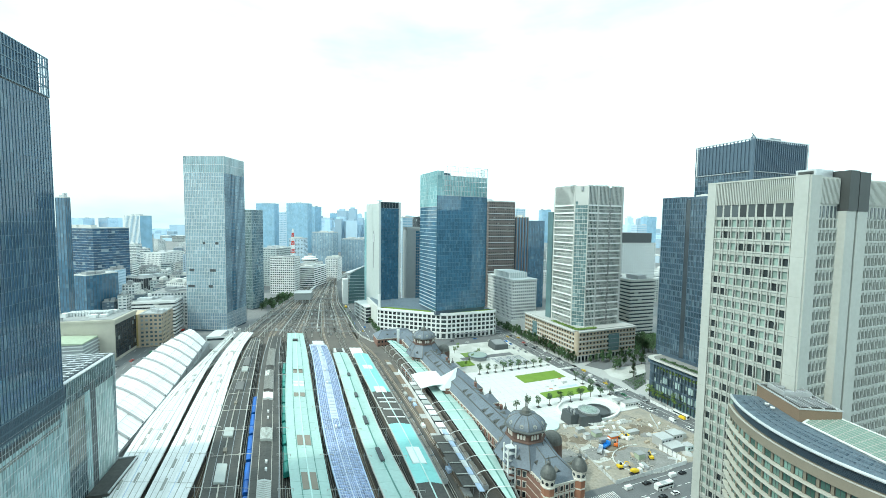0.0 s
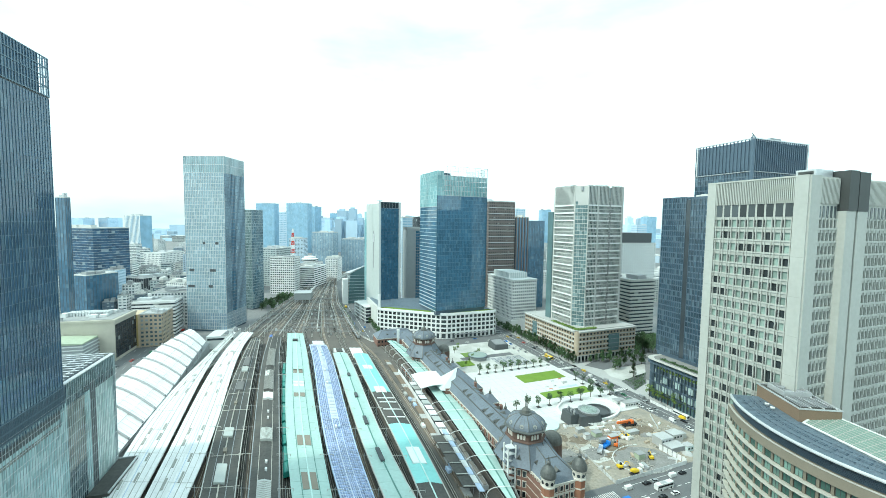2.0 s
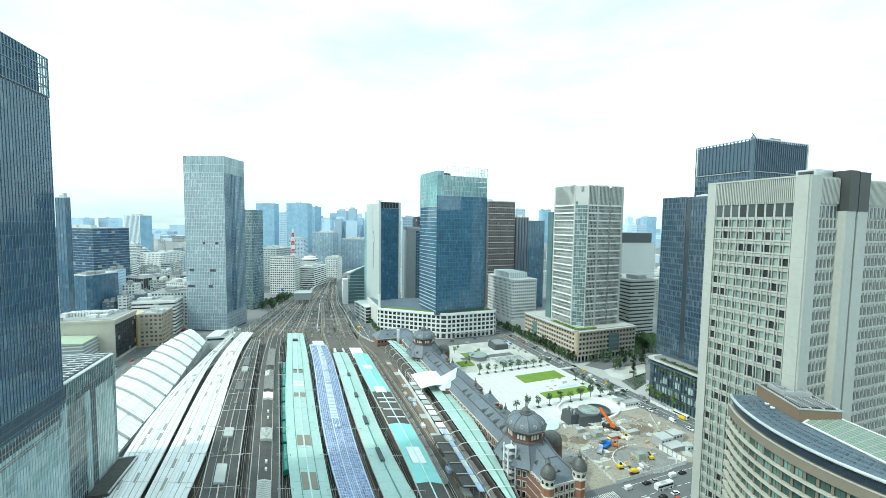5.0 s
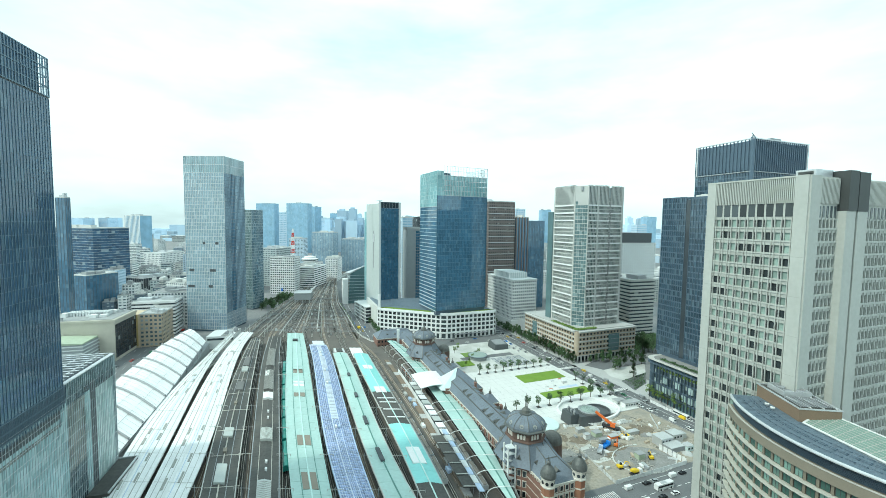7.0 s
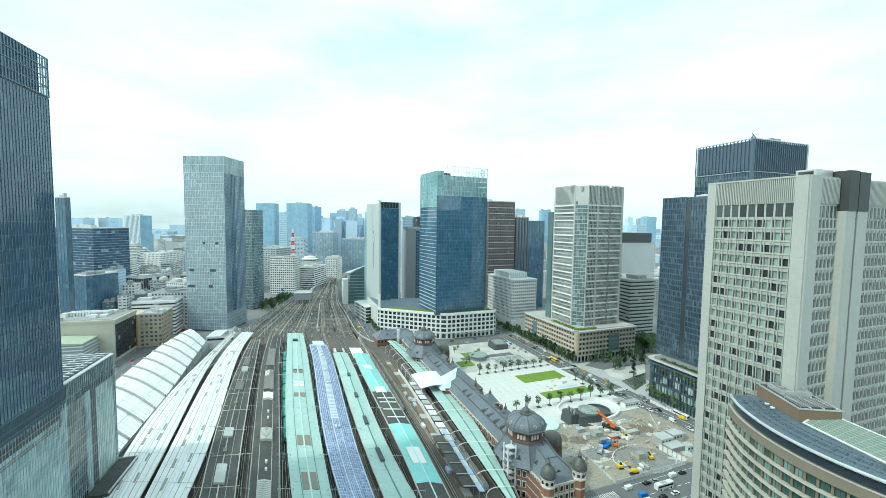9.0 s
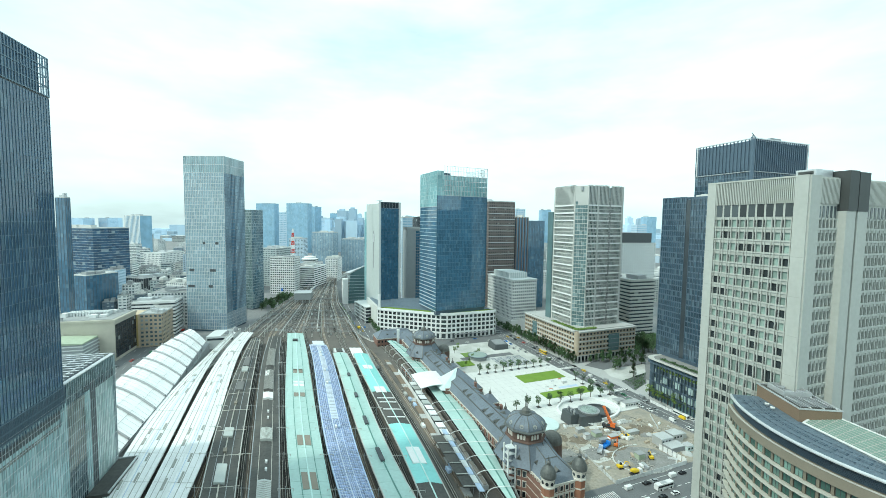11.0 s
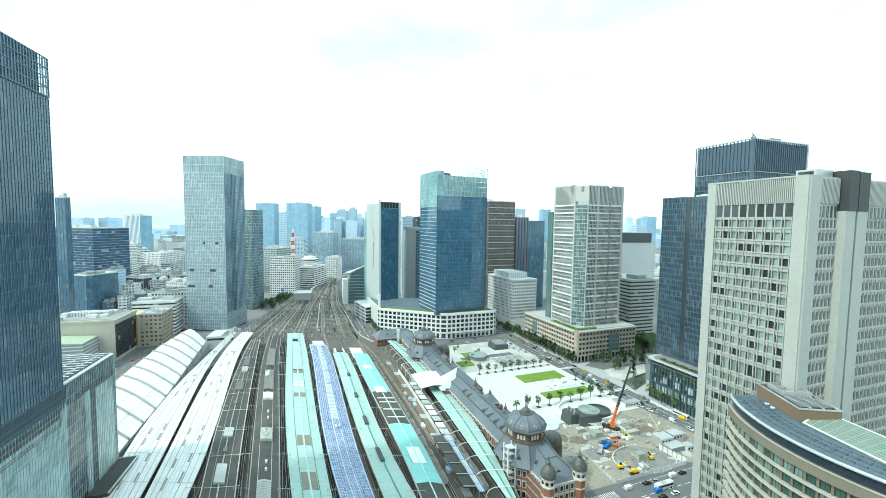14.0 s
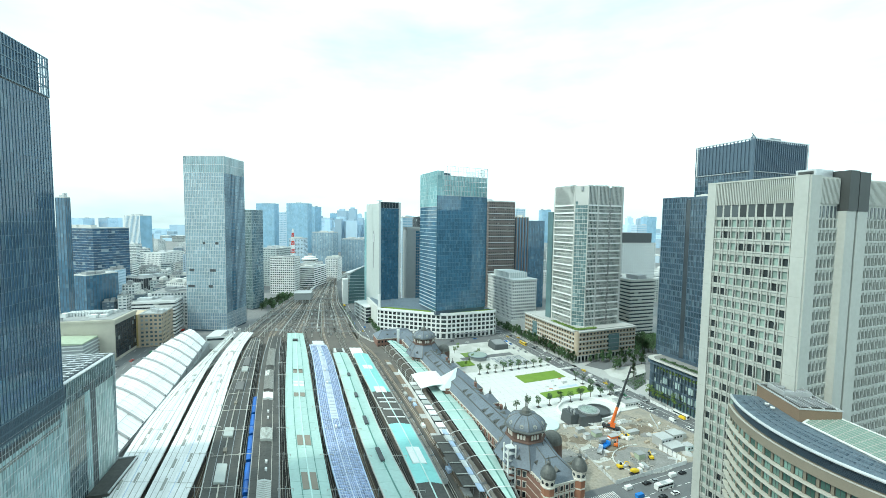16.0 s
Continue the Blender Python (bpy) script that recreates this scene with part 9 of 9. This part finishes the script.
# ---- trackside works between the platforms and the station ----
def works():
    t = thing("track_fence", "white panelled fence along the raised works deck", "fence")
    for k in range(27):
        y = 192 + k * 5
        x0, x1 = L4(y) - 10.4, L4(y + 4.8) - 10.4
        part("panel", Shape().hull([(x0, y, 7), (x0 + 0.3, y, 7), (x1 + 0.3, y + 4.8, 7), (x1, y + 4.8, 7)], [(x0, y, 10.2), (x0 + 0.3, y, 10.2), (x1 + 0.3, y + 4.8, 10.2), (x1, y + 4.8, 10.2)]), M["white"] if k > 8 else M["pale_clad"], t)
    d = thing("works_shed", "row of white-roofed works cabins beside the platform", "works cabin", group="works cabins")
    for k in range(11):
        y = 214 + k * 7.6
        x = L4(y) - 9.8
        part("cabin", Shape().hull([(x, y, 7), (x + 4.6, y, 7), (x + 2.4, y + 6.6, 7), (x - 2.2, y + 6.6, 7)], [(x, y, 11.5), (x + 4.6, y, 11.5), (x + 2.4, y + 6.6, 11.5), (x - 2.2, y + 6.6, 11.5)]), M["dark"] if k % 2 else M["grey_clad"], d)
        part("cabin_roof", Shape().hull([(x - 0.2, y, 11.5), (x + 4.2, y, 11.5), (x + 2.4, y + 5.6, 11.5), (x - 2.2, y + 5.6, 11.5)], [(x - 0.2, y, 11.9), (x + 4.2, y, 11.9), (x + 2.4, y + 5.6, 11.9), (x - 2.2, y + 5.6, 11.9)]), M["white_roof"] if k % 3 else M["skylight"], d)
    r = thing("low_roof", "low brown platform roof with pale edge beams", "platform roof")
    for k in range(5):
        y = 176 + k * 9
        x0, x1 = R3(y) + 9.5, R3(y + 8.6) + 9.5
        part("roof_panel", Shape().hull([(x0, y, 11), (x0 + 6.5, y, 11.4), (x1 + 6.5, y + 8.6, 11.4), (x1, y + 8.6, 11)], [(x0, y, 11.3), (x0 + 6.5, y, 11.7), (x1 + 6.5, y + 8.6, 11.7), (x1, y + 8.6, 11.3)]), M["dark_roof"], r)
        part("beam", Shape().hull([(x0, y, 11.7), (x0 + 6.6, y, 11.8), (x0 + 6.6, y + 0.4, 11.8), (x0, y + 0.4, 11.7)], [(x0, y, 12.0), (x0 + 6.6, y, 12.1), (x0 + 6.6, y + 0.4, 12.1), (x0, y + 0.4, 12.0)]), M["pale_edge"], r)
        part("post", Shape().tube((x0 + 3, y + 3, 7), (x0 + 3, y + 3, 11.2), 0.2), M["grey_metal"], r)
    dk = thing("works_deck", "pale concrete works deck beside the fence", "deck")
    for k in range(30):
        y = 176 + k * 6
        x0, x1 = L4(y) - 14.5, L4(y + 5.9) - 14.5
        part("deck_plate", Shape().hull([(x0, y, 7), (x0 + 3.8, y, 7), (x1 + 3.8, y + 5.9, 7), (x1, y + 5.9, 7)], [(x0, y, 7.6), (x0 + 3.8, y, 7.6), (x1 + 3.8, y + 5.9, 7.6), (x1, y + 5.9, 7.6)]), M["track_rust"] if k % 4 else M["concrete"], dk)
    e = thing("earth_strip", "strip of brown ballast and works rubble", "ballast heap", kind="stuff")
    q = random.Random(6)
    s = Shape()
    for k in range(160):
        y = q.uniform(170, 360)
        x = R3(y) + q.uniform(8.5, max(9.5, L4(y) - 10 - R3(y)))
        w, h = q.uniform(0.2, 0.8), q.uniform(0.2, 0.7)
        s.box(x, x + w, y, y + q.uniform(0.5, 4), 7, 7 + h)
    part("rubble", s, M["rubble"], e, kind="stuff")
    for k in range(9):
        y = q.uniform(180, 330)
        x = R3(y) + q.uniform(9, 15)
        b = thing("works_crate", q.choice(("blue tarpaulin over works material", "white crate of works material", "pale yellow crate of works material")), "crate", pose(x, y, 7, 0, 0, 110), group="works crates")
        part("cover", Shape().hull([(-2.4, -1.2, 0), (2.4, -1.2, 0), (2.4, 1.2, 0), (-2.4, 1.2, 0)], [(-2.0, -0.9, 1.5), (2.1, -0.8, 1.3), (2.0, 0.9, 1.6), (-2.1, 0.9, 1.4)]), M["pale_blue"] if "blue" in b["label"] else (M["white"] if "white" in b["label"] else M["light_stone"]), b)
    sc = thing("scaffold", "pale steel scaffold deck beside the arched frames", "scaffold")
    for k in range(9):
        y = 172 + k * 6
        x = L4(y) - 9.5
        part("deck", Shape().hull([(x, y, 12.2), (x + 2.6, y, 12.2), (x + 0.9, y + 5.6, 12.2), (x - 1.7, y + 5.6, 12.2)], [(x, y, 12.4), (x + 2.6, y, 12.4), (x + 0.9, y + 5.6, 12.4), (x - 1.7, y + 5.6, 12.4)]), M["pale_clad"] if k % 2 else M["pale_blue"], sc)
        for o in (0, 2.6):
            part("standard", Shape().tube((x + o, y, 7), (x + o, y, 13.6), 0.09, sides=4), M["silver"], sc)
        part("rail", Shape().tube((x, y, 13.4), (x - 1.7, y + 5.6, 13.4), 0.07, sides=4), M["silver"], sc)


works()
# railway clutter beyond the platforms: relay huts, signals
q = random.Random(9)
for k in range(34):
    y = q.uniform(425, 760)
    f = q.uniform(0.06, 0.95)
    x = LEFT(y) + f * (THROAT(y) - LEFT(y))
    h = thing("relay_hut", q.choice(("white trackside relay hut beside rails", "grey trackside relay hut beside rails", "pale trackside equipment box beside rails")), "relay hut", pose(x, y, 7, 0, 0, 12), group="trackside huts")
    a, b, c = q.uniform(0.8, 2.6), q.uniform(1, 5), q.uniform(1.2, 3.0)
    part("wall", Shape().box(-a / 2, a / 2, 0, b, 0, c), q.choice((M["white"], M["grey_clad"], M["pale_clad"])), h)
    part("roof", Shape().box(-a / 2 - 0.1, a / 2 + 0.1, -0.1, b + 0.1, c, c + 0.12), M["rooftop"], h)


# ---- trains ----
def train(label, n, body, roof, stripe=None, length=20.0, w=1.45):
    t = thing("train", label, "train")
    shell = Shape().sweep([[(s * (length / 2 - 0.2), -w, 0.9), (s * (length / 2 - 0.2), w, 0.9), (s * (length / 2 - 0.2), w, 3.1), (s * (length / 2 - 0.2), w * 0.75, 3.6), (s * (length / 2 - 0.2), -w * 0.75, 3.6), (s * (length / 2 - 0.2), -w, 3.1)] for s in (-1, 1)]).mesh("car_body", body)
    top = Shape().sweep([[(s * (length / 2 - 0.4), -w * 0.8, 3.5), (s * (length / 2 - 0.4), w * 0.8, 3.5), (s * (length / 2 - 0.4), w * 0.5, 3.8), (s * (length / 2 - 0.4), -w * 0.5, 3.8)] for s in (-1, 1)]).box(-3, 3, -0.9, 0.9, 3.8, 4.1).mesh("roof", roof)
    win = Shape().box(-length / 2 + 1, length / 2 - 1, -w - 0.02, w + 0.02, 1.9, 2.8).mesh("window_band", M["g_window_dark"])
    st = Shape().box(-length / 2 + 0.3, length / 2 - 0.3, -w - 0.03, w + 0.03, 1.3, 1.6).mesh("stripe", stripe or body)
    cars = []
    for k in range(n):
        c = part("car_body", shell, None, t)
        part("roof", top, None, c)
        part("window_band", win, None, c)
        part("stripe", st, None, c)
        cars.append(c)
    return cars


TRAIN_LOCAL = train("silver commuter train with dusty brown roofs", 8, M["silver"], M["train_roof"])
TRAIN_ARCH = train("silver commuter train with an orange stripe and brown roofs", 8, M["silver"], M["train_roof"], M["orange"])
TRAIN_BLUE = train("blue express train between platform roofs", 6, M["train_blue"], M["train_blue"], M["white"], 25.0)
TRAIN_GREEN = train("green express train between platform roofs", 6, M["train_green"], M["train_green"], M["white"], 25.0)
TRAIN_WHITE = train("white express train with a blue stripe", 7, M["white"], M["white"], M["blue"], 25.0)


def forecourt():
    """Open ground between the podiums: parking asphalt, pale paving and a planting bed."""
    for name, ring, z, m, lab in (("asphalt", [(134.6, 368.8), (158.2, 390.7), (205.0, 398.1), (195.8, 377.2), (166.6, 367.0), (148.0, 358.1)], 0.27, "asphalt", "dark asphalt parking court between podiums"),
                                  ("pavement", [(147.4, 356.7), (167.7, 365.6), (193.8, 375.0), (183.8, 353.4), (157.7, 332.3), (147.5, 342.3)], 0.31, "garden_paving", "pale paved path across the forecourt"),
                                  ("planting_bed", [(152.8, 332.1), (183.1, 352.1), (172.2, 328.8), (155.2, 313.0)], 0.36, "asphalt", "dark planting bed on the forecourt")):
        b, u = [(x, y, 0.02) for x, y in ring], [(x, y, z) for x, y in ring]
        tagged(new(name, Shape().hull(b[::-1], u[::-1]).mesh(name, M[m])), lab, kind="structure")
    q = random.Random(12)
    lot, bed = [(134.6, 368.8), (158.2, 390.7), (205.0, 398.1), (195.8, 377.2), (166.6, 367.0), (148.0, 358.1)], [(152.8, 332.1), (183.1, 352.1), (172.2, 328.8), (155.2, 313.0)]
    lines = Shape()
    A, B = Vector(lot[1]), Vector(lot[2])
    C, D = Vector(lot[0]), Vector(lot[3])
    for k in range(9):
        p, r = A.lerp(B, 0.1 + k * 0.1), C.lerp(D, 0.1 + k * 0.1)
        lines.tube((*p.lerp(r, 0.15), 0.27), (*p.lerp(r, 0.4), 0.27), 0.12, sides=4)
    tagged(new("bay_marking", lines.mesh("bay_marking", M["white"])), "white parking bay lines on dark asphalt", kind="structure")
    hedge = Shape()
    A, B, C, D = [Vector(v) for v in bed]
    for k in range(6):
        for i in range(150):
            p = A.lerp(B, q.random()).lerp(D.lerp(C, q.random()), 0.1 + k * 0.16) + Vector((q.gauss(0, 0.4), q.gauss(0, 0.4)))
            z, n = q.uniform(0.3, 1.2), len(hedge.v)
            u = Vector((q.gauss(0, 1), q.gauss(0, 1), q.gauss(0, 1))).normalized() * 0.35
            v = u.orthogonal().normalized() * 0.3
            c = Vector((p.x, p.y, z))
            hedge.v += [tuple(c + u), tuple(c + v), tuple(c - u), tuple(c - v)]
            hedge.f.append((n, n + 1, n + 2, n + 3))
    tagged(new("hedge_leaves", hedge.mesh("hedge_leaves", M["leaf"])), "low green hedge rows in the planting bed", "hedge", kind="stuff")


forecourt()


def plaza_works():
    """Small works left between the two lawns."""
    x, y = 104.0, 319.9
    tarp = thing("ground_sheet", "blue plastic sheet spread on the plaza paving", "sheet", pose(x, y, 0.16, 0, 0, 20))
    part("sheet", Shape().box(-9, 9, -1.4, 1.4, 0, 0.06).box(-9, -8.6, -1.4, 1.4, 0.06, 0.2), M["pale_blue"], tarp)
    car(102.4, 326.8, 25, "white", 0.16, "vehicles on the plaza", True)
    q = random.Random(31)
    for k, (x, y) in enumerate(((85.7, 317.0), (87.8, 312.7), (92.8, 319.5), (82.6, 308.2), (100.7, 334.0), (93.5, 328.9))):
        m = (M["white"], M["orange"], M["silver"])[k % 3]
        b = thing("barrier", "low plastic works barrier on the plaza paving", "barrier", pose(x, y, 0.16, 0, 0, q.uniform(0, 90)), group="plaza barriers")
        part("rail", Shape().box(-1.3, 1.3, -0.06, 0.06, 0.55, 1.0), m, b)
        for s in (-1, 1):
            part("foot", Shape().box(s * 1.1 - 0.08, s * 1.1 + 0.08, -0.35, 0.35, 0, 0.56), M["grey_metal"], b)


plaza_works()


def run_train(cars, path, ends, length=20.0, z=7.2):
    """Key each carriage along its track; ends: times and the near end's distance."""
    for k, c in enumerate(cars):
        rows = []
        for t, s in ends:
            y = s + (k + 0.5) * length
            a = math.degrees(math.atan2(8.0, path(y + 4) - path(y - 4)))
            rows.append((t, pose(path(y), y, z, 0, 0, a)))
        walk(c, rows)


def motions():
    run_train(TRAIN_LOCAL, lambda y: R3(y) + 3.4, [(0, 182), (0.7, 182), (1.3, 420), (2.4, 420), (3.1, 182), (3.6, 182), (8.6, 182), (9.4, 330), (11.2, 330), (12.2, 230), (12.7, 230), (13.3, 182), (16, 182)])
    run_train(TRAIN_ARCH, lambda y: L4(y) - 3.6, [(0, 178), (0.3, 120), (1.7, 120), (2.0, 178), (2.3, 178), (2.5, 120), (3.7, 120), (4.0, 178), (4.2, 178), (6.3, 120), (6.6, 120), (7.0, 178), (12.7, 178), (13.1, 120), (13.4, 120), (13.7, 178), (14.3, 178), (14.6, 120), (14.9, 178), (15.5, 178), (15.8, 120), (16, 120)])
    run_train(TRAIN_BLUE, gap("d1", "d2", 0.72), [(0, 120), (1.7, 120), (2.6, 700), (14.4, 700), (15.3, 120), (16, 120)], 25.0)
    run_train(TRAIN_GREEN, gap("d2", "g1", 0.72), [(0, 185), (4.2, 185), (6.3, 190), (8.8, 190), (10.4, 800), (16, 800)], 25.0)
    run_train(TRAIN_WHITE, TRACKS[3], [(0, 640), (1.1, 640), (1.5, 400), (2.1, 700), (6.8, 700), (7.5, 445), (8.2, 700), (16, 700)], 25.0)
    # crane: arrives, turns, raises and runs out its boom
    hid, first, work = Vector((177.7, 246.5)), Vector((124.1, 256.5)), Vector((110.2, 252.5))
    spots = [(0, hid, 200), (1.4, hid, 200), (1.9, first, 200), (3.1, first, 200), (3.5, work, 150), (16, work, 150)]
    walk(CRANE, [(t, pose(p.x, p.y, 0.1, 0, 0, a)) for t, p, a in spots])
    # times, boom heading in the world, elevation, run-out
    acts = [(0, 205, 4, 0), (1.4, 205, 4, 0), (3.1, 205, 4, 0), (3.5, 150, 20, 0), (4.2, 150, 38, 0), (6.3, 110, 52, 0), (7.0, 150, 30, 0), (8.0, 150, 40, 0), (9.2, 150, 36, 0.0), (11.3, 120, 58, 0.0), (11.7, 120, 60, 0.2), (12.1, 150, 62, 0.8), (12.5, 170, 58, 1.0), (12.9, 165, 60, 0.85), (13.3, 30, 70, 0.95), (13.6, 15, 71, 1.0), (16, 12, 71, 1.0)]
    base = lambda t: 200 if t < 3.2 else 150
    def boom_pose(t, h, e, along):
        return pose(-0.6, 0, 3.3) @ pose(0, 0, 0, 0, 0, h - base(t)) @ pose(0, 0, 0, 0, -e, 0) @ pose(along, 0, 0)
    walk(BOOM, [(t, boom_pose(t, h, e, 0)) for t, h, e, x in acts])
    for k, s in enumerate(EXT):
        walk(s, [(t, boom_pose(t, h, e, 0.8 + x * (k + 1) * 9.3)) for t, h, e, x in acts])
    # vehicles on the avenue, along the station's axis
    def drive(ob, stops, turn, z=0.06):
        walk(ob, [(t, pose(*loc(a, AVE(a) + b if a > -10 or b > -20 else b), z, 0, 0, turn)) for t, a, b in stops])
    drive(YBUS, [(0, 330, 0.9), (1.1, 330, 0.9), (1.5, 225, 0.9), (2.0, 158, 0.9), (2.5, 118, 0.9), (3.3, -60, 0.9), (6.4, -60, 0.9), (7.0, 330, 0.9), (7.5, 225, 0.9), (8.0, 205, 0.9), (9.0, 150, 0.9), (10.2, 60, 0.9), (12.0, 330, 0.9), (15.0, 250, 0.9), (15.6, 215, 0.9), (16, 205, 0.9)], -69.1)
    drive(MOVERS[0], [(0, 200, 0.9), (1.0, 120, 0.9), (2.0, 20, 0.9), (4.0, -30, 0.9), (6.5, 260, 0.9), (8.5, 100, 0.9), (9.2, 30, 0.9), (11.5, 250, 0.9), (13.5, 90, 0.9), (16, -20, 0.9)], -69.1)
    drive(MOVERS[1], [(0, 10, -5.0), (1.5, 110, -5.0), (3.0, 240, -5.0), (4.2, 300, -5.0), (6.4, 0, -5.0), (8.0, 120, -5.0), (9.2, 230, -5.0), (11.4, 0, -5.0), (13.0, 130, -5.0), (14.5, 200, -5.0), (16, 280, -5.0)], 110.9)
    drive(MOVERS[2], [(0, -27, -120), (1.0, -27, -75), (2.0, -27, -40), (4.0, -27, -118), (7.0, -27, -100), (9.0, -27, -50), (12.0, -27, -110), (14.0, -27, -60), (16, -27, -48)], 20.9)
    drive(MOVERS[3], [(0, -34.5, -50), (2.0, -34.5, -110), (4.0, -34.5, -60), (6.5, -34.5, -80), (9.0, -34.5, -118), (12.0, -34.5, -70), (16, -34.5, -116)], 200.9)
    drive(MOVERS[4], [(0, 180, 4.8), (2.0, 90, 4.8), (3.5, 30, 4.8), (6.5, 190, 4.8), (8.5, 60, 4.8), (11.5, 180, 4.8), (14.0, 90, 4.8), (16, 40, 4.8)], -69.1)
    y0 = Vector((-102.7, 488.0))
    yd = Vector((RIGHT(470) + 9, 470))
    walk(YCR, [(0, pose(y0.x - 45, y0.y + 120, 0.06, 0, 0, 118)), (2.0, pose(y0.x - 45, y0.y + 120, 0.06, 0, 0, 118)), (2.5, pose(y0.x, y0.y, 0.06, 0, 0, 118)), (13.0, pose(y0.x, y0.y, 0.06, 0, 0, 118)), (14.5, pose(y0.x - 50, y0.y + 130, 0.06, 0, 0, 118)), (16, pose(y0.x - 50, y0.y + 130, 0.06, 0, 0, 118))])


motions()
